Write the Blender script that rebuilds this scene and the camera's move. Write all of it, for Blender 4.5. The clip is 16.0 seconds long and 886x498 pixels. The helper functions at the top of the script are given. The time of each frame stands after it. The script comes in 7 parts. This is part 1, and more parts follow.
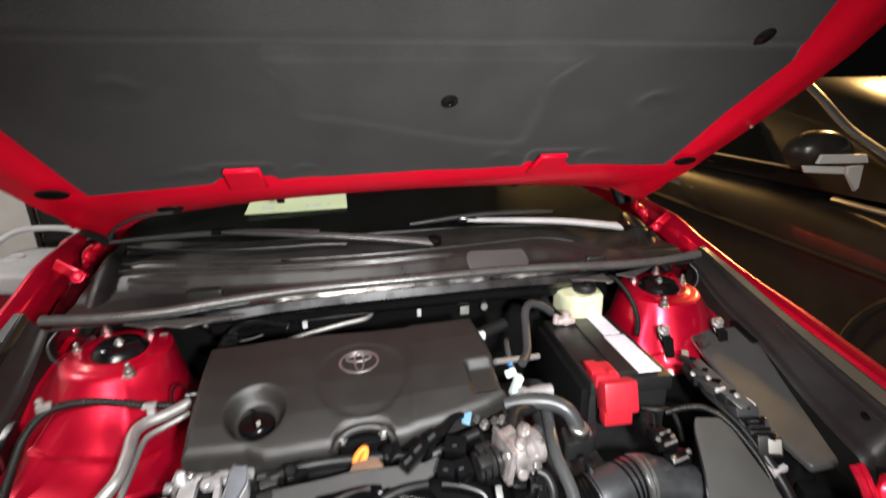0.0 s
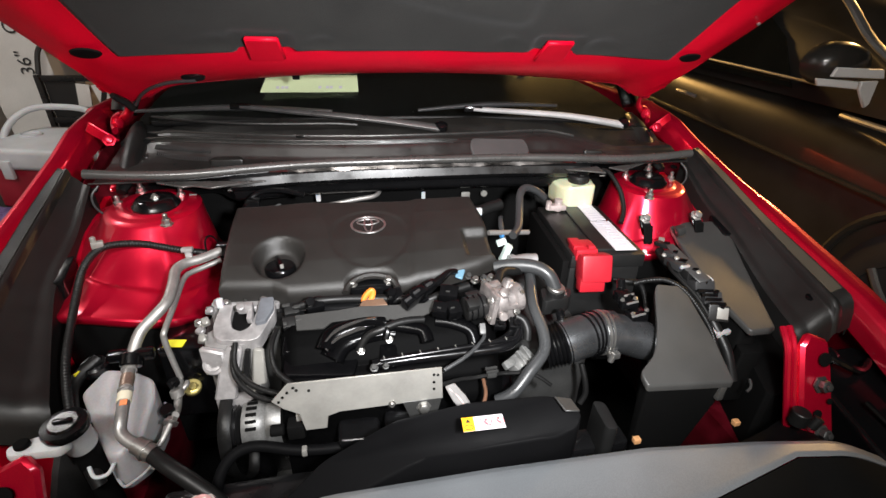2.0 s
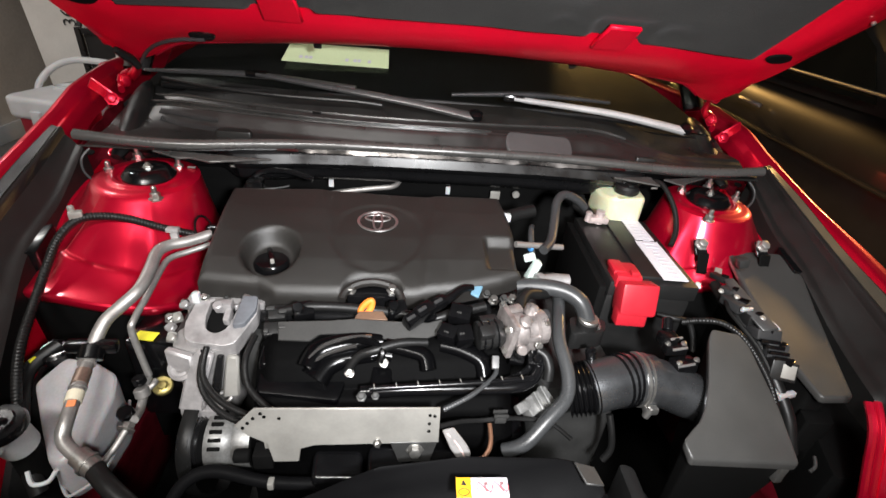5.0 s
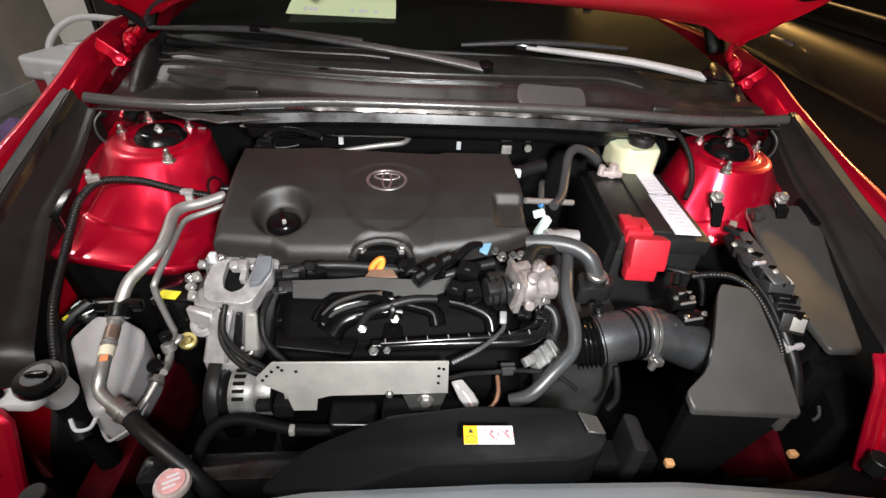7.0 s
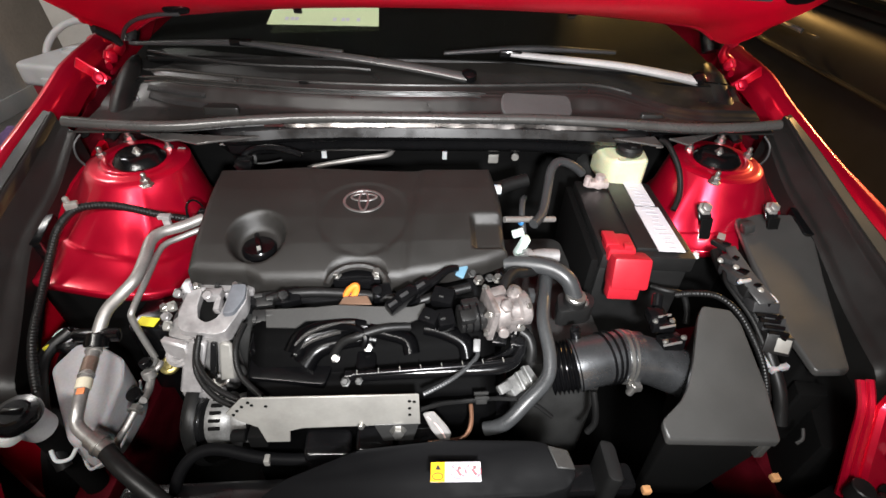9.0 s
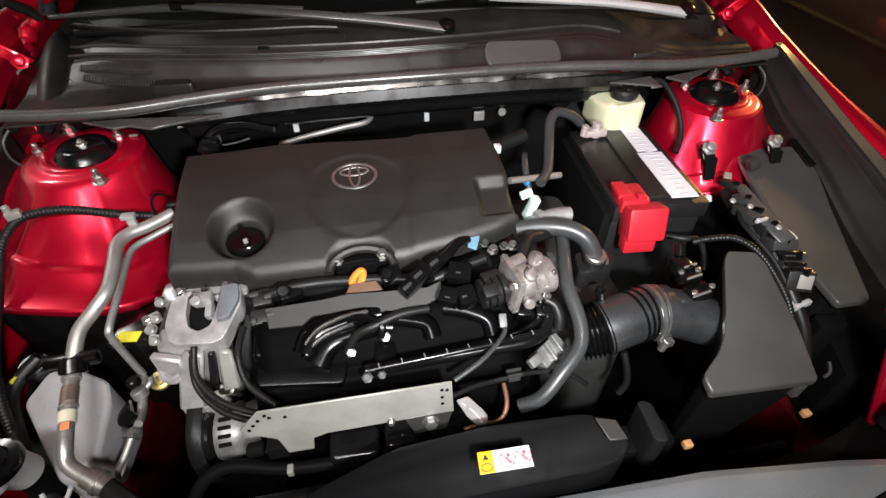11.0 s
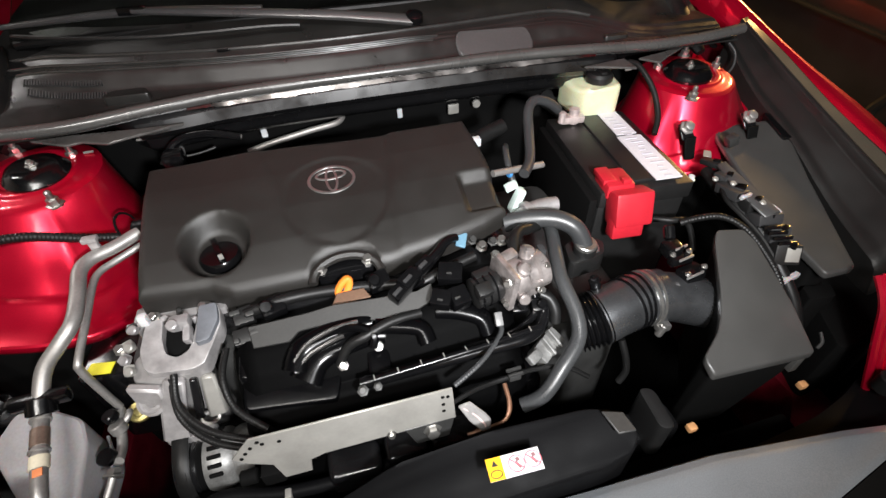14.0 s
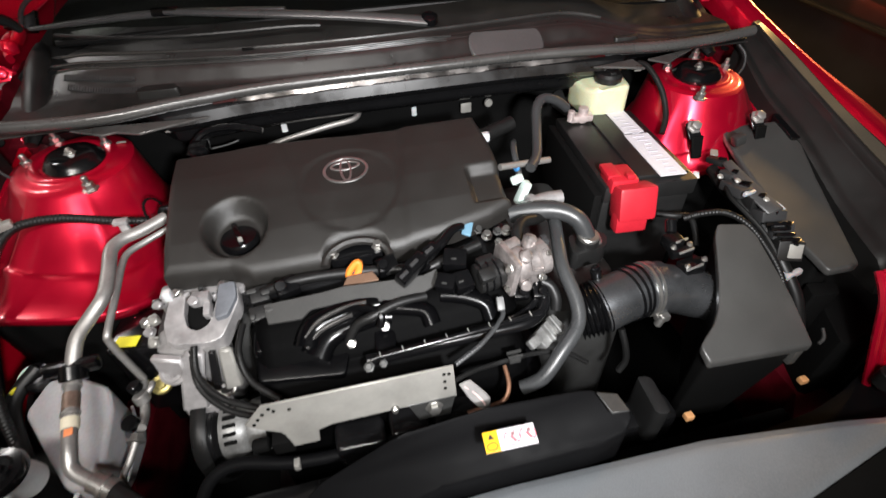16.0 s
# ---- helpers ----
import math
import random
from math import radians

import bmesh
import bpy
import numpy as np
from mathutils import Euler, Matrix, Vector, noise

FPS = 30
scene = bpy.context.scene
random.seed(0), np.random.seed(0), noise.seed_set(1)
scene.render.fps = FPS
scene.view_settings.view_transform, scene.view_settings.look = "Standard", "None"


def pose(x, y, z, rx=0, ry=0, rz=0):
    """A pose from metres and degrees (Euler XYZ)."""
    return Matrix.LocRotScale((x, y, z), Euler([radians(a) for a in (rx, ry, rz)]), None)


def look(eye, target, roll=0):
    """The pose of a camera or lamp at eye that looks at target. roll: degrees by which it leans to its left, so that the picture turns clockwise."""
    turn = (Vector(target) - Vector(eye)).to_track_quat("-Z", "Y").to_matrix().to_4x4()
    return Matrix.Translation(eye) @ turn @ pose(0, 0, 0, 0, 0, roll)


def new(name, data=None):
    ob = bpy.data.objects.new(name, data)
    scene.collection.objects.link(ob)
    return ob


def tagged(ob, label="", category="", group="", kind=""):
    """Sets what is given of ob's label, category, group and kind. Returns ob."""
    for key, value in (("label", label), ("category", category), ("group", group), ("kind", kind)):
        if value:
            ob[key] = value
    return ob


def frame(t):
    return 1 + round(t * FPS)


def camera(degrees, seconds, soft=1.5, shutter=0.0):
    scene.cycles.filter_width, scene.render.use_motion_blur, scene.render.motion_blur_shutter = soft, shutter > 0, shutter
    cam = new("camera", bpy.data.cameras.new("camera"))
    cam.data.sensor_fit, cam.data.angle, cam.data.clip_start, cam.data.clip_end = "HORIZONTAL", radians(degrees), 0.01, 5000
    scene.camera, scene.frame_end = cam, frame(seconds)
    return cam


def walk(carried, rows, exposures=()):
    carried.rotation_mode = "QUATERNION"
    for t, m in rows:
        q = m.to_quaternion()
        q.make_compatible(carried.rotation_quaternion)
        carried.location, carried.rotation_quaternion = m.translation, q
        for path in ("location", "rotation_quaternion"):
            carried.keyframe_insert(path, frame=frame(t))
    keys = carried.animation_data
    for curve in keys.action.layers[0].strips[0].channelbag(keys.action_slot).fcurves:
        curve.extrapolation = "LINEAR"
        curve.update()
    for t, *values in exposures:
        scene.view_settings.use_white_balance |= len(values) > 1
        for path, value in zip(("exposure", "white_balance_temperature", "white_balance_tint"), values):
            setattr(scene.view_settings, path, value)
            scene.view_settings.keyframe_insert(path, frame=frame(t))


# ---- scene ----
cam = camera(87.5, 16.0, shutter=0.5)
PATH = [
    (0, (-0.148, 0.081, 1.347), (0.272, 1.943, 0.748), -1.2),
    (0.5, (-0.177, 0.013, 1.341), (0.193, 1.811, 0.547), 0.4),
    (1, (-0.192, -0.011, 1.336), (0.161, 1.748, 0.453), 1.3),
    (1.5, (-0.181, -0.02, 1.326), (0.192, 1.717, 0.408), 1.8),
    (2, (-0.165, -0.028, 1.312), (0.204, 1.697, 0.37), 1.7),
    (2.5, (-0.17, -0.016, 1.319), (0.178, 1.757, 0.461), 1.9),
    (3, (-0.148, 0.005, 1.311), (0.169, 1.781, 0.447), 3.1),
    (3.5, (-0.089, 0.056, 1.319), (0.146, 1.877, 0.526), 3.9),
    (4, (-0.082, 0.077, 1.31), (0.13, 1.876, 0.462), 4.9),
    (4.5, (-0.13, 0.088, 1.293), (0.109, 1.85, 0.377), 5.8),
    (5, (-0.126, 0.094, 1.285), (0.126, 1.81, 0.289), 5.8),
    (7.5, (-0.108, 0.091, 1.304), (0.052, 1.694, 0.119), 3.3),
    (8, (-0.097, 0.106, 1.338), (0.047, 1.702, 0.142), 3.0),
    (8.5, (-0.074, 0.133, 1.351), (0.061, 1.725, 0.148), 2.6),
    (9, (-0.059, 0.129, 1.338), (0.078, 1.711, 0.122), 2.2),
    (11.5, (-0.121, 0.21, 1.31), (0.202, 1.643, -0.047), -0.6),
    (12, (-0.109, 0.223, 1.31), (0.257, 1.637, -0.056), -0.4),
    (12.5, (-0.118, 0.23, 1.304), (0.229, 1.641, -0.071), -1.2),
    (13, (-0.13, 0.229, 1.3), (0.225, 1.637, -0.074), -1.2),
    (13.5, (-0.131, 0.221, 1.299), (0.218, 1.64, -0.067), -1.8),
    (14, (-0.124, 0.217, 1.299), (0.237, 1.644, -0.055), -2.2),
    (14.5, (-0.123, 0.218, 1.297), (0.242, 1.648, -0.052), -2.6),
    (15, (-0.118, 0.218, 1.304), (0.258, 1.664, -0.026), -2.4),
    (15.5, (-0.115, 0.22, 1.304), (0.232, 1.675, -0.024), -2.6),
    (16, (-0.119, 0.176, 1.299), (0.175, 1.638, -0.034), -2.9),
]
walk(cam, [(t, look(eye, target, roll)) for t, eye, target, roll in PATH], exposures=((0.0, 0.15), (0.5, 0.08), (1.0, 0.0), (9.2, 0.0), (11.3, -0.15), (16.0, -0.15)))

# ---- world and light ----
world = bpy.data.worlds.new("night")
scene.world = world
world.use_nodes = True
world.node_tree.nodes["Background"].inputs["Color"].default_value = (0.75, 0.72, 0.70, 1)
world.node_tree.nodes["Background"].inputs["Strength"].default_value = 0.0022


def area_lamp(name, eye, target, size, power, colour, size_y=None, spread=180):
    data = bpy.data.lights.new(name, "AREA")
    data.shape = "RECTANGLE"
    data.size, data.size_y, data.energy, data.color = size, size_y or size, power, colour
    data.spread = radians(spread)
    ob = new(name, data)
    ob.matrix_world = look(eye, target)
    return ob


torch_data = bpy.data.lights.new("torch", "SPOT")
torch_data.energy, torch_data.color, torch_data.shadow_soft_size = 92, (0.98, 0.985, 1.0), 0.035
torch_data.spot_size, torch_data.spot_blend = radians(102), 1.0
torch = new("torch", torch_data)
torch.matrix_world = look((0.0, -0.08, 1.36), (0.08, 1.0, 1.00))
garage_lamp = area_lamp("garage_lamp", (-0.55, -0.75, 2.55), (0.0, 0.75, 0.85), 1.2, 48, (1.0, 0.965, 0.92), 0.16)
wall_lamp = area_lamp("wall_lamp", (-2.1, 1.9, 2.62), (-2.2, 2.2, 0.0), 0.5, 18, (1.0, 0.96, 0.93), 0.16)
street_lamp = area_lamp("street_lamp", (6.2, 4.2, 3.4), (1.0, 0.9, 0.9), 0.5, 22, (1.0, 0.58, 0.20), spread=70)

far_street_lamp = area_lamp("far_street_lamp", (2.4, 9.0, 3.0), (1.6, 1.2, 1.0), 0.5, 46, (1.0, 0.56, 0.17), spread=56)

# ---- materials ----
MATS = {}


def material(name, base, rough=0.5, metal=0.0, grain=0.0, grain_scale=300.0, bump=0.0, bump_scale=400.0, coat=0.0, blotch=0.0, blotch_scale=8.0,
             rough_var=0.0, spec=0.5, trans=0.0, subsurface=0.0, sheen=0.0, coat_rough=0.06):
    """A surface with variation at two scales, in object space: fine grain and broad blotches."""
    if name in MATS:
        return MATS[name]
    m = bpy.data.materials.new(name)
    m.use_nodes = True
    nt = m.node_tree
    b = nt.nodes["Principled BSDF"]
    b.inputs["Base Color"].default_value = (*base, 1)
    b.inputs["Roughness"].default_value = rough
    b.inputs["Metallic"].default_value = metal
    b.inputs["Specular IOR Level"].default_value = spec
    b.inputs["Coat Weight"].default_value = coat
    b.inputs["Coat Roughness"].default_value = coat_rough
    b.inputs["Transmission Weight"].default_value = trans
    b.inputs["Sheen Weight"].default_value = sheen
    if subsurface:
        b.inputs["Subsurface Weight"].default_value = subsurface
        b.inputs["Subsurface Scale"].default_value = 0.02
    geo = nt.nodes.new("ShaderNodeNewGeometry")

    def noise_node(scale, detail=4):
        n = nt.nodes.new("ShaderNodeTexNoise")
        n.inputs["Scale"].default_value, n.inputs["Detail"].default_value = scale, detail
        nt.links.new(geo.outputs["Position"], n.inputs["Vector"])
        return n

    if grain or blotch:
        fine, broad = noise_node(grain_scale, 3), noise_node(blotch_scale, 5)

        def ranged(node, amount):
            r = nt.nodes.new("ShaderNodeMapRange")
            r.inputs["From Min"].default_value, r.inputs["From Max"].default_value = 0.3, 0.7
            r.inputs["To Min"].default_value, r.inputs["To Max"].default_value = 1 - amount, 1 + amount
            nt.links.new(node.outputs["Fac"], r.inputs["Value"])
            return r.outputs["Result"]

        mul = nt.nodes.new("ShaderNodeMath")
        mul.operation = "MULTIPLY"
        nt.links.new(ranged(fine, grain), mul.inputs[0])
        nt.links.new(ranged(broad, blotch), mul.inputs[1])
        hsv = nt.nodes.new("ShaderNodeHueSaturation")
        hsv.inputs["Color"].default_value = (*base, 1)
        nt.links.new(mul.outputs[0], hsv.inputs["Value"])
        nt.links.new(hsv.outputs["Color"], b.inputs["Base Color"])
    if rough_var:
        rn = noise_node(22, 6)
        r = nt.nodes.new("ShaderNodeMapRange")
        r.inputs["From Min"].default_value, r.inputs["From Max"].default_value = 0.3, 0.7
        r.inputs["To Min"].default_value, r.inputs["To Max"].default_value = max(0.03, rough - rough_var), min(1, rough + rough_var)
        nt.links.new(rn.outputs["Fac"], r.inputs["Value"])
        nt.links.new(r.outputs["Result"], b.inputs["Roughness"])
    if bump:
        bn = noise_node(bump_scale, 3)
        bp = nt.nodes.new("ShaderNodeBump")
        bp.inputs["Strength"].default_value = 0.6
        bp.inputs["Distance"].default_value = bump
        nt.links.new(bn.outputs["Fac"], bp.inputs["Height"])
        nt.links.new(bp.outputs["Normal"], b.inputs["Normal"])
    MATS[name] = m
    return m


RED = material("red_paint", (0.60, 0.003, 0.030), 0.36, 0.66, grain=0.10, grain_scale=900, coat=0.9, coat_rough=0.12, blotch=0.05, rough_var=0.05)
RED_SATIN = material("red_paint_underside", (0.84, 0.002, 0.026), 0.38, 0.25, grain=0.08, grain_scale=700, spec=0.3, coat=0.08, coat_rough=0.2, blotch=0.08, rough_var=0.06)
# Body red darkened: the shade in the recesses is put into this colour.
RED_DARK = material("red_paint_in_shade", (0.085, 0.002, 0.007), 0.45, 0.2, grain=0.15, grain_scale=500, spec=0.4, coat=0.25, coat_rough=0.25, blotch=0.35, blotch_scale=22, rough_var=0.1)
BLACK_TEX = material("textured_black_plastic", (0.0150, 0.0138, 0.0126), 0.44, grain=0.18, grain_scale=900, bump=0.0006, bump_scale=1100, blotch=0.10, rough_var=0.06)
BLACK_BOX = material("moulded_black_plastic", (0.0105, 0.0105, 0.0105), 0.42, grain=0.15, grain_scale=700, bump=0.0003, bump_scale=800, blotch=0.15, rough_var=0.08)
CONNECTOR = material("grey_connector_plastic", (0.032, 0.032, 0.033), 0.42, grain=0.1, blotch=0.15, rough_var=0.08)
LID = material("grey_black_lid_plastic", (0.049, 0.0485, 0.047), 0.37, grain=0.12, grain_scale=800, bump=0.0004, bump_scale=900, blotch=0.12, blotch_scale=14, rough_var=0.07)
BLACK_GLOSS = material("glossy_black_plastic", (0.0036, 0.0036, 0.0040), 0.18, spec=0.45, grain=0.15, grain_scale=200, blotch=0.25, blotch_scale=14, rough_var=0.08)
# Base cut to near black: shade deep in the bay is in this colour.
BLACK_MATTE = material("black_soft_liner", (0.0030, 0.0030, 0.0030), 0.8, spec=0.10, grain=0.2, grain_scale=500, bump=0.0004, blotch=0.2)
BLACK_PAINT = material("black_paint", (0.006, 0.006, 0.0065), 0.30, grain=0.1, coat=0.3, blotch=0.25, rough_var=0.1)
# Grey metallic base on black plastic, to carry its broad highlights.
ELBOW = material("black_plastic_with_sheen", (0.20, 0.207, 0.217), 0.29, 0.9, spec=1.0, grain=0.10, grain_scale=500, blotch=0.25, blotch_scale=18, rough_var=0.06)
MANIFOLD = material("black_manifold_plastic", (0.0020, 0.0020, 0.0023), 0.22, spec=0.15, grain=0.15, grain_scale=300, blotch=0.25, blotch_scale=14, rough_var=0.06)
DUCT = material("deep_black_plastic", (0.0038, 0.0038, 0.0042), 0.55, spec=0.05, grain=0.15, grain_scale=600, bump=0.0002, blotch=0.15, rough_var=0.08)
RUBBER = material("black_rubber", (0.0075, 0.0075, 0.0075), 0.42, spec=0.3, grain=0.2, grain_scale=350, blotch=0.2, rough_var=0.1)
RUBBER_GREY = material("dusty_rubber", (0.036, 0.0375, 0.039), 0.36, grain=0.15, grain_scale=400, blotch=0.2, rough_var=0.1)
SEAL = material("weatherstrip_rubber", (0.055, 0.054, 0.052), 0.28, spec=0.8, grain=0.15, grain_scale=500, blotch=0.15, rough_var=0.08)
PAD = material("hood_insulation_felt", (0.0155, 0.0148, 0.0134), 0.95, grain=0.30, grain_scale=650, bump=0.0012, bump_scale=500, blotch=0.22, blotch_scale=10, sheen=0.06)
ALLOY = material("cast_aluminium", (0.40, 0.385, 0.385), 0.44, 0.5, grain=0.06, grain_scale=260, bump=0.0003, bump_scale=350, blotch=0.30, blotch_scale=38, rough_var=0.14)
STEEL = material("zinc_plated_steel", (0.42, 0.41, 0.39), 0.34, 0.9, grain=0.10, blotch=0.15, blotch_scale=40, rough_var=0.1)
PLATE = material("dull_steel_sheet", (0.36, 0.35, 0.325), 0.48, 0.45, grain=0.03, grain_scale=250, blotch=0.12, blotch_scale=30, rough_var=0.08)
PLATE_DARK = material("dark_steel_sheet", (0.050, 0.050, 0.049), 0.45, 0.4, grain=0.12, blotch=0.15, blotch_scale=30, rough_var=0.08)
PIPE = material("drawn_aluminium_pipe", (0.40, 0.385, 0.37), 0.46, 0.7, grain=0.08, blotch=0.15, blotch_scale=30, rough_var=0.1)
BRASS = material("yellow_chromate_steel", (0.50, 0.42, 0.16), 0.35, 0.8, grain=0.1, blotch=0.2)
WHITE_PLASTIC = material("white_plastic", (0.58, 0.59, 0.60), 0.40, grain=0.05, blotch=0.08, subsurface=0.1)
TANK = material("milky_tank_plastic", (0.38, 0.365, 0.375), 0.38, grain=0.06, blotch=0.12, blotch_scale=14, subsurface=0.25)
TANK_YELLOW = material("yellowed_tank_plastic", (0.60, 0.61, 0.41), 0.38, grain=0.05, blotch=0.10, blotch_scale=16, subsurface=0.25)
RED_PLASTIC = material("red_plastic", (0.44, 0.014, 0.026), 0.42, grain=0.06, blotch=0.08, blotch_scale=20, rough_var=0.06)
ORANGE = material("orange_plastic", (0.85, 0.24, 0.03), 0.45, grain=0.05, blotch=0.05)
LABEL_WHITE = material("white_label_paper", (0.70, 0.68, 0.72), 0.50, grain=0.04, blotch=0.05)
INK_GREY = material("grey_print", (0.56, 0.54, 0.60), 0.55, grain=0.05)
INK_RED = material("red_print", (0.76, 0.17, 0.21), 0.5, grain=0.03)
INK_BLACK = material("black_print", (0.03, 0.03, 0.03), 0.5, grain=0.03)
LABEL_YELLOW = material("yellow_label_paper", (0.88, 0.47, 0.02), 0.5, grain=0.04)
TAG_YELLOW = material("bright_yellow_label", (0.80, 0.72, 0.03), 0.5, grain=0.04)
TAG_BLUE = material("pale_blue_tape", (0.12, 0.24, 0.33), 0.5, grain=0.05)
CHROME = material("worn_chrome", (0.70, 0.69, 0.67), 0.28, 0.85, grain=0.05, blotch=0.1)
GLASS = material("dark_windscreen_glass", (0.008, 0.009, 0.008), 0.05, spec=0.6, grain=0.1, blotch=0.3, blotch_scale=3)
PAPER = material("pale_green_paper", (0.62, 0.70, 0.42), 0.7, grain=0.04, blotch=0.06)
CONCRETE = material("stained_concrete", (0.16, 0.155, 0.145), 0.8, grain=0.25, grain_scale=120, bump=0.0015, bump_scale=90, blotch=0.3, blotch_scale=2)
PLASTER = material("cream_plaster", (0.64, 0.62, 0.60), 0.8, grain=0.06, grain_scale=60, bump=0.001, bump_scale=60, blotch=0.10, blotch_scale=2.5)
CARDBOARD_WHITE = material("white_printed_carton", (0.66, 0.64, 0.60), 0.7, grain=0.05, blotch=0.08, blotch_scale=6)
CARDBOARD = material("brown_carton", (0.38, 0.25, 0.14), 0.8, grain=0.1, blotch=0.12, blotch_scale=6)
COOLER_RED = material("cooler_red_plastic", (0.36, 0.012, 0.03), 0.42, grain=0.06, blotch=0.1)
PURPLE = material("purple_cloth", (0.16, 0.10, 0.24), 0.85, grain=0.2, blotch=0.25, blotch_scale=9)
TEAL = material("teal_plastic", (0.16, 0.34, 0.36), 0.5, grain=0.1, blotch=0.1)
COWL_BLACK = material("glossed_cowl_plastic", (0.0130, 0.0125, 0.0118), 0.36, spec=0.6, grain=0.15, grain_scale=800, bump=0.0003, bump_scale=900, blotch=0.2, blotch_scale=12, rough_var=0.1)
CREST = material("polished_cowl_edge", (0.030, 0.029, 0.028), 0.22, spec=1.0, coat=0.6, coat_rough=0.12, grain=0.1, blotch=0.2, rough_var=0.05)
TRIM = material("black_trim_plastic", (0.0105, 0.0102, 0.0098), 0.42, grain=0.15, grain_scale=900, bump=0.0004, bump_scale=1100, blotch=0.12, rough_var=0.06)
# Tan base paints the street lamp's sheen on the right trim edge.
TRIM_SHEEN = material("tan_trim_sheen", (0.080, 0.068, 0.050), 0.36, spec=0.8, grain=0.15, grain_scale=700, blotch=0.15, rough_var=0.06)
# Right arm only: its lamplit paleness is put into the paint colour.
WIPER_LIT = material("lit_wiper_arm_paint", (0.42, 0.42, 0.42), 0.36, spec=0.6, grain=0.1, blotch=0.2, blotch_scale=12)
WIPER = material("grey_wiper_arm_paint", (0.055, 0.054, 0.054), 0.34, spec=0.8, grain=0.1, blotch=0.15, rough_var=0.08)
TRIM_CHROME = material("satin_chrome_trim", (0.62, 0.60, 0.56), 0.42, 0.9, grain=0.05, blotch=0.1)
# Base lifted and warmed: a brownish reflected haze is in the paint colour.
CAR_BLACK = material("lifted_black_paint", (0.026, 0.024, 0.021), 0.30, coat=0.8, grain=0.1, blotch=0.2)
TYRE = material("tyre_rubber", (0.020, 0.020, 0.020), 0.75, grain=0.2, blotch=0.2)
RIM = material("grey_alloy_rim", (0.20, 0.195, 0.185), 0.40, 0.7, grain=0.1, blotch=0.15)

# ---- mesh helpers ----
AT = {}


def merged(bm, other):
    me = bpy.data.meshes.new("tmp")
    other.to_mesh(me)
    other.free()
    bm.from_mesh(me)
    bpy.data.meshes.remove(me)
    return bm


def join(*bms):
    out = bmesh.new()
    for b in bms:
        merged(out, b)
    return out


def soften(bm, width, seg=2, angle=35):
    if width <= 0:
        return bm
    bm.normal_update()
    edges = [e for e in bm.edges if len(e.link_faces) == 2 and e.calc_face_angle(0) > radians(angle)]
    bmesh.ops.bevel(bm, geom=edges, offset=width, segments=seg, profile=0.6, affect="EDGES", clamp_overlap=True)
    return bm


def box(c, size, bev=0.004, turn=(0, 0, 0), seg=2):
    bm = bmesh.new()
    bmesh.ops.create_cube(bm, size=1)
    bmesh.ops.scale(bm, vec=size, verts=bm.verts)
    soften(bm, bev, seg)
    bm.transform(pose(*c, *turn))
    return bm


def prism(poly, top, bottom, bev=0.004, seg=2):
    """An upright prism over the outline poly; top and bottom are heights or functions of x, y."""
    hi = top if callable(top) else (lambda x, y: top)
    lo = bottom if callable(bottom) else (lambda x, y: bottom)
    bm = bmesh.new()
    a = [bm.verts.new((x, y, hi(x, y))) for x, y in poly]
    b = [bm.verts.new((x, y, lo(x, y))) for x, y in poly]
    bm.faces.new(a)
    bm.faces.new(b[::-1])
    n = len(poly)
    for i in range(n):
        j = (i + 1) % n
        bm.faces.new((a[i], b[i], b[j], a[j]))
    bmesh.ops.recalc_face_normals(bm, faces=bm.faces)
    return soften(bm, bev, seg)


def sheet(points, thick, bev=0.0008, holes=None):
    """A flat plate with the 3D outline points, thickened along its normal."""
    bm = bmesh.new()
    face = bm.faces.new([bm.verts.new(p) for p in points])
    bm.normal_update()
    n = face.normal.copy()
    made = bmesh.ops.extrude_face_region(bm, geom=[face])
    for v in [g for g in made["geom"] if isinstance(g, bmesh.types.BMVert)]:
        v.co -= n * thick
    bmesh.ops.recalc_face_normals(bm, faces=bm.faces)
    return soften(bm, bev, 1)


def curve_points(points, step=5, closed=False):
    """Catmull-Rom through the points."""
    p = [Vector(q) for q in points]
    n = len(p)
    if n == 2 and not closed:
        return [p[0].lerp(p[1], i / step) for i in range(step + 1)]
    out = []
    spans = n if closed else n - 1
    for i in range(spans):
        if closed:
            a, b, c, d = p[i - 1], p[i], p[(i + 1) % n], p[(i + 2) % n]
        else:
            a, b, c, d = p[max(i - 1, 0)], p[i], p[i + 1], p[min(i + 2, n - 1)]
        for k in range(step):
            t = k / step
            out.append(0.5 * (2 * b + (c - a) * t + (2 * a - 5 * b + 4 * c - d) * t * t + (3 * b - a - 3 * c + d) * t**3))
    if not closed:
        out.append(p[-1])
    return out


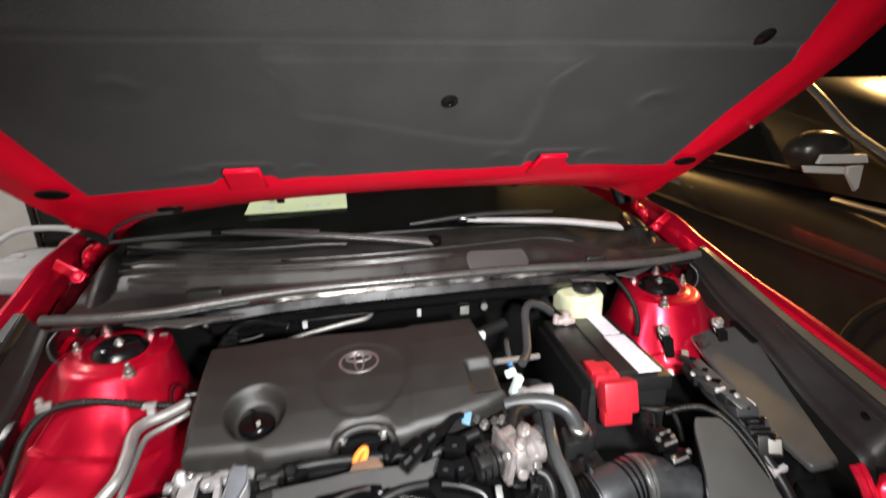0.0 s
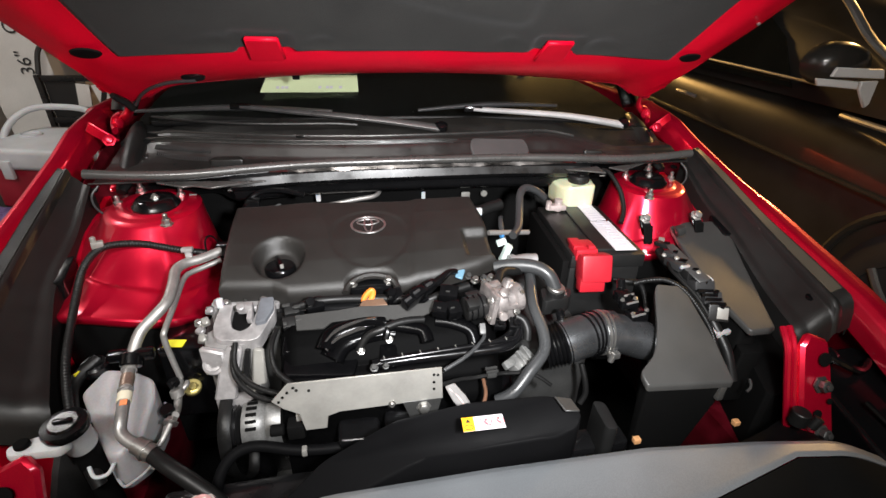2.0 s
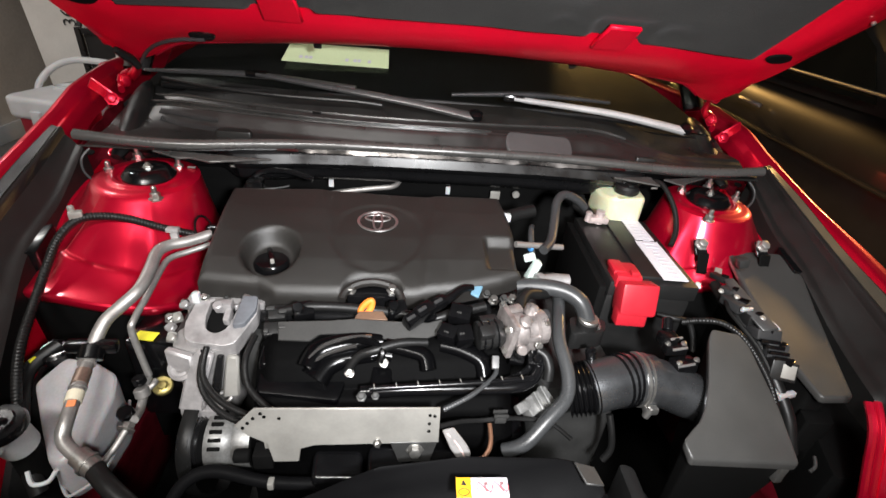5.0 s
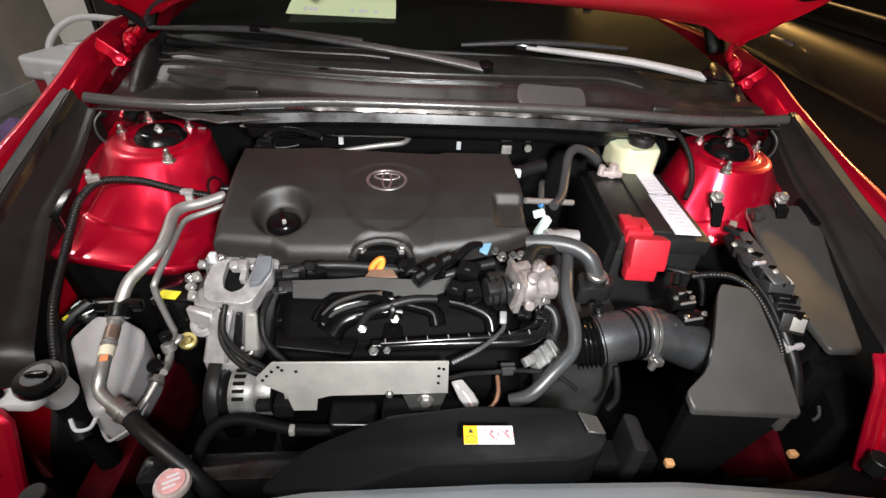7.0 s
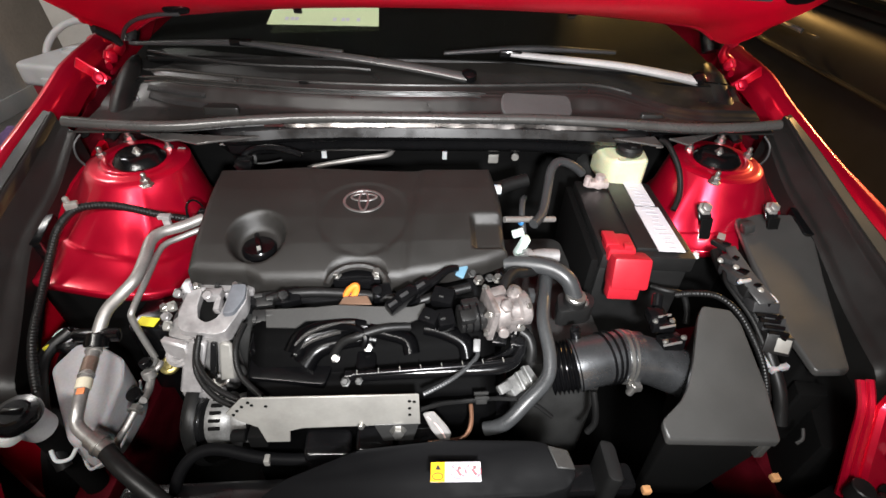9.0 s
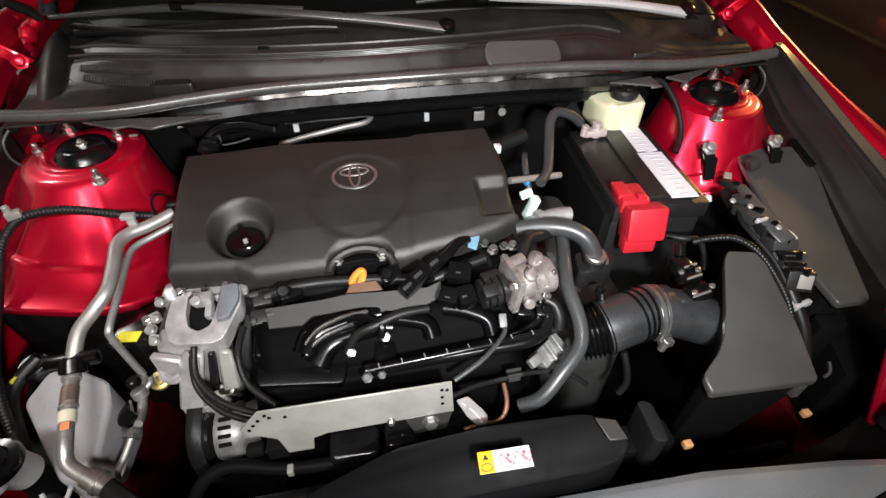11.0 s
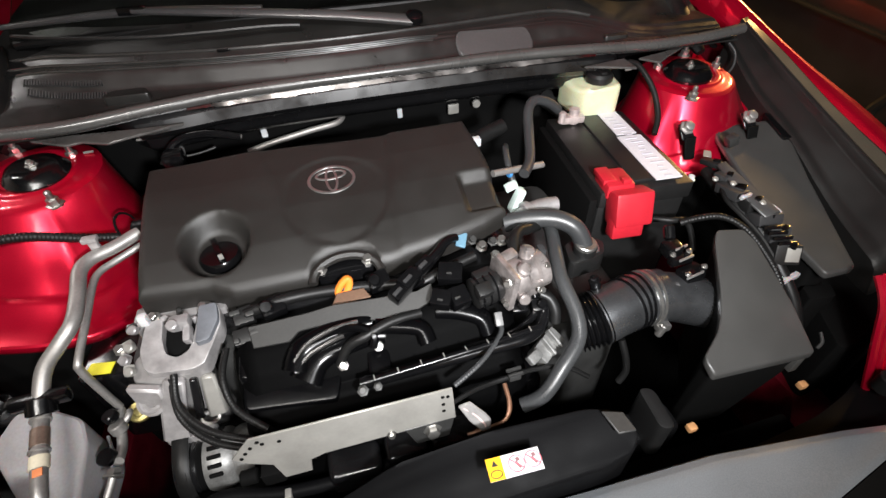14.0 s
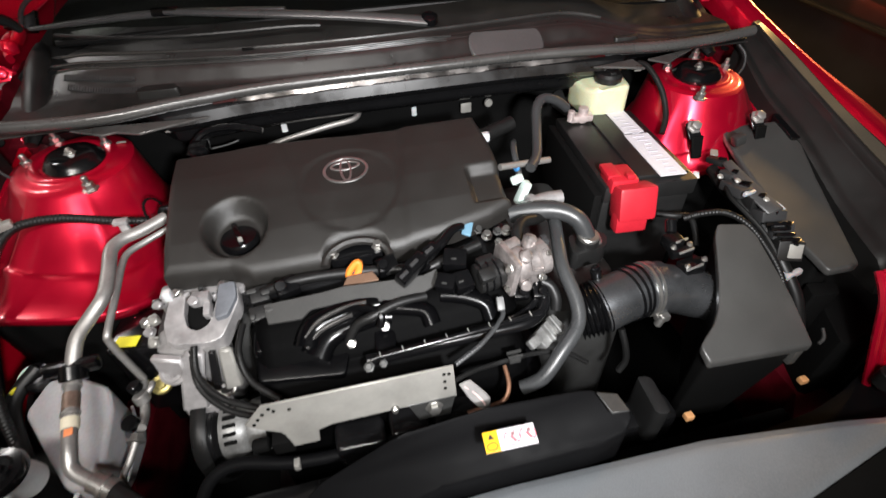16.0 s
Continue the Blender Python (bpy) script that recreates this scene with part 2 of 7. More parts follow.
def tube(points, r, seg=12, step=5, closed=False, ribs=None, flat=1.0):
    """A round tube along a smooth line; ribs (pitch, depth) makes it corrugated."""
    pts = curve_points(points, step, closed)
    if ribs:
        fine, pitch = [], ribs[0] / 4
        for a, b in zip(pts, pts[1:]):
            k = max(1, round((b - a).length / pitch))
            fine += [a.lerp(b, i / k) for i in range(k)]
        pts = fine + [pts[-1]]
    bm, rings = bmesh.new(), []
    n = len(pts)
    up = None
    run = 0.0
    for i, q in enumerate(pts):
        d = (pts[(i + 1) % n] - pts[i - 1]) if closed else (pts[min(i + 1, n - 1)] - pts[max(i - 1, 0)])
        d = d.normalized() if d.length > 1e-9 else Vector((0, 0, 1))
        if up is None:
            up = Vector((0, 0, 1)) if abs(d.z) < 0.9 else Vector((1, 0, 0))
        up = (up - d * up.dot(d)).normalized()
        side = d.cross(up)
        run += (q - pts[i - 1]).length if i else 0
        rr = r(i / (n - 1)) if callable(r) else r
        if ribs:
            rr += ribs[1] * (0.5 if int(run / (ribs[0] / 2)) % 2 else -0.5)
        rings.append([bm.verts.new(q + rr * (math.cos(2 * math.pi * k / seg) * side + flat * math.sin(2 * math.pi * k / seg) * up)) for k in range(seg)])
    for i in range(n if closed else n - 1):
        a, b = rings[i], rings[(i + 1) % n]
        for k in range(seg):
            bm.faces.new((a[k], a[(k + 1) % seg], b[(k + 1) % seg], b[k]))
    if not closed:
        bm.faces.new(rings[0][::-1])
        bm.faces.new(rings[-1])
    bmesh.ops.recalc_face_normals(bm, faces=bm.faces)
    return bm


def lathe(profile, at=(0, 0, 0), axis=(0, 0, 1), seg=24):
    """A turned shape: profile rows of radius, height along the axis."""
    bm, rings = bmesh.new(), []
    for r, h in profile:
        rings.append([bm.verts.new((max(r, 1e-5) * math.cos(2 * math.pi * k / seg), max(r, 1e-5) * math.sin(2 * math.pi * k / seg), h)) for k in range(seg)])
    for a, b in zip(rings, rings[1:]):
        for k in range(seg):
            bm.faces.new((a[k], a[(k + 1) % seg], b[(k + 1) % seg], b[k]))
    bm.faces.new(rings[0][::-1])
    bm.faces.new(rings[-1])
    bmesh.ops.recalc_face_normals(bm, faces=bm.faces)
    turn = Vector(axis).to_track_quat("Z", "Y").to_matrix().to_4x4()
    bm.transform(Matrix.Translation(at) @ turn)
    return bm


def cyl(at, r, h, axis=(0, 0, 1), seg=24, bev=0.0015):
    return lathe([(r - bev, 0), (r, bev), (r, h - bev), (r - bev, h)], at, axis, seg)


def rounded(points, radius, seg=4):
    """A 2D outline with its corners rounded."""
    out, n = [], len(points)
    for i in range(n):
        a, b, c = Vector(points[i - 1]), Vector(points[i]), Vector(points[(i + 1) % n])
        r = min(radius, (a - b).length * 0.45, (c - b).length * 0.45)
        p, q = b + (a - b).normalized() * r, b + (c - b).normalized() * r
        for k in range(seg + 1):
            t = k / seg
            out.append(tuple((1 - t) ** 2 * p + 2 * t * (1 - t) * b + t * t * q))
    return out


def surface(fn, nu, nv, thick=0.0, close_u=False):
    """A sheet fn(u, v) over the unit square, thickened downwards along its normals."""
    bm = bmesh.new()
    g = [[bm.verts.new(fn(i / nu, j / nv)) for j in range(nv + 1)] for i in range(nu + 1)]
    for i in range(nu):
        for j in range(nv):
            bm.faces.new((g[i][j], g[i + 1][j], g[i + 1][j + 1], g[i][j + 1]))
    bm.normal_update()
    if thick:
        bmesh.ops.solidify(bm, geom=bm.faces[:], thickness=thick)
    return bm


def finish(name, bm, mat, smooth=True):
    bm.normal_update()
    lo = Vector([min(v.co[i] for v in bm.verts) for i in range(3)])
    hi = Vector([max(v.co[i] for v in bm.verts) for i in range(3)])
    c = Vector(((lo.x + hi.x) / 2, (lo.y + hi.y) / 2, lo.z))
    bmesh.ops.translate(bm, vec=-c, verts=bm.verts)
    for fc in bm.faces:
        fc.smooth = smooth
    if smooth:
        for e in bm.edges:
            if len(e.link_faces) == 2 and e.calc_face_angle(0) > radians(38):
                e.smooth = False
    me = bpy.data.meshes.new(name)
    bm.to_mesh(me)
    bm.free()
    me.materials.append(mat)
    ob = new(name, me)
    ob.location = c
    AT[ob.name] = c
    return ob


def thing(name, at, label, category, group="", kind=""):
    ob = new(name)
    ob.location = at
    ob.empty_display_size = 0.05
    AT[ob.name] = Vector(at)
    return tagged(ob, label, category, group, kind)


def single(name, bm, mat, label, category, group="", kind="", smooth=True):
    return tagged(finish(name, bm, mat, smooth), label, category, group, kind)


def part(name, bm, mat, parent, label="", smooth=True):
    ob = finish(name, bm, mat, smooth)
    ob.parent = parent
    ob.location = AT[ob.name] - AT[parent.name]
    return tagged(ob, label)


def smoothstep(a, b, x):
    t = min(1.0, max(0.0, (x - a) / (b - a)))
    return t * t * (3 - 2 * t)


def bolt(at, axis=(0, 0, 1), r=0.007, h=0.012, stud=0.0):
    """A flanged hex nut, with a stud end if wanted."""
    rows = [(r * 1.45, 0), (r * 1.45, h * 0.18), (r, h * 0.26), (r, h * 0.92), (r * 0.85, h)]
    bm = lathe(rows, at, axis, 6)
    if stud:
        d = Vector(axis).normalized()
        merged(bm, lathe([(r * 0.55, 0), (r * 0.55, stud * 0.85), (r * 0.35, stud)], Vector(at) + d * h * 0.9, axis, 10))
    return bm

# ---- setting ----
def ground_z(u, v):
    return (-40 + 80 * u, -40 + 80 * v, 0.0)


single("ground", surface(ground_z, 20, 20), CONCRETE, "grey stained concrete garage floor and drive", "floor", kind="structure", smooth=False)
single("wall_west", box((-2.95, 1.5, 1.35), (0.15, 9.0, 2.7), 0.01), PLASTER, "cream plastered garage side wall", "wall", kind="structure")
single("wall_south", box((-0.6, -3.6, 1.35), (4.6, 0.15, 2.7), 0.01), PLASTER, "cream plastered garage wall in front of the car", "wall", kind="structure")
single("baseboard", box((-2.862, 1.5, 0.06), (0.02, 8.6, 0.12), 0.003), WHITE_PLASTIC, "white painted skirting along the garage wall", "skirting", kind="structure")

# ---- red car: body round the engine bay ----
car = thing("red_car", (0, 1.1, 0), "red sedan with its bonnet open over the engine bay", "car")


def ridge(y):
    """Height of the fender's upper edge."""
    return float(np.interp(y, (0.25, 0.4, 0.5, 0.55, 0.72, 0.80, 0.93, 1.01, 1.12, 1.21, 1.28, 1.37, 1.5), (0.70, 0.775, 0.815, 0.832, 0.875, 0.897, 0.930, 0.952, 0.985, 1.018, 1.030, 1.041, 1.05)))


def ridge_x(y):
    return float(np.interp(y, (0.25, 0.4, 0.6, 0.9, 1.2, 1.5), (0.77, 0.795, 0.800, 0.800, 0.800, 0.806)))


def fender(side):
    rows = ((-0.026, -0.060), (-0.023, -0.030), (-0.014, -0.011), (-0.002, -0.002), (0.010, 0.002), (0.020, 0.0), (0.032, -0.012), (0.045, -0.04), (0.060, -0.10), (0.066, -0.22), (0.068, -0.55))

    def fn(u, v):
        y = 0.40 + 0.97 * u
        k = v * (len(rows) - 1)
        i = min(int(k), len(rows) - 2)
        f = k - i
        dx = rows[i][0] * (1 - f) + rows[i + 1][0] * f
        dz = rows[i][1] * (1 - f) + rows[i + 1][1] * f
        if dx > 0:
            dx *= 0.85 + 0.55 * smoothstep(0.95, 0.75, y)
        return (side * (ridge_x(y) + dx), y, max(0.2, ridge(y) + dz))

    return surface(fn, 44, 40, -0.002 * side)


for side in (-1, 1):
    part("fender", fender(side), RED, car, "glossy red front fender")


TOWER = Vector((0.568, 0.955, 0.927))


def strut_tower(side, front):
    """Stamped tower: a flat plate with a pressed ring, a shoulder and a skirt that flares into the apron."""
    edge = [(-0.728, 1.04, 0.88), (-0.735, 0.92, 0.848), (-0.735, 0.80, 0.797), (-0.695, front + 0.042, 0.806), (-0.647, front + 0.018, 0.816), (-0.53, front, 0.806), (-0.462, front + 0.04, 0.785), (-0.425, 0.86, 0.765), (-0.440, 0.97, 0.755), (-0.47, 1.06, 0.76), (-0.56, 1.09, 0.84), (-0.66, 1.085, 0.87)]
    if side > 0:
        edge[1:4] = [(-0.730, 0.95, 0.850), (-0.728, 0.88, 0.825), (-0.700, front + 0.040, 0.812)]
    ec = curve_points(edge, 6, True)
    ec.append(ec[0])
    plate = ((0.020, 0.0), (0.046, 0.0), (0.050, 0.0035), (0.058, 0.0035), (0.064, 0.0), (0.080, -0.002), (0.088, -0.006))

    def fn(u, v):
        i = u * (len(ec) - 1)
        k = min(int(i), len(ec) - 2)
        e = ec[k].lerp(ec[k + 1], i - k)
        c = Vector((-TOWER.x, TOWER.y, TOWER.z))
        out = Vector((e.x - c.x, e.y - c.y, 0)).normalized()
        if v < 0.32:
            q = v / 0.32 * (len(plate) - 1)
            j = min(int(q), len(plate) - 2)
            r = plate[j][0] + (plate[j + 1][0] - plate[j][0]) * (q - j)
            p = c + out * r
            p.z += plate[j][1] + (plate[j + 1][1] - plate[j][1]) * (q - j) + 0.06 * (p.y - c.y)
        elif v < 0.88:
            t = (v - 0.32) / 0.56
            a = c + out * 0.088
            a.z += -0.006 + 0.06 * (a.y - c.y)
            p = a.lerp(e, t)
            p.z = a.z + (e.z - a.z) * (1 - (1 - t) ** 1.65)
            crease = math.exp(-((u - 0.49 + 0.05 * t) / 0.009) ** 2) + 0.7 * math.exp(-((u - 0.28) / 0.013) ** 2)
            ledge = smoothstep(0.55, 0.62, t + 0.07 * math.sin(9 * u))
            p.z += math.sin(math.pi * t) * (0.004 * crease + 0.007 * noise.noise((u * 12, t * 3, 2.0 + side))) + 0.006 * ledge * (1 - t) / 0.4
        else:
            t = (v - 0.88) / 0.12
            p = e + out * (-0.010 * t + 0.004 * math.sin(math.pi * t)) + Vector((0, 0, -0.022 * t))
        return (-side * p.x, p.y, p.z)

    def liner(u, v):
        i = u * (len(ec) - 1)
        k = min(int(i), len(ec) - 2)
        e = ec[k].lerp(ec[k + 1], i - k)
        return (-side * e.x, e.y + 0.012 + 0.02 * v, e.z - 0.020 - 0.32 * v)

    return surface(fn, 120, 72, 0.002), surface(liner, 30, 8, 0.002)


for side, front in ((-1, 0.712), (1, 0.80)):
    skin, liner = strut_tower(side, front)
    tower = part("strut_tower", skin, RED, car, "red painted strut tower and inner apron")
    part("apron_liner", liner, BLACK_MATTE, tower, "black wheel house liner")
    ax = Vector((-side * 0.03, -0.06, 1)).normalized()
    cap_at = Vector((side * 0.557, 0.943, 0.9275))
    part("strut_mount", lathe([(0.0, 0), (0.044, 0), (0.0445, 0.007), (0.041, 0.011), (0.036, 0.018), (0.028, 0.021), (0.012, 0.020), (0.0, 0.020)], cap_at, ax, 36), BLACK_GLOSS, tower, "black strut mount cap")
    part("nut", bolt(cap_at + ax * 0.020, ax, 0.0060, 0.006, 0.004), STEEL, tower)
    for x, y, z in ((0.521, 0.874, 0.920), (0.523, 0.988, 0.930), (0.615, 1.030, 0.932), (0.634, 0.960, 0.928)):
        part("stud_nut", bolt((side * x, y, z - 0.004), ax, 0.0082, 0.013, 0.013), STEEL, tower, "bright zinc stud and nut")
    part("drain_tube", tube([(side * 0.672, 0.985, 0.962), (side * 0.683, 0.972, 0.946), (side * 0.676, 0.957, 0.927), (side * 0.660, 0.950, 0.912)], 0.0022, 6, 5), RUBBER_GREY, tower, "thin grey drain tube")

# inner side walls and floor of the bay
for side in (-1, 1):
    wall = [(side * 0.735, 0.56), (side * 0.735, 1.12), (side * 0.72, 1.12), (side * 0.72, 0.56)]
    part("inner_fender", prism(wall[::-side], lambda x, y: ridge(y) - 0.095, 0.28, 0.002), RED_SATIN, car, "dark red inner fender panel")
    rail = [(side * 0.49, 0.33), (side * 0.49, 0.41), (side * 0.545, 0.46), (side * 0.545, 0.95), (side * 0.60, 0.95), (side * 0.60, 0.33)]
    part("frame_rail", prism(rail[::-side], 0.56, 0.40, 0.006), RED_DARK, car, "red front frame rail, darkened for shade")
part("splash_liner", prism([(0.712, 0.52), (0.712, 0.83), (0.700, 0.83), (0.690, 0.52)], lambda x, y: ridge(y) - 0.075, 0.30, 0.002), BLACK_MATTE, car, "black splash liner")
part("lamp_back", prism(rounded([(0.545, 0.452), (0.690, 0.47), (0.690, 0.60), (0.60, 0.60)], 0.02), lambda x, y: 0.70 + 0.10 * (y - 0.45), 0.50, 0.012), BLACK_MATTE, car, "black rear of the headlight")
part("undertray", box((0, 0.75, 0.23), (1.46, 0.95, 0.02), 0.004), BLACK_MATTE, car, "black plastic undertray")

# red radiator support corners with their holes
def support_corner(side):
    """A leaning plate; the origin is its foot, x outwards, y up the plate."""
    lean = 0.42

    def at(x, h, d=0.0):
        return (side * x, 0.385 + lean * h - d, 0.66 + h + lean * d)

    plate = [at(0.545, -0.10), at(0.615, -0.10), at(0.613, 0.02), at(0.606, 0.12), at(0.598, 0.165), at(0.560, 0.180), at(0.545, 0.16)]
    return sheet(plate[::-side], 0.016, 0.005), at


for side in (-1, 1):
    plate, at = support_corner(side)
    if side < 0:
        plate.transform(Matrix.Translation((-0.045, 0.02, -0.065)))
    post = part("support_post", plate, RED, car, "red radiator support corner with holes")
    up = Vector((-0.045, 0.02, -0.065)) if side < 0 else Vector((0, 0, 0))
    nrm = Vector((0, -0.92, 0.39))
    for x in (0.528, 0.541) if side > 0 else ():
        part("rail_fold", tube([Vector(at(x, -0.10, 0.004)) + up, Vector(at(x, 0.10, 0.004)) + up, Vector(at(x + 0.002, 0.155, 0.002)) + up, Vector(at(x + 0.010, 0.185, -0.014)) + up], 0.0055, 8, 5), RED, post, "folded red flange")
    for x, h, r in ((0.584, 0.138, 0.012), (0.572, 0.052, 0.008), (0.596, 0.070, 0.005)):
        part("hole", lathe([(r * 0.6, 0.0), (r, 0.001), (r, 0.003), (0.0, 0.0035)], Vector(at(x, h, 0.0175)) + up, nrm, 18), BLACK_MATTE, post, "dark stamped hole")
    for x, h, r in ((0.580, 0.098, 0.0105), (0.584, 0.020, 0.010)):
        part("bolt", bolt(Vector(at(x, h, 0.016)) + up, nrm, r, 0.014, 0.006), PLATE_DARK, post, "dark flanged bolt")
    lamp = [(side * 0.655, 0.16), (side * 0.655, 0.44), (side * 0.70, 0.515), (side * 0.79, 0.520), (side * 0.88, 0.44), (side * 0.86, 0.20)]
    light = part("headlight", prism(lamp[::-side], lambda x, y: 0.63 + 0.28 * (y - 0.16), 0.44, 0.012, 3), BLACK_GLOSS, car, "dark glossy headlight housing")
    part("lamp_bracket", tube([(side * 0.675, 0.50, 0.752), (side * 0.70, 0.47, 0.742), (side * 0.735, 0.455, 0.730), (side * 0.77, 0.47, 0.735)], 0.007, 8), BLACK_GLOSS, light, "black lamp bracket")
    part("lamp_bracket", tube([(side * 0.69, 0.40, 0.715), (side * 0.70, 0.36, 0.700), (side * 0.70, 0.30, 0.685)], 0.005, 8), BLACK_GLOSS, light)
    part("trim_clip", lathe([(0.012, 0), (0.012, 0.003), (0.008, 0.006), (0, 0.006)], (side * 0.72, 0.50, 0.735), (0, -0.35, 0.93), 16), BLACK_GLOSS, light)

# black side trims between bay and fender
def trim_lines(side):
    outer = [(ridge_x(y) - 0.026, y, ridge(y) + 0.006 - 0.013 * smoothstep(0.92, 0.78, y)) for y in (1.065, 0.95, 0.80, 0.66, 0.53)]
    inner = [(0.712, 1.030, 0.945), (0.704, 0.91, 0.885), (0.700, 0.80, 0.848), (0.692, 0.66, 0.785), (0.672, 0.525, 0.752)]
    if side < 0:
        inner[-2:] = [(0.672, 0.68, 0.79), (0.632, 0.56, 0.748)]
    return curve_points(outer, 6), curve_points(inner, 6)


def side_trim(side):
    oc, ic = trim_lines(side)

    def fn(u, v):
        i = u * (len(oc) - 1)
        k = min(int(i), len(oc) - 2)
        o, n = oc[k].lerp(oc[k + 1], i - k), ic[k].lerp(ic[k + 1], i - k)
        if v < 0.15:
            p = o + Vector((-0.001, 0, -0.02)) * (1 - v / 0.15)
        elif v < 0.8:
            t = (v - 0.15) / 0.65
            p = o.lerp(n, t)
            p.z += 0.006 * math.sin(math.pi * t) + 0.005 * smoothstep(0.20, 0.27, t) * smoothstep(0.34, 0.30, t) - 0.007 * smoothstep(0.30, 0.36, t) * smoothstep(1.0, 0.75, t)
        else:
            t = (v - 0.8) / 0.2
            p = n + Vector((-0.004, 0, -0.05)) * t
        if u > 0.93:
            p.z -= 0.05 * ((u - 0.93) / 0.07) ** 2
        return (side * p.x, p.y, p.z)

    return surface(fn, 44, 60, 0.003 * side)


def trim_edge(side):
    """Strip along the fender, tipped outwards."""
    oc, ic = trim_lines(side)

    def fn(u, v):
        i = (0.04 + 0.86 * u) * (len(oc) - 1)
        k = min(int(i), len(oc) - 2)
        o, n = oc[k].lerp(oc[k + 1], i - k), ic[k].lerp(ic[k + 1], i - k)
        p = o.lerp(n, 0.04) if v < 0.5 else o.lerp(n, 0.04).lerp(o.lerp(n, 0.24), 2 * v - 1)
        p.z += (0.0035 - 0.014 * (1 - 2 * v)) if v < 0.5 else 0.0035 + 0.0065 * (2 * v - 1)
        return (side * p.x, p.y, p.z)

    return surface(fn, 36, 10, 0.003 * side)


for side in (-1, 1):
    trim = part("side_trim", side_trim(side), TRIM, car, "textured black plastic side trim")
    # Only the right strip has the lamp sheen in its colour.
    part("trim_edge", trim_edge(side), TRIM_SHEEN if side > 0 else TRIM, trim, "outer edge strip; the right one holds lamp sheen in its colour")
    part("notch_cover", prism(rounded([(side * 0.684, 0.795), (side * 0.712, 0.79), (side * 0.716, 0.85), (side * 0.688, 0.86)][::side], 0.006), lambda x, y: 0.852 + 0.30 * (y - 0.8), 0.80, 0.003), BLACK_GLOSS, trim)
    part("trim_clip", lathe([(0.012, 0), (0.012, 0.003), (0.008, 0.006), (0, 0.006)], (side * 0.735, 0.59, 0.800), (0, -0.35, 0.93), 16), BLACK_GLOSS, trim)
    part("rubber_stop", cyl((side * 0.775, 0.600, 0.790), 0.014, 0.035, (0, 0, 1), 16), RUBBER, trim, "black rubber bonnet stop")

# hood hinges, on the red inner panel between cowl and fender
def hinge_panel(side):
    def fn(u, v):
        y = 1.035 + 0.33 * u
        t = smoothstep(0.0, 1.0, v)
        x = 0.672 + 0.02 * u + (ridge_x(y) - 0.030 - 0.672 - 0.02 * u) * v
        low = 0.868 + 0.22 * (y - 1.035) + 0.03 * smoothstep(1.13, 1.19, y)
        z = low + (ridge(y) - 0.105 - low) * t - 0.012 * math.sin(math.pi * v) + 0.007 * noise.noise((x * 26, y * 26, 4.0))
        if v > 0.9:
            z += (v - 0.9) / 0.1 * 0.040
        return (side * x, y, z)

    return surface(fn, 36, 26, 0.003 * side)


for side in (-1, 1):
    # Panel shade below the hinge comes from the darkened red.
    panel = part("hinge_panel", hinge_panel(side), RED_DARK, car, "red inner panel below the bonnet hinge, darkened for shade")
    part("panel_bolt", bolt((side * 0.700, 1.105, 0.912), (0, -0.4, 1), 0.008, 0.008), RED, panel)
    for x, y, z in ((0.695, 1.16, 0.930), (0.735, 1.085, 0.915)):
        part("panel_hole", lathe([(0.007, 0), (0.009, 0.001), (0.009, 0.003), (0, 0.003)], (side * x, y, z), (0, -0.3, 1), 14), BLACK_MATTE, panel, "dark stamped hole")
    bar = [(side * 0.690, 1.118, 1.160), (side * 0.668, 1.146, 1.136), (side * 0.652, 1.176, 1.104), (side * 0.668, 1.215, 1.066), (side * 0.700, 1.246, 1.040)]
    lobe = tube([(side * 0.700, 1.250, 1.052), (side * 0.716, 1.250, 1.044), (side * 0.722, 1.242, 1.028), (side * 0.716, 1.225, 1.016)], 0.011, 12, 5, flat=0.6)
    hinge = part("hood_hinge", join(tube(bar, 0.010, 10, 5, flat=0.45), lobe), RED, car, "red painted bonnet hinge")
    foot = sheet([(side * 0.688, 1.168, 1.006), (side * 0.712, 1.170, 0.996), (side * 0.752, 1.166, 1.030), (side * 0.736, 1.158, 1.052), (side * 0.712, 1.162, 1.030)][::side], 0.006, 0.0015)
    part("hinge_foot", foot, RED, hinge, "red hinge bracket bolted to the body")
    part("hinge_bolt", bolt((side * 0.705, 1.160, 1.010), (-0.2 * side, -0.8, 0.5), 0.010, 0.012), RED, hinge)
    part("hinge_pivot", bolt((side * 0.712, 1.236, 1.034), (-side, -0.6, 0.2), 0.011, 0.012), RED, hinge)
    for x, y, z in ((0.672, 1.142, 1.138), (0.652, 1.174, 1.106)):
        part("hood_bolt", bolt((side * x, y - 0.006, z - 0.004), (-side * 0.2, -0.7, -0.5), 0.010, 0.011), RED, hinge)
    rubber = [(side * 0.655, 1.03, 0.930), (side * 0.652, 1.08, 0.955), (side * 0.655, 1.14, 0.985), (side * 0.660, 1.20, 1.012), (side * 0.672, 1.26, 1.024)]
    part("cowl_end_seal", tube(rubber, lambda t: 0.010 + 0.014 * math.sin(math.pi * t), 10, 5, flat=0.8), RUBBER, car, "black rubber seal at the end of the cowl")
    part("cowl_corner", prism([(side * 0.64, 1.03), (side * 0.79, 1.03), (side * 0.79, 1.40), (side * 0.64, 1.30)][::-side], lambda x, y: 0.85, 0.76, 0.006), BLACK_PAINT, car, "black cowl corner below the hinge")

# ---- hood ----
TH = radians(42)
HO, HD, HN = Vector((0, 1.0, 1.215)), Vector((0, -math.cos(TH), math.sin(TH))), Vector((0, math.sin(TH), math.cos(TH)))


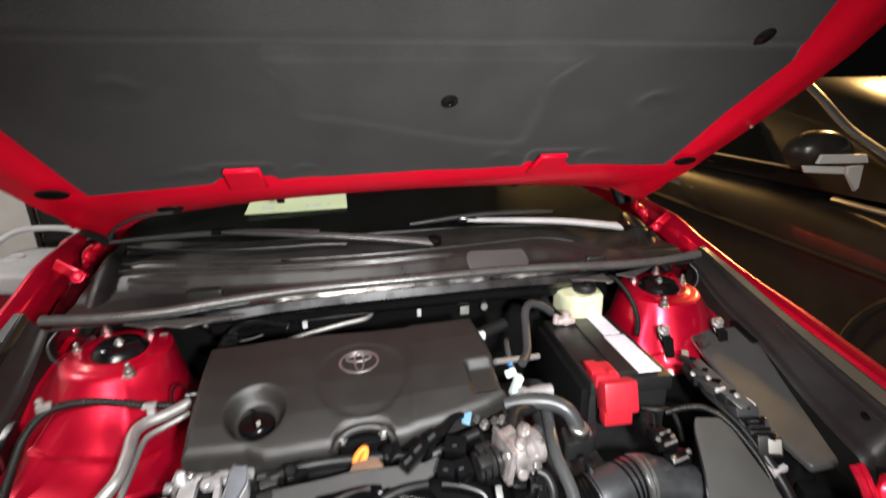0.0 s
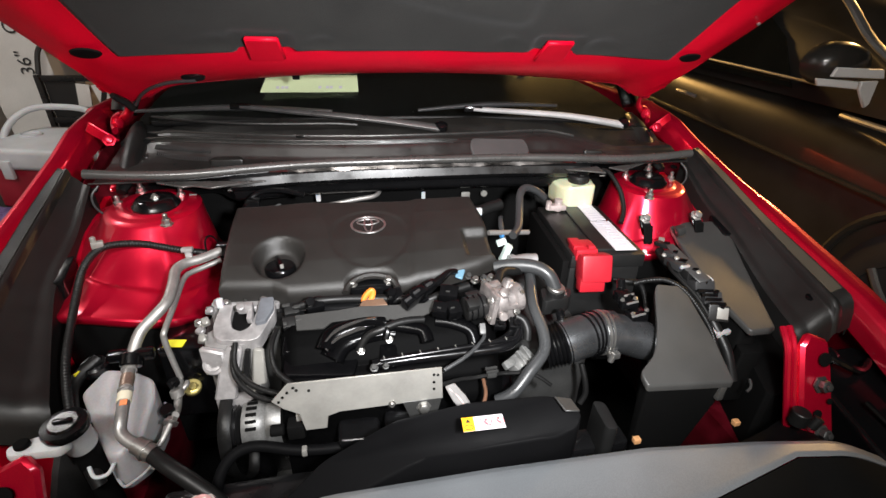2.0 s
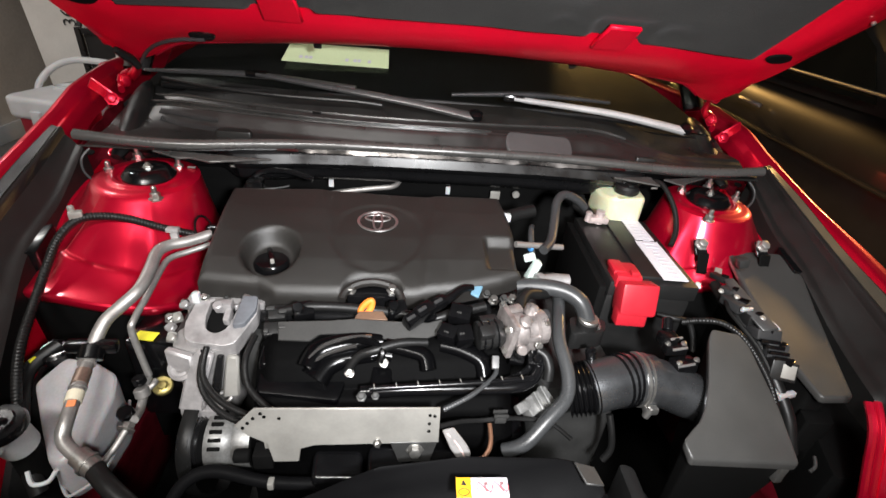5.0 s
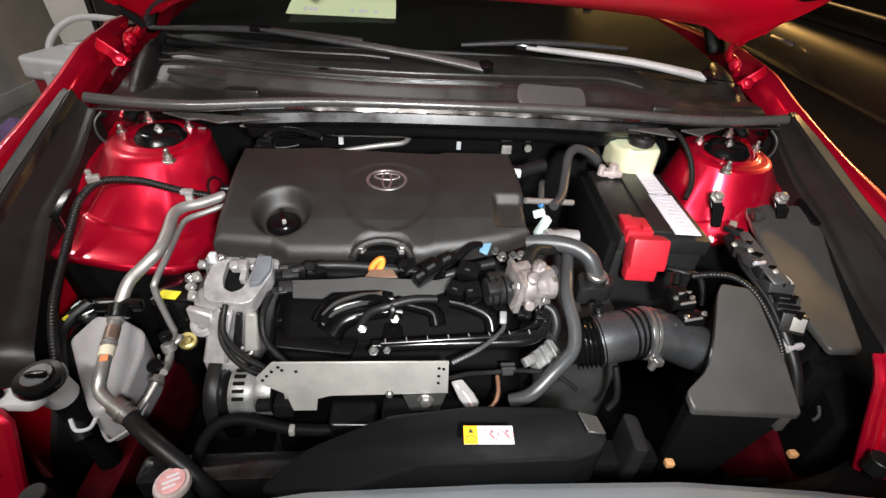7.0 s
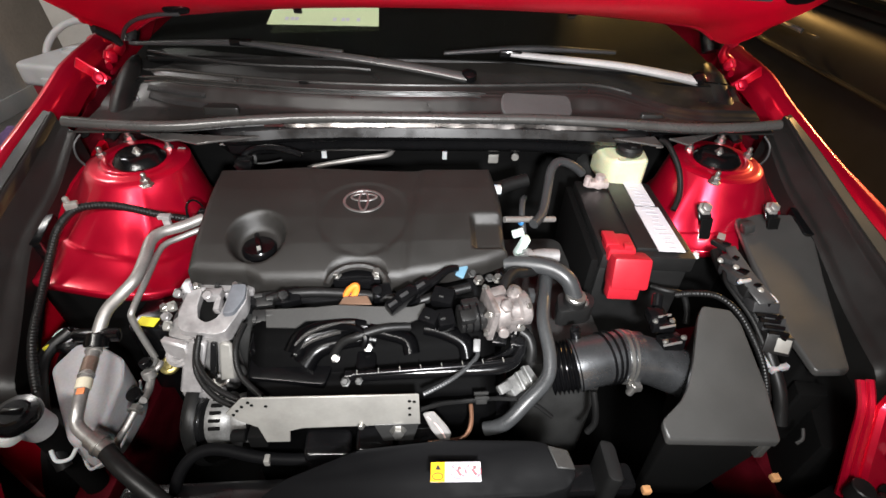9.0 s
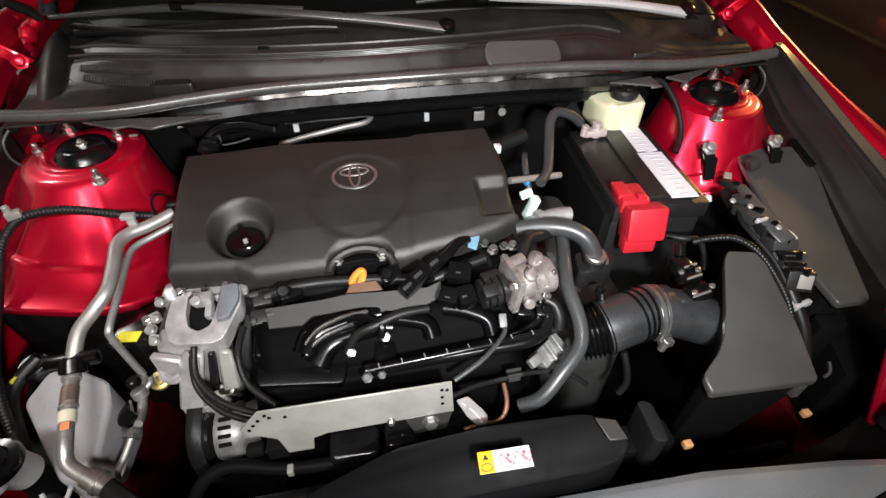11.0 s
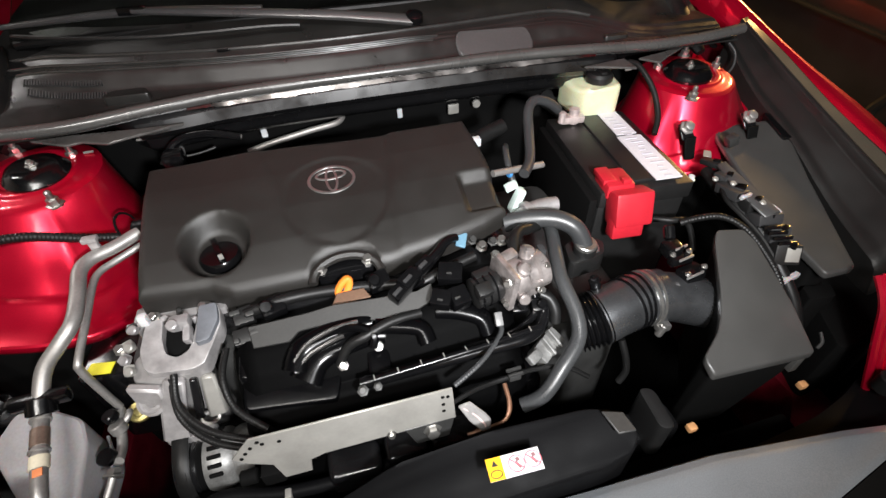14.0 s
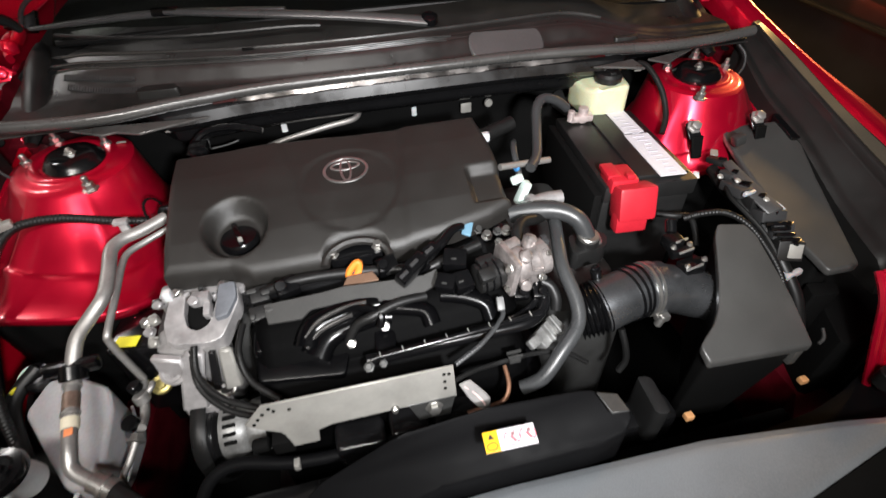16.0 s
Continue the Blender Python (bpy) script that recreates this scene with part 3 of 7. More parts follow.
def on_hood(x, s, h=0.0):
    return HO + Vector((x, 0, 0)) + s * HD + h * HN


def hood_half(s):
    return float(np.interp(s, (-0.21, -0.15, -0.06, 0.0, 0.1, 0.2, 0.3, 0.6, 0.9, 1.0), (0.640, 0.668, 0.700, 0.722, 0.752, 0.775, 0.790, 0.775, 0.71, 0.64)))


def pad_half(s):
    return float(np.interp(s, (-0.02, 0.02, 0.18, 0.30, 0.36, 0.42, 0.9), (0.575, 0.583, 0.605, 0.635, 0.60, 0.585, 0.53)))


def hood_under(u, v):
    q = 2 * u - 1
    s0 = -0.157 - 0.012 * q * q - 0.043 * smoothstep(0.80, 1.0, abs(q))
    s = s0 + (0.992 - s0) * v
    w = hood_half(s)
    x = q * w
    edge = w - abs(x)
    h = 0.0
    if s < 0:
        t = s / s0
        h = (0.063 - 0.042 * q * q) * t**1.4 - 0.008 * math.sin(math.pi * min(1, t * 1.05)) + 0.006 * smoothstep(0.93, 1.0, t)
    h += 0.026 * (1 - smoothstep(0.0, 0.035, edge)) * smoothstep(-0.20, -0.06, s)
    h -= 0.010 * math.sin(math.pi * smoothstep(0.03, 0.17, edge)) * smoothstep(-0.1, 0.05, s)
    return on_hood(x, s, h)


hood = part("hood", surface(hood_under, 90, 80), RED_SATIN, car, "red bonnet propped open, seen from below")


def hood_skin(u, v):
    p = hood_under(u, v)
    return p + HN * (0.012 + 0.03 * math.sin(math.pi * u))


part("edge_roll", tube([hood_under(k / 60, 0.0) for k in range(2, 59)], 0.0038, 8, 1), RED, hood, "rolled rear edge of the bonnet")
part("outer_skin", surface(hood_skin, 40, 40), RED, hood, "glossy red bonnet skin")


def hood_pad(u, v):
    q = 2 * u - 1
    bow = 0.026 * (1 - q * q) - 0.010
    s = bow + (0.93 - bow) * v
    w = pad_half(s)
    x = q * w
    edge = min(w - abs(x), s - bow, 0.95 - s)
    h = -0.004 - 0.013 * smoothstep(0.0, 0.018, edge)
    # raised middle field with creased borders
    lim = 0.195 - 0.02 * (s - 0.1)
    low = 0.205 - 0.09 * smoothstep(-0.24, 0.19, x)
    field = smoothstep(-0.022, 0.022, lim + 0.05 * smoothstep(0.25, 0.33, s) - abs(x + 0.005)) * smoothstep(-0.022, 0.022, s - low)
    h -= 0.010 * field * (1 - smoothstep(0.31, 0.335, s))
    h -= 0.012 * smoothstep(0.325, 0.355, s)
    for cx, cs, r, dd in ((0.411, 0.205, 0.030, 0.016), (-0.42, 0.25, 0.030, 0.014), (0.37, 0.050, 0.030, 0.010), (-0.385, 0.048, 0.030, 0.010),
                          (0.165, 0.060, 0.022, 0.007), (-0.2, 0.052, 0.022, 0.007), (0.0, 0.62, 0.05, 0.010)):
        h += dd * math.exp(-((x - cx) ** 2 + 1.6 * (s - cs) ** 2) / (r * r))
    for cx in (-0.435, -0.215, 0.195, 0.395):
        h += 0.004 * math.exp(-(((x - cx) / 0.030) ** 2 + ((s - 0.045) / 0.020) ** 2))
    # lifted lips round the tabs
    for cx in (-0.308, 0.278):
        h += 0.011 * smoothstep(0.062, 0.045, abs(x - cx)) * smoothstep(0.09, 0.06, s)
    h += 0.0022 * noise.noise((x * 9, s * 9, 3.0))
    return on_hood(x, s, h)


pad = part("insulation_pad", surface(hood_pad, 150, 110), PAD, hood, "dark grey felt insulation pad")
part("pad_clip", lathe([(0.013, 0), (0.013, 0.002), (0.010, 0.004), (0.005, 0.0045), (0.004, 0.003), (0, 0.003)], on_hood(0.031, 0.235, -0.029), -HN, 24), BLACK_GLOSS, pad, "round black push clip")
for cx in (-0.52, 0.50):
    part("pad_clip", lathe([(0.015, 0), (0.015, 0.002), (0.010, 0.005), (0, 0.005)], on_hood(cx, 0.36, -0.028), -HN, 20), BLACK_GLOSS, pad, "round black push clip")
for cx in (-0.308, 0.278):
    tab = [on_hood(cx - 0.034, -0.008, -0.012), on_hood(cx + 0.034, -0.008, -0.012), on_hood(cx + 0.030, 0.064, -0.022), on_hood(cx - 0.030, 0.064, -0.022)]
    part("hood_tab", sheet(tab, 0.010, 0.003), RED_SATIN, hood, "red tab lapping over the pad")
for side in (-1, 1):
    oval = lathe([(0.0, 0), (0.026, 0), (0.024, 0.003), (0.015, 0.004), (0.0, 0.002)], (0, 0, 0), (0, 0, 1), 28)
    oval.transform(Matrix.Diagonal((1.0, 0.52, 1, 1)))
    oval.transform(Matrix.Translation(on_hood(side * 0.618, 0.012, -0.012)) @ (-HN).to_track_quat("Z", "Y").to_matrix().to_4x4())
    part("hood_plug", oval, BLACK_MATTE, hood, "oval black hole plug")
    part("edge_clip", box(on_hood(side * 0.273, -0.150, 0.048), (0.016, 0.012, 0.008), 0.002, (-42, 0, 0)), BLACK_GLOSS, hood)
    part("hood_buffer", lathe([(0.004, 0), (0.004, 0.003), (0.003, 0.004), (0, 0.004)], on_hood(side * 0.70, 0.12, -0.008), -HN, 12), CHROME, hood)
nozzle = lathe([(0.0, 0), (0.024, 0), (0.023, 0.004), (0.014, 0.007), (0.0, 0.006)], (0, 0, 0), (0, 0, 1), 24)
nozzle.transform(Matrix.Diagonal((1.0, 0.55, 1, 1)))
nozzle.transform(Matrix.Translation(on_hood(-0.474, -0.094, 0.012)) @ (-HN).to_track_quat("Z", "Y").to_matrix().to_4x4())
part("washer_nozzle", nozzle, BLACK_GLOSS, hood, "oval black washer nozzle")
part("washer_hose", tube([on_hood(-0.470, -0.098, 0.004), on_hood(-0.52, -0.106, 0.006), on_hood(-0.565, -0.128, 0.008), on_hood(-0.60, -0.160, 0.010), on_hood(-0.625, -0.195, 0.008)], 0.0035, 8), RUBBER_GREY, hood, "thin grey washer hose")
part("hose_boot", tube([on_hood(-0.652, -0.150, 0.004), on_hood(-0.646, -0.170, 0.006), on_hood(-0.640, -0.190, 0.008), on_hood(-0.636, -0.208, 0.004)], lambda t: 0.006 + 0.003 * math.sin(3.1 * t), 10), RUBBER, hood, "black rubber hose boot")

# ---- cowl, firewall, windscreen ----
COWL_X = (-0.69, -0.60, -0.50, -0.40, -0.30, -0.20, -0.10, 0.0, 0.10, 0.20, 0.30, 0.36, 0.42, 0.50, 0.60, 0.69)
SEAL_Y = (0.984, 0.984, 0.988, 1.010, 1.027, 1.033, 1.034, 1.033, 1.031, 1.029, 1.019, 1.011, 1.000, 0.988, 0.982, 0.982)
RIDGE_Y = (1.232, 1.200, 1.170, 1.145, 1.123, 1.111, 1.104, 1.104, 1.108, 1.114, 1.121, 1.118, 1.100, 1.080, 1.065, 1.060)


def blend(x):
    return smoothstep(0.04, 0.12, x)


def cowl_rows(x):
    """Rows of y, z from the weatherstrip back to the glass: trough, grey band, three ridges on the passenger half, one on the other."""
    ys, yr = float(np.interp(x, COWL_X, SEAL_Y)), float(np.interp(x, COWL_X, RIDGE_Y))
    zr = 1.020 - 0.035 * smoothstep(0.33, 0.56, x) - 0.012 * smoothstep(-0.56, -0.68, x)
    b = blend(x)
    fan = 1 + (0.10 + 0.35 * smoothstep(-0.3, -0.6, x)) * (1 - b)
    lift = smoothstep(0.62, 0.45, abs(x))
    band = min(yr - 0.032 * fan - 0.020, 1.088 + 0.03 * smoothstep(-0.3, -0.6, x))
    return ((ys + 0.002, 0.968), (ys + 0.016, 0.962), (band - 0.020, 0.972), (band, 0.979),
            (yr - 0.032 * fan, zr - 0.014 - 0.004 * b), (yr - 0.0290 * fan, zr - 0.0115 - 0.004 * b), (yr - 0.0265 * fan, zr - 0.0165 * (1 - b) - 0.014 * b),
            (yr - 0.0245 * fan, zr - 0.0155 * (1 - b) - 0.012 * b), (yr - 0.0215 * fan, zr - 0.0055 - 0.005 * b), (yr - 0.0185 * fan, zr - 0.0135 * (1 - b) - 0.009 * b), (yr - 0.016 * fan, zr - 0.0125 * (1 - b) - 0.007 * b),
            (yr - 0.004, zr - 0.003), (yr, zr), (yr + 0.003, zr - 0.003), (yr + 0.005, zr - 0.016 * lift), (yr + 0.030, zr - 0.014 * lift), (yr + 0.06, zr + 0.004 * lift), (yr + 0.10, zr + 0.018))


def cowl_surface(u, v):
    x = -0.69 + 1.38 * u
    rows = cowl_rows(x)
    k = v * (len(rows) - 1)
    i = min(int(k), len(rows) - 2)
    f = k - i
    return (x, rows[i][0] * (1 - f) + rows[i + 1][0] * f, rows[i][1] * (1 - f) + rows[i + 1][1] * f)


cowl = part("cowl_panel", surface(cowl_surface, 110, 68, 0.003), COWL_BLACK, car, "textured black plastic cowl panel")
part("cowl_step", prism(rounded([(-0.478, 1.068), (-0.400, 1.064), (-0.412, 1.092), (-0.466, 1.096)], 0.010, 4), 0.984, 0.965, 0.004), COWL_BLACK, cowl, "low black boss on the cowl")
part("cowl_bump", prism(rounded([(0.425, 1.040), (0.475, 1.036), (0.480, 1.052), (0.430, 1.056)], 0.007, 4), 0.985, 0.965, 0.004), COWL_BLACK, cowl, "low black boss on the cowl")
part("cowl_clip", box((-0.276, 1.119, 1.0195), (0.022, 0.010, 0.005), 0.002), BLACK_GLOSS, cowl)
part("cowl_ridge", tube([(-0.64, 1.262, 1.040), (-0.60, 1.240, 1.040), (-0.55, 1.216, 1.040), (-0.50, 1.196, 1.040), (-0.40, 1.168, 1.040), (-0.30, 1.157, 1.040), (-0.20, 1.153, 1.040), (-0.14, 1.152, 1.036)], 0.0040, 8, 6), BLACK_BOX, cowl, "raised rib along the cowl")


def crest_line(x0, x1, row, n=24):
    rows = [(x0 + (x1 - x0) * k / n, cowl_rows(x0 + (x1 - x0) * k / n)[row]) for k in range(n + 1)]
    return [(x, r[0], r[1]) for x, r in rows]


part("cowl_crest", tube(crest_line(-0.66, 0.42, 12), 0.0034, 8, 2), CREST, cowl, "rounded glossy edge of the cowl")
part("cowl_crest", tube(crest_line(-0.64, 0.10, 8), lambda t: 0.0030 - 0.0012 * t, 8, 2), CREST, cowl, "rounded glossy edge of the cowl")
part("cowl_crest", tube(crest_line(-0.62, 0.09, 5), lambda t: 0.0026 - 0.0012 * t, 8, 2), CREST, cowl, "rounded glossy edge of the cowl")


def cowl_z(x, y):
    rows = cowl_rows(x)
    return float(np.interp(y, [r[0] for r in rows], [r[1] for r in rows]))


PLUG = []
for k in range(32):
    a = 2 * math.pi * k / 32
    PLUG.append((0.209 + 0.060 * (1 if math.cos(a) > 0 else -1) + 0.017 * math.cos(a), 1.070 + 0.019 * math.sin(a)))
part("cowl_recess", prism(PLUG, lambda x, y: cowl_z(x, y) + 0.0035, lambda x, y: cowl_z(x, y) - 0.010, 0.0025, 3), material("smooth_grey_plug", (0.060, 0.060, 0.060), 0.34, grain=0.08, blotch=0.1), cowl, "smooth grey access plug")
for row in (0, 1):
    for k in range(28):
        xk = -0.606 + 0.0046 * k + 0.006 * row
        yk = cowl_rows(xk)[4][0] - 0.010 - 0.016 * row
        part("grille_slot", box((xk, yk, cowl_z(xk, yk) + 0.0005), (0.0024, 0.013, 0.004), 0, (26, 0, 0)), INK_BLACK, cowl)
seal_line = [(x, y, 0.978 + 0.010 * smoothstep(0.55, 0.69, abs(x))) for x, y in zip(COWL_X, SEAL_Y)]
part("cowl_seal", tube(seal_line, 0.0108, 14, 4, flat=0.9), SEAL, car, "grey-black rubber weatherstrip along the cowl")


def beam_face(u, v):
    x = -0.665 + 1.33 * u
    y0 = float(np.interp(x, COWL_X, SEAL_Y)) - 0.002 + 0.085 * smoothstep(0.41, 0.49, abs(x))
    rows = ((0.002, 0.963), (-0.006, 0.958), (-0.010, 0.944), (-0.004, 0.936), (0.010, 0.928), (0.018, 0.907), (0.030, 0.897), (0.05, 0.894))
    k = v * (len(rows) - 1)
    i = min(int(k), len(rows) - 2)
    f = k - i
    return (x, y0 + rows[i][0] * (1 - f) + rows[i + 1][0] * f, rows[i][1] * (1 - f) + rows[i + 1][1] * f)


beam_ob = part("cowl_beam", surface(beam_face, 60, 21, 0.004), BLACK_PAINT, car, "glossy black cowl cross beam")


def flange_fn(u, v):
    x = -0.34 + 0.72 * u
    ya = float(np.interp(x, COWL_X, SEAL_Y)) - 0.002
    low = 0.0035 * noise.noise((x * 14, 0.3, 2.0)) + 0.003 * (1 if math.sin(x * 60) > 0.75 else 0)
    width = (0.0042 + 0.5 * low) * smoothstep(0.0, 0.15, u) * smoothstep(1.0, 0.85, u) + 0.002
    return (x, ya - 0.0125 - 0.004 * v, 0.972 - width * v)


part("bare_flange", surface(flange_fn, 90, 6, 0.0015), material("bare_seam_metal", (0.17, 0.159, 0.153), 0.28, 1.0, grain=0.15, grain_scale=90, blotch=0.30, blotch_scale=30, rough_var=0.15), beam_ob, "bright bare seam flange")
BRACE = material("dull_brace_steel", (0.10, 0.097, 0.094), 0.32, 0.45, grain=0.1, blotch=0.35, blotch_scale=25, rough_var=0.1)
part("tower_brace", sheet([(-0.566, 0.989, 0.964), (-0.507, 0.988, 0.964), (-0.409, 0.977, 0.964), (-0.343, 0.974, 0.964), (-0.421, 0.952, 0.964), (-0.447, 0.942, 0.964), (-0.487, 0.960, 0.964), (-0.507, 0.955, 0.964)][::-1], 0.004, 0.001), BRACE, beam_ob, "bright steel brace to the strut tower")
part("tower_brace", sheet([(0.346, 0.968, 0.964), (0.434, 0.979, 0.964), (0.432, 0.931, 0.964), (0.402, 0.946, 0.964)][::-1], 0.004, 0.001), BRACE, beam_ob, "bright steel brace to the strut tower")
part("tower_brace", sheet([(0.460, 0.970, 0.964), (0.575, 0.994, 0.964), (0.515, 0.960, 0.964), (0.486, 0.940, 0.964)][::-1], 0.004, 0.001), BRACE, beam_ob, "bright steel brace to the strut tower")
for k in range(14):
    xk = -0.5 + 0.074 * k
    part("beam_slot", box((xk, float(np.interp(xk, COWL_X, SEAL_Y)) + 0.001, 0.9325), (0.014, 0.003, 0.0018), 0, (35, 0, 0)), PLATE, beam_ob)


def firewall_fn(u, v):
    x = -0.70 + 1.4 * u
    return (x, 1.13 + 0.01 * math.sin(x * 22) * math.sin(7 * v), 0.28 + 0.66 * v)


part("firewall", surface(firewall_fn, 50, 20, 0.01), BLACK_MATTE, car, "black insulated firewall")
part("fuel_line", tube([(-0.285, 1.070, 0.846), (-0.24, 1.080, 0.852), (-0.16, 1.080, 0.866), (-0.11, 1.075, 0.876), (-0.095, 1.07, 0.895), (-0.09, 1.07, 0.91)], 0.006, 10), PIPE, car, "bright metal line along the firewall")
part("firewall_clip", box((-0.247, 1.078, 0.876), (0.011, 0.006, 0.017), 0.002), WHITE_PLASTIC, car, "white clip")
part("firewall_clip", box((0.022, 1.12, 0.853), (0.011, 0.006, 0.020), 0.002), WHITE_PLASTIC, car, "white clip")
part("firewall_clip", box((0.135, 1.105, 0.852), (0.024, 0.006, 0.022), 0.003), PLATE, car, "grey metal clip")
part("line_joint", join(cyl((-0.398, 1.052, 0.880), 0.013, 0.010, (0.1, -1, 0.3), 18), lathe([(0.014, 0), (0.016, 0.003), (0.012, 0.006)], (-0.398, 1.046, 0.882), (0.1, -1, 0.3), 18)), PLATE_DARK, car, "dark round line joint")
part("joint_line", tube([(-0.385, 1.050, 0.868), (-0.36, 1.055, 0.868), (-0.335, 1.06, 0.872)], 0.0022, 8), PLATE_DARK, car)
part("firewall_clip", cyl((0.185, 1.105, 0.858), 0.009, 0.008, (0, -1, 0), 14), PLATE, car)

CLEAR = material("clear_glass", (0.72, 0.76, 0.72), 0.02, trans=1.0, spec=0.5)


def screen_fn(u, v):
    x = -0.655 + 1.31 * u
    q = x / 0.69
    return (x * (1 - 0.06 * v), 1.235 + (0.025 if q < 0 else -0.11) * q * q + 0.80 * v, 1.030 - 0.012 * q * q + 0.50 * v)


screen = part("windscreen", surface(screen_fn, 30, 20, 0.004), CLEAR, car, "clear windscreen over a dark dashboard", True)
screen.visible_shadow = False
part("dashboard", surface(lambda u, v: (-0.68 + 1.36 * u, 1.25 - 0.10 * (2 * u - 1) ** 2 + 0.75 * v, 1.005 + 0.06 * math.sin(v * 2.2)), 24, 12, 0.02), BLACK_MATTE, car, "dark dashboard behind the windscreen")
paper = [(-0.385, 1.318, 1.088), (-0.128, 1.318, 1.088), (-0.128, 1.375, 1.1235), (-0.370, 1.375, 1.1235)]
sticker = part("sticker", sheet(paper, 0.0012, 0), PAPER, screen, "pale green paper sheet behind the windscreen")
for k in range(7):
    xk = (-0.345, -0.332, -0.322, -0.235, -0.215, -0.205, -0.18)[k]
    part("print_bar", sheet([(xk, 1.328, 1.0955), (xk + 0.008, 1.328, 1.0955), (xk + 0.009, 1.336, 1.1005), (xk + 0.001, 1.336, 1.1005)], 0.0006, 0), INK_GREY, sticker)
part("screen_surround", tube([(-0.64, 1.255, 1.026), (-0.4, 1.240, 1.030), (0.0, 1.228, 1.034), (0.4, 1.196, 1.030), (0.56, 1.155, 1.024)], 0.007, 8), RUBBER, screen, "black rubber lower screen seal")

# cabin behind the windscreen
for side in (-1, 1):
    pillar = tube([(side * 0.745, 1.37, 1.03), (side * 0.730, 1.42, 1.10), (side * 0.690, 1.62, 1.295), (side * 0.655, 2.03, 1.535)], 0.034, 12, 4, flat=0.7)
    part("windscreen_pillar", pillar, BLACK_PAINT, car, "black windscreen pillar")
    flank = [(side * 0.845, 1.375), (side * 0.86, 2.0), (side * 0.85, 3.0), (side * 0.80, 3.0), (side * 0.80, 1.375)]
    part("door", prism(flank[::-side], 1.04, 0.25, 0.02, 3), RED, car, "glossy red door")
part("roof", surface(lambda u, v: ((2 * u - 1) * 0.665, 2.02 + 1.1 * v, 1.53 + 0.05 * math.sin(math.pi * u) + 0.03 * math.sin(2.2 * v)), 24, 14, 0.02), RED, car, "red roof")
part("seat_back", prism(rounded([(-0.70, 2.62), (0.70, 2.62), (0.70, 2.78), (-0.70, 2.78)], 0.04), 1.52, 0.40, 0.03, 3), BLACK_MATTE, car, "dark seats inside the cabin")
part("cabin_floor", box((0, 2.0, 0.42), (1.5, 1.4, 0.04), 0.01), BLACK_MATTE, car)

# wipers
def wiper(name, pivot, bend, tip, blade_a, blade_b, grey):
    w = thing(name, pivot, "black wiper arm and blade resting at the foot of the windscreen", "wiper", "wipers")
    # The arm with the grey blade gets the paint with light in its colour.
    part("arm", tube([pivot, bend, tip], lambda t: 0.017 - 0.007 * t, 12, 8, flat=0.6), WIPER_LIT if grey is RUBBER_GREY else WIPER, w, "grey painted wiper arm")
    part("blade", tube([blade_a, tuple((Vector(blade_a) + Vector(blade_b)) / 2 + Vector((0, 0.004, 0.008))), blade_b], lambda t: 0.0105 - 0.005 * abs(2 * t - 1), 10, 10, flat=0.7), grey, w, "wiper blade with a rubber edge")
    part("pivot_cap", lathe([(0.0, 0), (0.017, 0), (0.016, 0.012), (0.009, 0.017), (0, 0.017)], pivot, (0, -0.3, 1), 20), BLACK_GLOSS, w)
    part("blade_joint", box(tip, (0.05, 0.016, 0.014), 0.004, (0, 0, -8)), BLACK_GLOSS, w)


wiper("wiper", (0.070, 1.136, 1.026), (-0.10, 1.162, 1.047), (-0.42, 1.224, 1.070), (-0.68, 1.274, 1.052), (-0.20, 1.192, 1.062), WIPER)
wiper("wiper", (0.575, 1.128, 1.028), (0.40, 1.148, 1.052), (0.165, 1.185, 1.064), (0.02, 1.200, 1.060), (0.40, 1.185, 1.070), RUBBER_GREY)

# ---- engine cover ----
cover = thing("engine_cover", (-0.15, 0.77, 0.86), "textured black plastic engine cover with an oil filler bowl", "engine cover")
BOWL = (-0.301, 0.737, 0.0465)


def cover_x(u, v):
    left = -0.397 + 0.003 * v
    right = float(np.interp(v, (0, 0.25, 0.5, 0.62, 0.8, 1), (0.094, 0.095, 0.095, 0.094, 0.091, 0.088)))
    return left + (right - left) * u


def cover_front(x):
    y = float(np.interp(x, (-0.40, -0.31, -0.285, -0.20, -0.08, 0.0, 0.06, 0.095), (0.686, 0.680, 0.668, 0.668, 0.667, 0.676, 0.688, 0.700)))
    d = abs(x + 0.142) / 0.046
    if d < 1:
        y += 0.027 * math.sqrt(1 - d * d)
    return y


def cover_top(x, y):
    z = float(np.interp(y, (0.64, 0.668, 0.69, 0.72, 0.77, 0.83, 0.90), (0.862, 0.872, 0.884, 0.899, 0.916, 0.930, 0.940)))
    z += 0.0035 * smoothstep(-0.012, 0.006, x + 0.035 + 0.14 * (0.895 - y)) + 0.003 * smoothstep(0.012, -0.008, x + 0.24 - 0.27 * (0.90 - y)) * smoothstep(0.76, 0.82, y)
    z -= 0.0025 * smoothstep(0.078, 0.070, math.hypot((x + 0.137), (y - 0.775)))
    z -= 0.014 * smoothstep(0.036, 0.048, x) * smoothstep(0.704, 0.716, y) * smoothstep(0.772, 0.760, y)
    r = math.hypot(x - BOWL[0], y - BOWL[1])
    z -= 0.027 * (1 - smoothstep(0.68, 1.02, r / BOWL[2]))
    return z


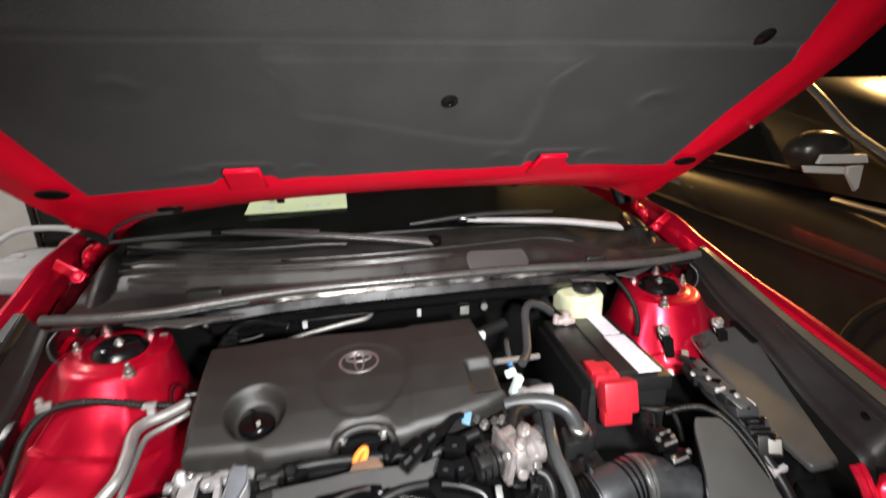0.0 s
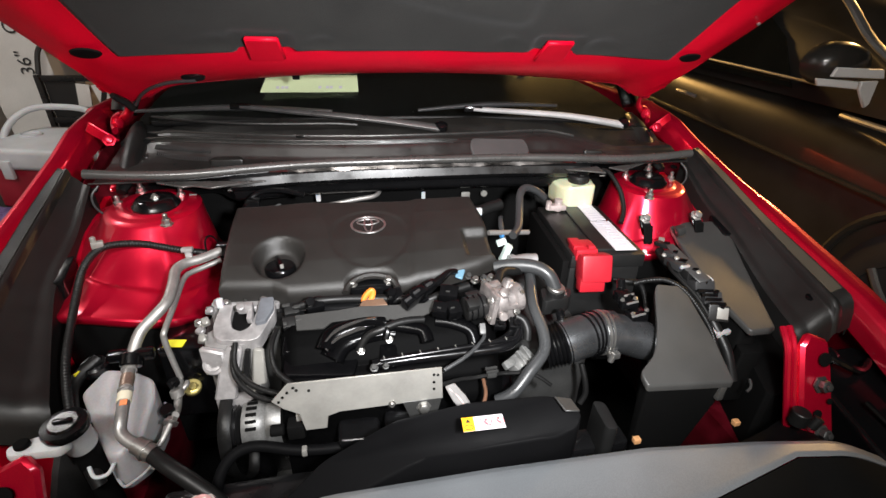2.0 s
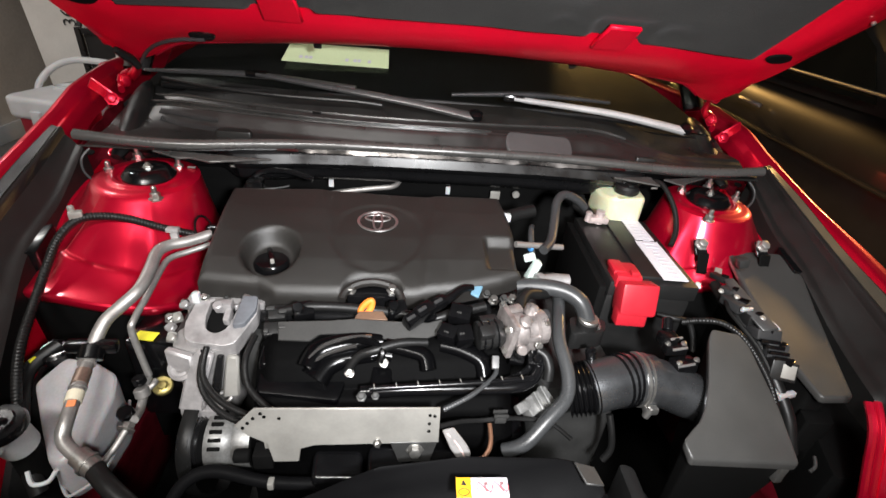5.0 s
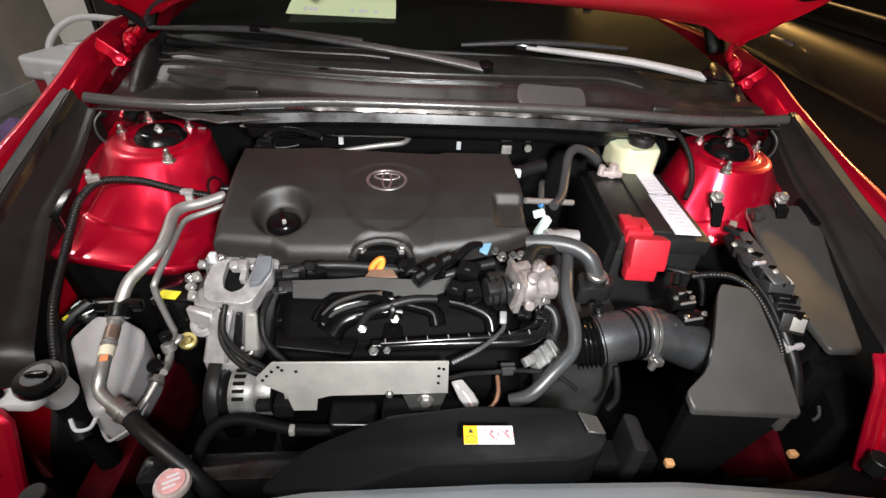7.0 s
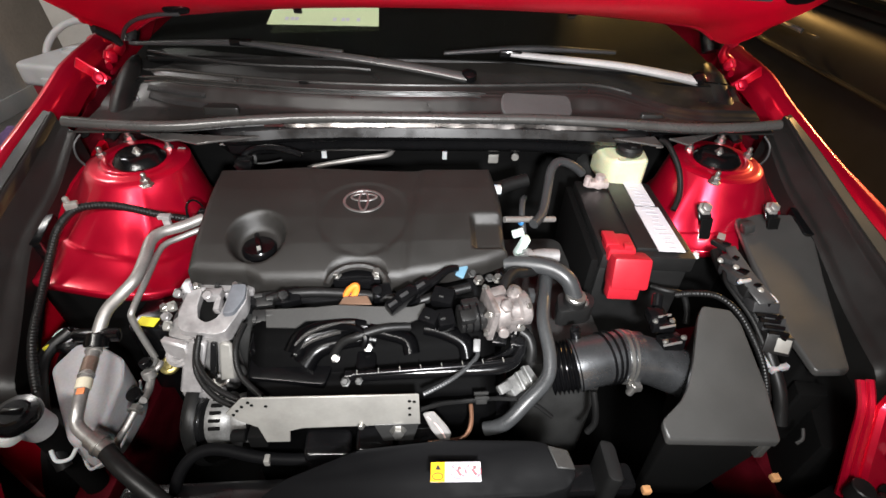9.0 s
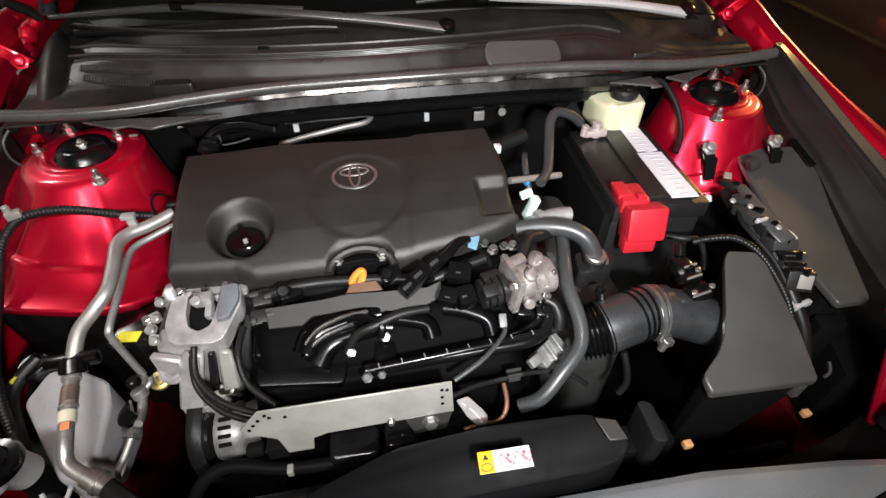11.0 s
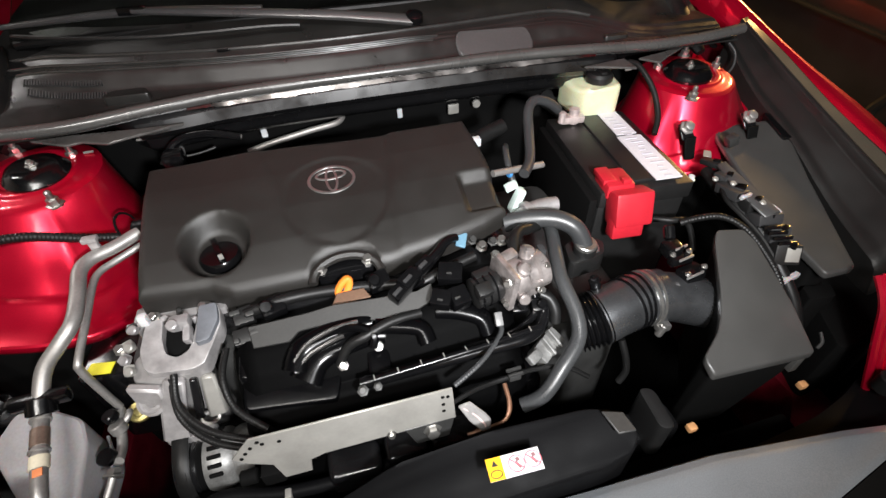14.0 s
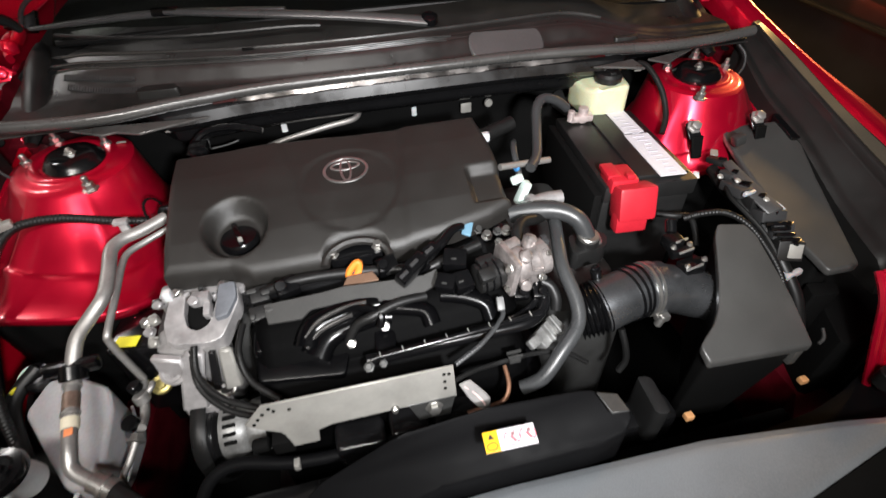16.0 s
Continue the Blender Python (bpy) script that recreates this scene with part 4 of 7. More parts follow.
def cover_fn(u, v):
    x0 = cover_x(u, v)
    yf = cover_front(x0)
    yb = 0.890 + 0.009 * math.exp(-((x0 + 0.22) / 0.09) ** 2)
    y = yf + (yb - yf) * v
    x = cover_x(u, (y - 0.66) / 0.23)
    z = cover_top(x, y)
    edge = min((x - cover_x(0, v)), (cover_x(1, v) - x), (y - yf), (yb - y))
    rr = 0.012
    if edge < rr:
        t = 1 - max(0.0, edge) / rr
        z -= 0.011 * (1 - math.sqrt(max(0.0, 1 - t * t)))
    return Vector((x, y, z))


def cover_mesh():
    nu, nv = 150, 84
    bm = bmesh.new()

    def spread(t):
        return t + 0.055 * math.sin(2 * math.pi * t) * -1

    g = [[bm.verts.new(cover_fn(spread(i / nu), spread(j / nv))) for j in range(nv + 1)] for i in range(nu + 1)]
    for i in range(nu):
        for j in range(nv):
            bm.faces.new((g[i][j], g[i + 1][j], g[i + 1][j + 1], g[i][j + 1]))
    rim = [g[i][0] for i in range(nu)] + [g[nu][j] for j in range(nv)] + [g[i][nv] for i in range(nu, 0, -1)] + [g[0][j] for j in range(nv, 0, -1)]
    mid = [bm.verts.new(v.co + Vector((0, 0, -0.006))) for v in rim]
    low = []
    for v in rim:
        corner = v.co.x < -0.292 and v.co.y < 0.70
        low.append(bm.verts.new(v.co + Vector((0, -0.004 if corner else 0.0, -0.026 if corner else -0.018))))
    n = len(rim)
    for a, b in ((rim, mid), (mid, low)):
        for k in range(n):
            bm.faces.new((a[k], b[k], b[(k + 1) % n], a[(k + 1) % n]))
    bm.normal_update()
    return bm


shell = part("cover_shell", cover_mesh(), BLACK_TEX, cover)
arch = [(-0.142 + 0.045 * math.cos(a), 0.662 + 0.028 * math.sin(a), cover_top(-0.142 + 0.045 * math.cos(a), 0.664 + 0.026 * math.sin(a)) - 0.008) for a in [math.pi * k / 12 for k in range(13)]]
part("arch_rim", tube(arch, 0.0065, 8, 2), BLACK_TEX, cover)


def ellipse_ring(c, a, b, r, normal, n=36):
    q = Vector(normal).to_track_quat("Z", "Y").to_matrix()
    return tube([Vector(c) + q @ Vector((a * math.cos(2 * math.pi * k / n), b * math.sin(2 * math.pi * k / n), 0)) for k in range(n)], r, 8, 1, True, flat=0.7)


ec, en = (-0.138, 0.806, cover_top(-0.138, 0.806) + 0.001), (0, -0.22, 1)
part("badge", join(ellipse_ring(ec, 0.0325, 0.0255, 0.0024, en), ellipse_ring((ec[0], ec[1] + 0.009, ec[2] + 0.002), 0.021, 0.0085, 0.0020, en, 24), ellipse_ring(ec, 0.0075, 0.0225, 0.0019, en, 24)), material("tarnished_silver", (0.42, 0.41, 0.40), 0.34, 0.9, grain=0.05, blotch=0.2, blotch_scale=60), cover, "worn silver oval badge")
capz = cover_top(*BOWL[:2])
part("filler_cap", join(lathe([(0.0, 0), (0.027, 0), (0.027, 0.008), (0.024, 0.012), (0.0, 0.012)], (BOWL[0], BOWL[1] - 0.003, capz - 0.004), (0, 0, 1), 28), box((BOWL[0], BOWL[1] - 0.003, capz + 0.013), (0.008, 0.040, 0.014), 0.003, (0, 0, 18))), BLACK_GLOSS, cover, "black oil filler cap with a wing grip")
part("cap_mark", box((BOWL[0] + 0.006, BOWL[1] - 0.021, capz + 0.016), (0.006, 0.003, 0.008), 0.001, (0, 0, 18)), PLATE, cover)

# ---- engine ----
engine = thing("engine", (-0.12, 0.65, 0.45), "transverse engine with black intake manifold and bare alloy castings", "engine")
part("block", prism(rounded([(-0.40, 0.655), (0.10, 0.655), (0.10, 0.93), (-0.40, 0.93)], 0.02), 0.838, 0.42, 0.012), BLACK_PAINT, engine, "dark engine block and valve cover")
part("sump", prism(rounded([(-0.36, 0.53), (0.14, 0.53), (0.14, 0.88), (-0.36, 0.88)], 0.03), 0.44, 0.25, 0.01), PLATE_DARK, engine)

# front of the manifold: sloping deck with raised boxes and humps
DECK = ((0.612, 0.838), (0.598, 0.832), (0.578, 0.818), (0.560, 0.797), (0.556, 0.790), (0.542, 0.784), (0.530, 0.772), (0.526, 0.762), (0.512, 0.740), (0.505, 0.70), (0.505, 0.58))


def deck_fn(u, v):
    x = -0.292 + 0.352 * u
    k = v * (len(DECK) - 1)
    i = min(int(k), len(DECK) - 2)
    f = k - i
    y = DECK[i][0] * (1 - f) + DECK[i + 1][0] * f
    z = DECK[i][1] * (1 - f) + DECK[i + 1][1] * f
    edge = min(u, 1 - u)
    return (x, y, z - 0.02 * (1 - smoothstep(0, 0.04, edge)))


# Deck base under the manifold black; the shade there is in its colour.
manifold = part("intake_manifold", surface(deck_fn, 40, 40, 0.004), material("shaded_deck_plastic", (0.0012, 0.0012, 0.0013), 0.6, spec=0.03, grain=0.2, blotch=0.2), engine, "glossy black plastic intake manifold")
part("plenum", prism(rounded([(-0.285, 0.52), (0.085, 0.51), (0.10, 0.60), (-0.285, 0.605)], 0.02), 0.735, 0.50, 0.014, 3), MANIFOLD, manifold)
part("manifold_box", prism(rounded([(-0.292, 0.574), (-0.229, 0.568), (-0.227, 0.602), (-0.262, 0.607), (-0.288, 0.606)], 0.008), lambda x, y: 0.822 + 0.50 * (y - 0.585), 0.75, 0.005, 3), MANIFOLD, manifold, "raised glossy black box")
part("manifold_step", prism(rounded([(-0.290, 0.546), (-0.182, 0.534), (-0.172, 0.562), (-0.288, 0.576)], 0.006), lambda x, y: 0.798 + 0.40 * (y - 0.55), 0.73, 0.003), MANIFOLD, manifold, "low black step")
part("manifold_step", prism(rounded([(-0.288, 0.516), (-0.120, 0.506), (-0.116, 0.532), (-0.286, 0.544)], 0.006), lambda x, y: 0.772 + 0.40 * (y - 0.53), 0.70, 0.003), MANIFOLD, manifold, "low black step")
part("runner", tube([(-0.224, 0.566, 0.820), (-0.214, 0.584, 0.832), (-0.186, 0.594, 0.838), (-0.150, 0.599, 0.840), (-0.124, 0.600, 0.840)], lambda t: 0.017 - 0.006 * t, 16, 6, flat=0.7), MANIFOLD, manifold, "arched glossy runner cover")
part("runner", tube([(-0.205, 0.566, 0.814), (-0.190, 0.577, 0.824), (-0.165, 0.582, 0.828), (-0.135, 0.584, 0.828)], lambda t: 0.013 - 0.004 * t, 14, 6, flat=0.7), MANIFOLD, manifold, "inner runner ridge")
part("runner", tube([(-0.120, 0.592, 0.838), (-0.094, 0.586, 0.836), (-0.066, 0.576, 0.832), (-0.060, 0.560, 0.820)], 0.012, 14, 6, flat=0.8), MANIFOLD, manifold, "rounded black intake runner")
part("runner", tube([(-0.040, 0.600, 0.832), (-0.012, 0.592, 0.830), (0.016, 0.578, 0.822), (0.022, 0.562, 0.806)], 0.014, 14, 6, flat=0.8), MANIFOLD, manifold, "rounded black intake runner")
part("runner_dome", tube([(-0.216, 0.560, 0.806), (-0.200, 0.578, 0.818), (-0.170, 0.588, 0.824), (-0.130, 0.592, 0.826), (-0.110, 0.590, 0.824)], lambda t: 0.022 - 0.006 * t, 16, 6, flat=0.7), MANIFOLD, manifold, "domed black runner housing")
for dy, dz, n in ((0.000, 0.000, 0), (-0.010, -0.008, 1)):
    part("runner_rib", tube([(-0.222, 0.570 + dy, 0.833 + dz), (-0.204, 0.584 + dy, 0.843 + dz), (-0.172, 0.592 + dy, 0.850 + dz), (-0.140 - 0.02 * n, 0.594 + dy, 0.851 + dz)], 0.0032, 8, 6), CREST, manifold, "bright moulded rib")
part("box_edge", tube([(-0.288, 0.516, 0.767), (-0.20, 0.511, 0.765), (-0.120, 0.506, 0.763)], 0.0022, 6, 4), CREST, manifold, "glossy moulded edge")
part("runner_post", prism(rounded([(-0.140, 0.542), (-0.112, 0.540), (-0.110, 0.570), (-0.138, 0.574)], 0.006), lambda x, y: 0.812 + 0.4 * (y - 0.56), 0.74, 0.004), MANIFOLD, manifold, "black bolt post")
part("runner_rib", tube([(-0.208, 0.584, 0.838), (-0.17, 0.592, 0.846), (-0.14, 0.586, 0.848), (-0.125, 0.574, 0.842), (-0.128, 0.566, 0.830)], 0.0055, 8), MANIFOLD, manifold)
part("runner_bolt", bolt((-0.122, 0.569, 0.826), (0, -0.6, 0.8), 0.0046, 0.007), STEEL, manifold)
part("runner_bolt", bolt((-0.168, 0.562, 0.814), (0, -0.6, 0.8), 0.0046, 0.007), STEEL, manifold)
part("vacuum_line", tube([(-0.172, 0.566, 0.812), (-0.158, 0.574, 0.832), (-0.135, 0.576, 0.842), (-0.10, 0.586, 0.846), (-0.062, 0.592, 0.842)], 0.0065, 10), RUBBER, manifold, "black rubber vacuum hose")

# wavy grey bracket behind the runners
wavy = [(-0.272, 0.624, 0.852), (-0.268, 0.600, 0.838), (-0.225, 0.596, 0.840), (-0.212, 0.604, 0.846), (-0.165, 0.604, 0.848), (-0.120, 0.594, 0.846), (-0.075, 0.590, 0.846), (-0.038, 0.602, 0.852), (-0.040, 0.620, 0.862), (-0.060, 0.614, 0.860), (-0.110, 0.617, 0.860), (-0.165, 0.622, 0.860), (-0.2, 0.620, 0.858)]
part("wavy_bracket", sheet(wavy, 0.004, 0.001), material("grey_coated_sheet", (0.028, 0.0276, 0.0265), 0.55, 0.2, grain=0.12, blotch=0.12, blotch_scale=30), engine, "grey sheet metal bracket with a wavy edge")

# coil plugs, dipstick and harness between cover and manifold
part("dipstick", join(tube([(-0.153, 0.648, 0.80), (-0.153, 0.648, 0.848)], 0.004, 10), tube([(-0.1565, 0.646, 0.851), (-0.1570, 0.648, 0.857), (-0.1500, 0.651, 0.8655), (-0.1425, 0.6525, 0.869), (-0.1425, 0.650, 0.861), (-0.1480, 0.646, 0.852)], 0.0056, 10, 5, True, flat=0.9)), ORANGE, engine, "orange dipstick loop handle")
for x, y, z, ln in ((-0.240, 0.646, 0.852, 0.07), (-0.105, 0.652, 0.852, 0.05), (-0.062, 0.640, 0.850, 0.05)):
    part("coil_plug", join(box((x, y, z), (0.030, 0.024, 0.022), 0.004, (20, 0, 15)), cyl((x - 0.008, y - 0.004, z + 0.008), 0.008, 0.016, (0.2, -0.6, 0.7), 12)), BLACK_GLOSS, engine, "black coil connector")
part("harness", tube([(-0.275, 0.648, 0.850), (-0.235, 0.650, 0.858), (-0.19, 0.653, 0.856), (-0.13, 0.650, 0.852), (-0.09, 0.642, 0.852), (-0.05, 0.636, 0.850), (-0.02, 0.642, 0.856), (0.03, 0.652, 0.862)], 0.0075, 10), RUBBER, engine, "taped black wiring harness")
part("tan_strap", sheet([(-0.168, 0.628, 0.853), (-0.118, 0.626, 0.855), (-0.125, 0.640, 0.860), (-0.160, 0.642, 0.858)], 0.003, 0.001), material("tan_metal", (0.17, 0.10, 0.065), 0.5, 0.3, grain=0.1, blotch=0.1), engine, "tan coated strap")
for x, y, z in ((-0.175, 0.680, 0.866), (-0.112, 0.680, 0.868), (0.045, 0.665, 0.862), (0.075, 0.668, 0.862)):
    part("flange_bolt", bolt((x, y, z), (0, -0.3, 1), 0.006, 0.010), STEEL, engine)
part("coil_body", box((-0.143, 0.684, 0.853), (0.074, 0.03, 0.026), 0.005), BLACK_GLOSS, engine)
boot_line = [Vector(p) for p in ((-0.089, 0.607, 0.866), (-0.073, 0.620, 0.870), (-0.049, 0.637, 0.874), (-0.026, 0.651, 0.877), (-0.005, 0.670, 0.881), (0.012, 0.678, 0.878))]
part("wire_boot", tube(boot_line, lambda t: 0.0095 - 0.004 * t, 12, 5), BLACK_GLOSS, engine, "glossy black wiring boot")
for k, (size, turn_z) in enumerate((((0.026, 0.018, 0.018), 38), ((0.030, 0.020, 0.020), 38), ((0.022, 0.016, 0.016), 34))):
    p = boot_line[k] + Vector((0.006, 0.003, 0.002))
    plug = part("plug_body", box(p, size, 0.003, (12, -6, turn_z)), BLACK_GLOSS, engine, "black connector body")
    part("plug_latch", box(p + Vector((-0.003, -0.006, size[2] / 2)), (0.014, 0.005, 0.004), 0.001, (12, -6, turn_z)), CONNECTOR, plug)
part("boot_tip", cyl((-0.091, 0.604, 0.868), 0.0065, 0.010, (0.6, 0.5, 0.3), 14), material("pale_pink_seal", (0.55, 0.36, 0.36), 0.45, grain=0.05), engine, "pale pink wire seal")
for p, size, a in (((-0.013, 0.622, 0.868), (0.032, 0.026, 0.022), -20), ((-0.034, 0.590, 0.860), (0.026, 0.022, 0.020), -28), ((-0.012, 0.588, 0.858), (0.024, 0.026, 0.022), 8)):
    plug = part("plug_body", box(p, size, 0.003, (18, 0, a)), BLACK_GLOSS, engine, "black connector body")
    part("plug_latch", box((p[0] - 0.004, p[1] - 0.008, p[2] + size[2] / 2), (0.007, 0.0025, 0.002), 0.0005, (18, 0, a)), PLATE_DARK, plug, "grey latch")
part("blue_tape", sheet([(0.008, 0.668, 0.874), (0.020, 0.662, 0.871), (0.030, 0.682, 0.878), (0.018, 0.689, 0.880)], 0.004, 0.001), TAG_BLUE, engine, "pale blue tape tag on the harness")

# fuel rail and its lines
part("fuel_rail", join(tube([(-0.152, 0.536, 0.806), (-0.076, 0.537, 0.808), (0.0, 0.538, 0.808), (0.060, 0.538, 0.810), (0.088, 0.550, 0.814), (0.100, 0.570, 0.824), (0.104, 0.588, 0.836)], 0.0085, 12), tube([(-0.140, 0.526, 0.822), (-0.06, 0.529, 0.824), (0.02, 0.533, 0.825), (0.082, 0.540, 0.825)], 0.0040, 10), tube([(-0.02, 0.548, 0.806), (0.05, 0.551, 0.810), (0.085, 0.566, 0.818), (0.092, 0.584, 0.834)], 0.0055, 10)), BLACK_GLOSS, engine, "black fuel rail with side pipe")
for k in range(8):
    t = k / 7
    part("rail_clip", box((-0.134 + 0.20 * t, 0.5265 + 0.0115 * t, 0.8262 + 0.0022 * t), (0.0014, 0.007, 0.0022), 0.0004, (0, 0, 5)), PLATE, engine)
part("rail_bolt", bolt((-0.150, 0.522, 0.812), (0, -0.5, 0.8), 0.0048, 0.007), PLATE_DARK, engine)
part("rail_bolt", bolt((-0.132, 0.522, 0.813), (0, -0.5, 0.8), 0.0038, 0.007), PLATE_DARK, engine)

# alloy engine mount bracket on the timing side
mount = thing("engine_mount", (-0.36, 0.62, 0.70), "bare cast aluminium engine mount bracket with a U-shaped top", "engine mount")
u_top = [(-0.392, 0.664), (-0.399, 0.630), (-0.395, 0.610), (-0.385, 0.603), (-0.340, 0.598), (-0.327, 0.602), (-0.316, 0.622), (-0.305, 0.645), (-0.306, 0.668), (-0.330, 0.668), (-0.336, 0.640), (-0.343, 0.621), (-0.357, 0.615), (-0.370, 0.622), (-0.374, 0.640), (-0.372, 0.664)]
part("u_casting", prism(rounded(u_top, 0.005, 3), lambda x, y: 0.838 + 0.42 * (y - 0.618), lambda x, y: 0.814 + 0.42 * (y - 0.618), 0.003, 3), ALLOY, mount, "pale U-shaped casting")
# Added block: the arm's inner wall shading is put into its darker colour.
part("arm_block", prism(rounded([(-0.334, 0.622), (-0.318, 0.624), (-0.306, 0.646), (-0.307, 0.666), (-0.328, 0.666)], 0.004), lambda x, y: 0.852 + 0.42 * (y - 0.635), 0.83, 0.003), material("shaded_arm_casting", (0.17, 0.18, 0.20), 0.42, 0.4, grain=0.06, blotch=0.2, blotch_scale=30), mount, "casting arm, inner wall shading in its colour")
# Black slab stands in for the shade inside the U.
part("pocket", box((-0.354, 0.640, 0.830), (0.046, 0.050, 0.010), 0.002, (22, 0, 0)), BLACK_MATTE, mount, "black slab for the shade inside the U")
part("clevis", join(box((-0.350, 0.650, 0.858), (0.024, 0.016, 0.016), 0.004), box((-0.342, 0.636, 0.850), (0.009, 0.022, 0.014), 0.003, (15, 0, 0)), cyl((-0.356, 0.644, 0.860), 0.007, 0.008, (0, -0.3, 1), 14)), ALLOY, mount, "pale cast clevis")
# Same casting as the U, with shade below it put into the colour.
part("web", prism(rounded([(-0.416, 0.640), (-0.412, 0.606), (-0.384, 0.596), (-0.336, 0.598), (-0.330, 0.640), (-0.40, 0.655)], 0.008), 0.822, 0.70, 0.004, 2), material("shaded_casting", (0.30, 0.29, 0.285), 0.5, 0.4, grain=0.06, blotch=0.25, blotch_scale=30), mount, "grey cast web below the U")
part("face", sheet([(-0.414, 0.604, 0.826), (-0.376, 0.595, 0.820), (-0.378, 0.592, 0.775), (-0.412, 0.600, 0.775)], 0.012, 0.003), ALLOY, mount, "bright cast face")
part("boss", lathe([(0.0, -0.03), (0.018, -0.03), (0.0185, -0.004), (0.017, 0.0), (0.013, 0.001), (0.011, -0.001), (0.007, -0.001), (0.006, -0.004), (0, -0.004)], (-0.397, 0.587, 0.800), (-0.05, -0.75, 0.65), 28), ALLOY, mount, "round bolt boss")
part("leg", sheet([(-0.374, 0.602, 0.824), (-0.351, 0.599, 0.818), (-0.364, 0.584, 0.772), (-0.368, 0.573, 0.738), (-0.402, 0.574, 0.740), (-0.388, 0.592, 0.794)], 0.012, 0.003), ALLOY, mount, "bright front leg")
part("leg_foot", prism(rounded([(-0.402, 0.566), (-0.345, 0.562), (-0.342, 0.580), (-0.400, 0.584)], 0.005), 0.741, 0.715, 0.004), ALLOY, mount, "cast foot")
# Dark strip added where the gap between the legs is in shade.
part("dark_leg", sheet([(-0.349, 0.602, 0.815), (-0.341, 0.602, 0.813), (-0.349, 0.584, 0.755), (-0.360, 0.584, 0.755)], 0.010, 0.002), BLACK_PAINT, mount, "dark strip for the shaded gap between the legs")
part("leg", sheet([(-0.338, 0.604, 0.812), (-0.322, 0.604, 0.810), (-0.322, 0.585, 0.752), (-0.346, 0.584, 0.750)], 0.010, 0.003), PLATE, mount, "grey cast strut")
part("eyelet", ellipse_ring((-0.345, 0.578, 0.752), 0.010, 0.007, 0.0028, (0, -0.6, 0.8), 16), PIPE, mount, "bright wire eyelet")
random.seed(11)
for k in range(12):
    x = -0.410 + 0.009 * k
    part("timing_boss", box((x, 0.668 + random.uniform(-0.008, 0.006), 0.848 + random.uniform(-0.006, 0.006)), (random.uniform(0.006, 0.012), random.uniform(0.006, 0.012), random.uniform(0.008, 0.014)), 0.0025, (random.uniform(-20, 20), random.uniform(-20, 20), random.uniform(0, 60))), ALLOY if k % 3 else PLATE_DARK, mount, "small cast boss")
for k, (x, y, z) in enumerate(((-0.412, 0.668, 0.846), (-0.416, 0.648, 0.838), (-0.422, 0.636, 0.830), (-0.418, 0.624, 0.822))):
    part("side_wing", join(box((x, y, z), (0.013, 0.012, 0.010 + 0.003 * (k % 2)), 0.003, (20, 10 - 12 * k, 30 * k)), cyl((x + 0.004, y - 0.003, z), 0.006, 0.009, (-0.2, -0.5, 0.8), 12)), PLATE if k % 2 else ALLOY, mount, "cast side lug")
part("block_body", prism(rounded([(-0.425, 0.640), (-0.300, 0.625), (-0.298, 0.700), (-0.425, 0.705)], 0.012), 0.812, 0.66, 0.006), PLATE_DARK, mount, "dark timing case behind the bracket")
part("timing_case", prism(rounded([(-0.412, 0.668), (-0.300, 0.668), (-0.300, 0.700), (-0.412, 0.700)], 0.006), 0.850, 0.80, 0.004), ALLOY, mount, "pale timing case edge")
for x, y, z in ((-0.385, 0.674, 0.852), (-0.325, 0.672, 0.854), (-0.424, 0.645, 0.838)):
    part("mount_bolt", bolt((x, y, z), (-0.1, -0.35, 1), 0.0055, 0.008), STEEL, mount, "zinc plated bolt")
part("sensor_plug", box((-0.392, 0.664, 0.862), (0.010, 0.010, 0.016), 0.002), WHITE_PLASTIC, mount, "pale sensor plug")
for a, b, c, d in (((-0.362, 0.598, 0.828), (-0.360, 0.566, 0.806), (-0.330, 0.535, 0.792), (-0.282, 0.512, 0.786)),
                   ((-0.366, 0.596, 0.824), (-0.362, 0.560, 0.796), (-0.330, 0.528, 0.780), (-0.282, 0.506, 0.776)),
                   ((-0.300, 0.610, 0.838), (-0.306, 0.576, 0.826), (-0.296, 0.545, 0.806), (-0.262, 0.516, 0.794))):
    part("wire_conduit", tube([a, b, c, d], 0.0042, 10, 6, ribs=(0.004, 0.0002)), RUBBER, engine, "corrugated black wiring conduit")
part("square_plug", box((-0.278, 0.648, 0.846), (0.024, 0.022, 0.016), 0.002, (25, 0, 8)), BLACK_BOX, engine)
# Small grey bars stand in for metallic glints on the square plugs.
for x, y, z, w in ((-0.286, 0.646, 0.858, 0.012), (-0.268, 0.641, 0.857, 0.010), (-0.262, 0.618, 0.848, 0.016), (-0.286, 0.612, 0.845, 0.006)):
    part("plug_glint", box((x, y, z), (w, 0.006, 0.003), 0.001, (25, 0, 8)), PLATE_DARK, engine, "small grey bar for a metallic glint")
part("square_plug", box((-0.276, 0.622, 0.838), (0.030, 0.020, 0.014), 0.002, (25, 0, 8)), BLACK_BOX, engine)

# alternator
alt = part("alternator", join(lathe([(0.026, 0), (0.036, 0.003), (0.038, 0.010), (0.038, 0.030), (0.032, 0.038)], (-0.362, 0.548, 0.700), (1, 0, 0), 30), lathe([(0.034, 0), (0.036, 0.005), (0.036, 0.030), (0.03, 0.040)], (-0.324, 0.548, 0.700), (1, 0, 0), 30)), material("grimy_alloy", (0.24, 0.24, 0.235), 0.45, 0.6, grain=0.15, blotch=0.3, blotch_scale=40), engine, "alternator with a ribbed alloy case")
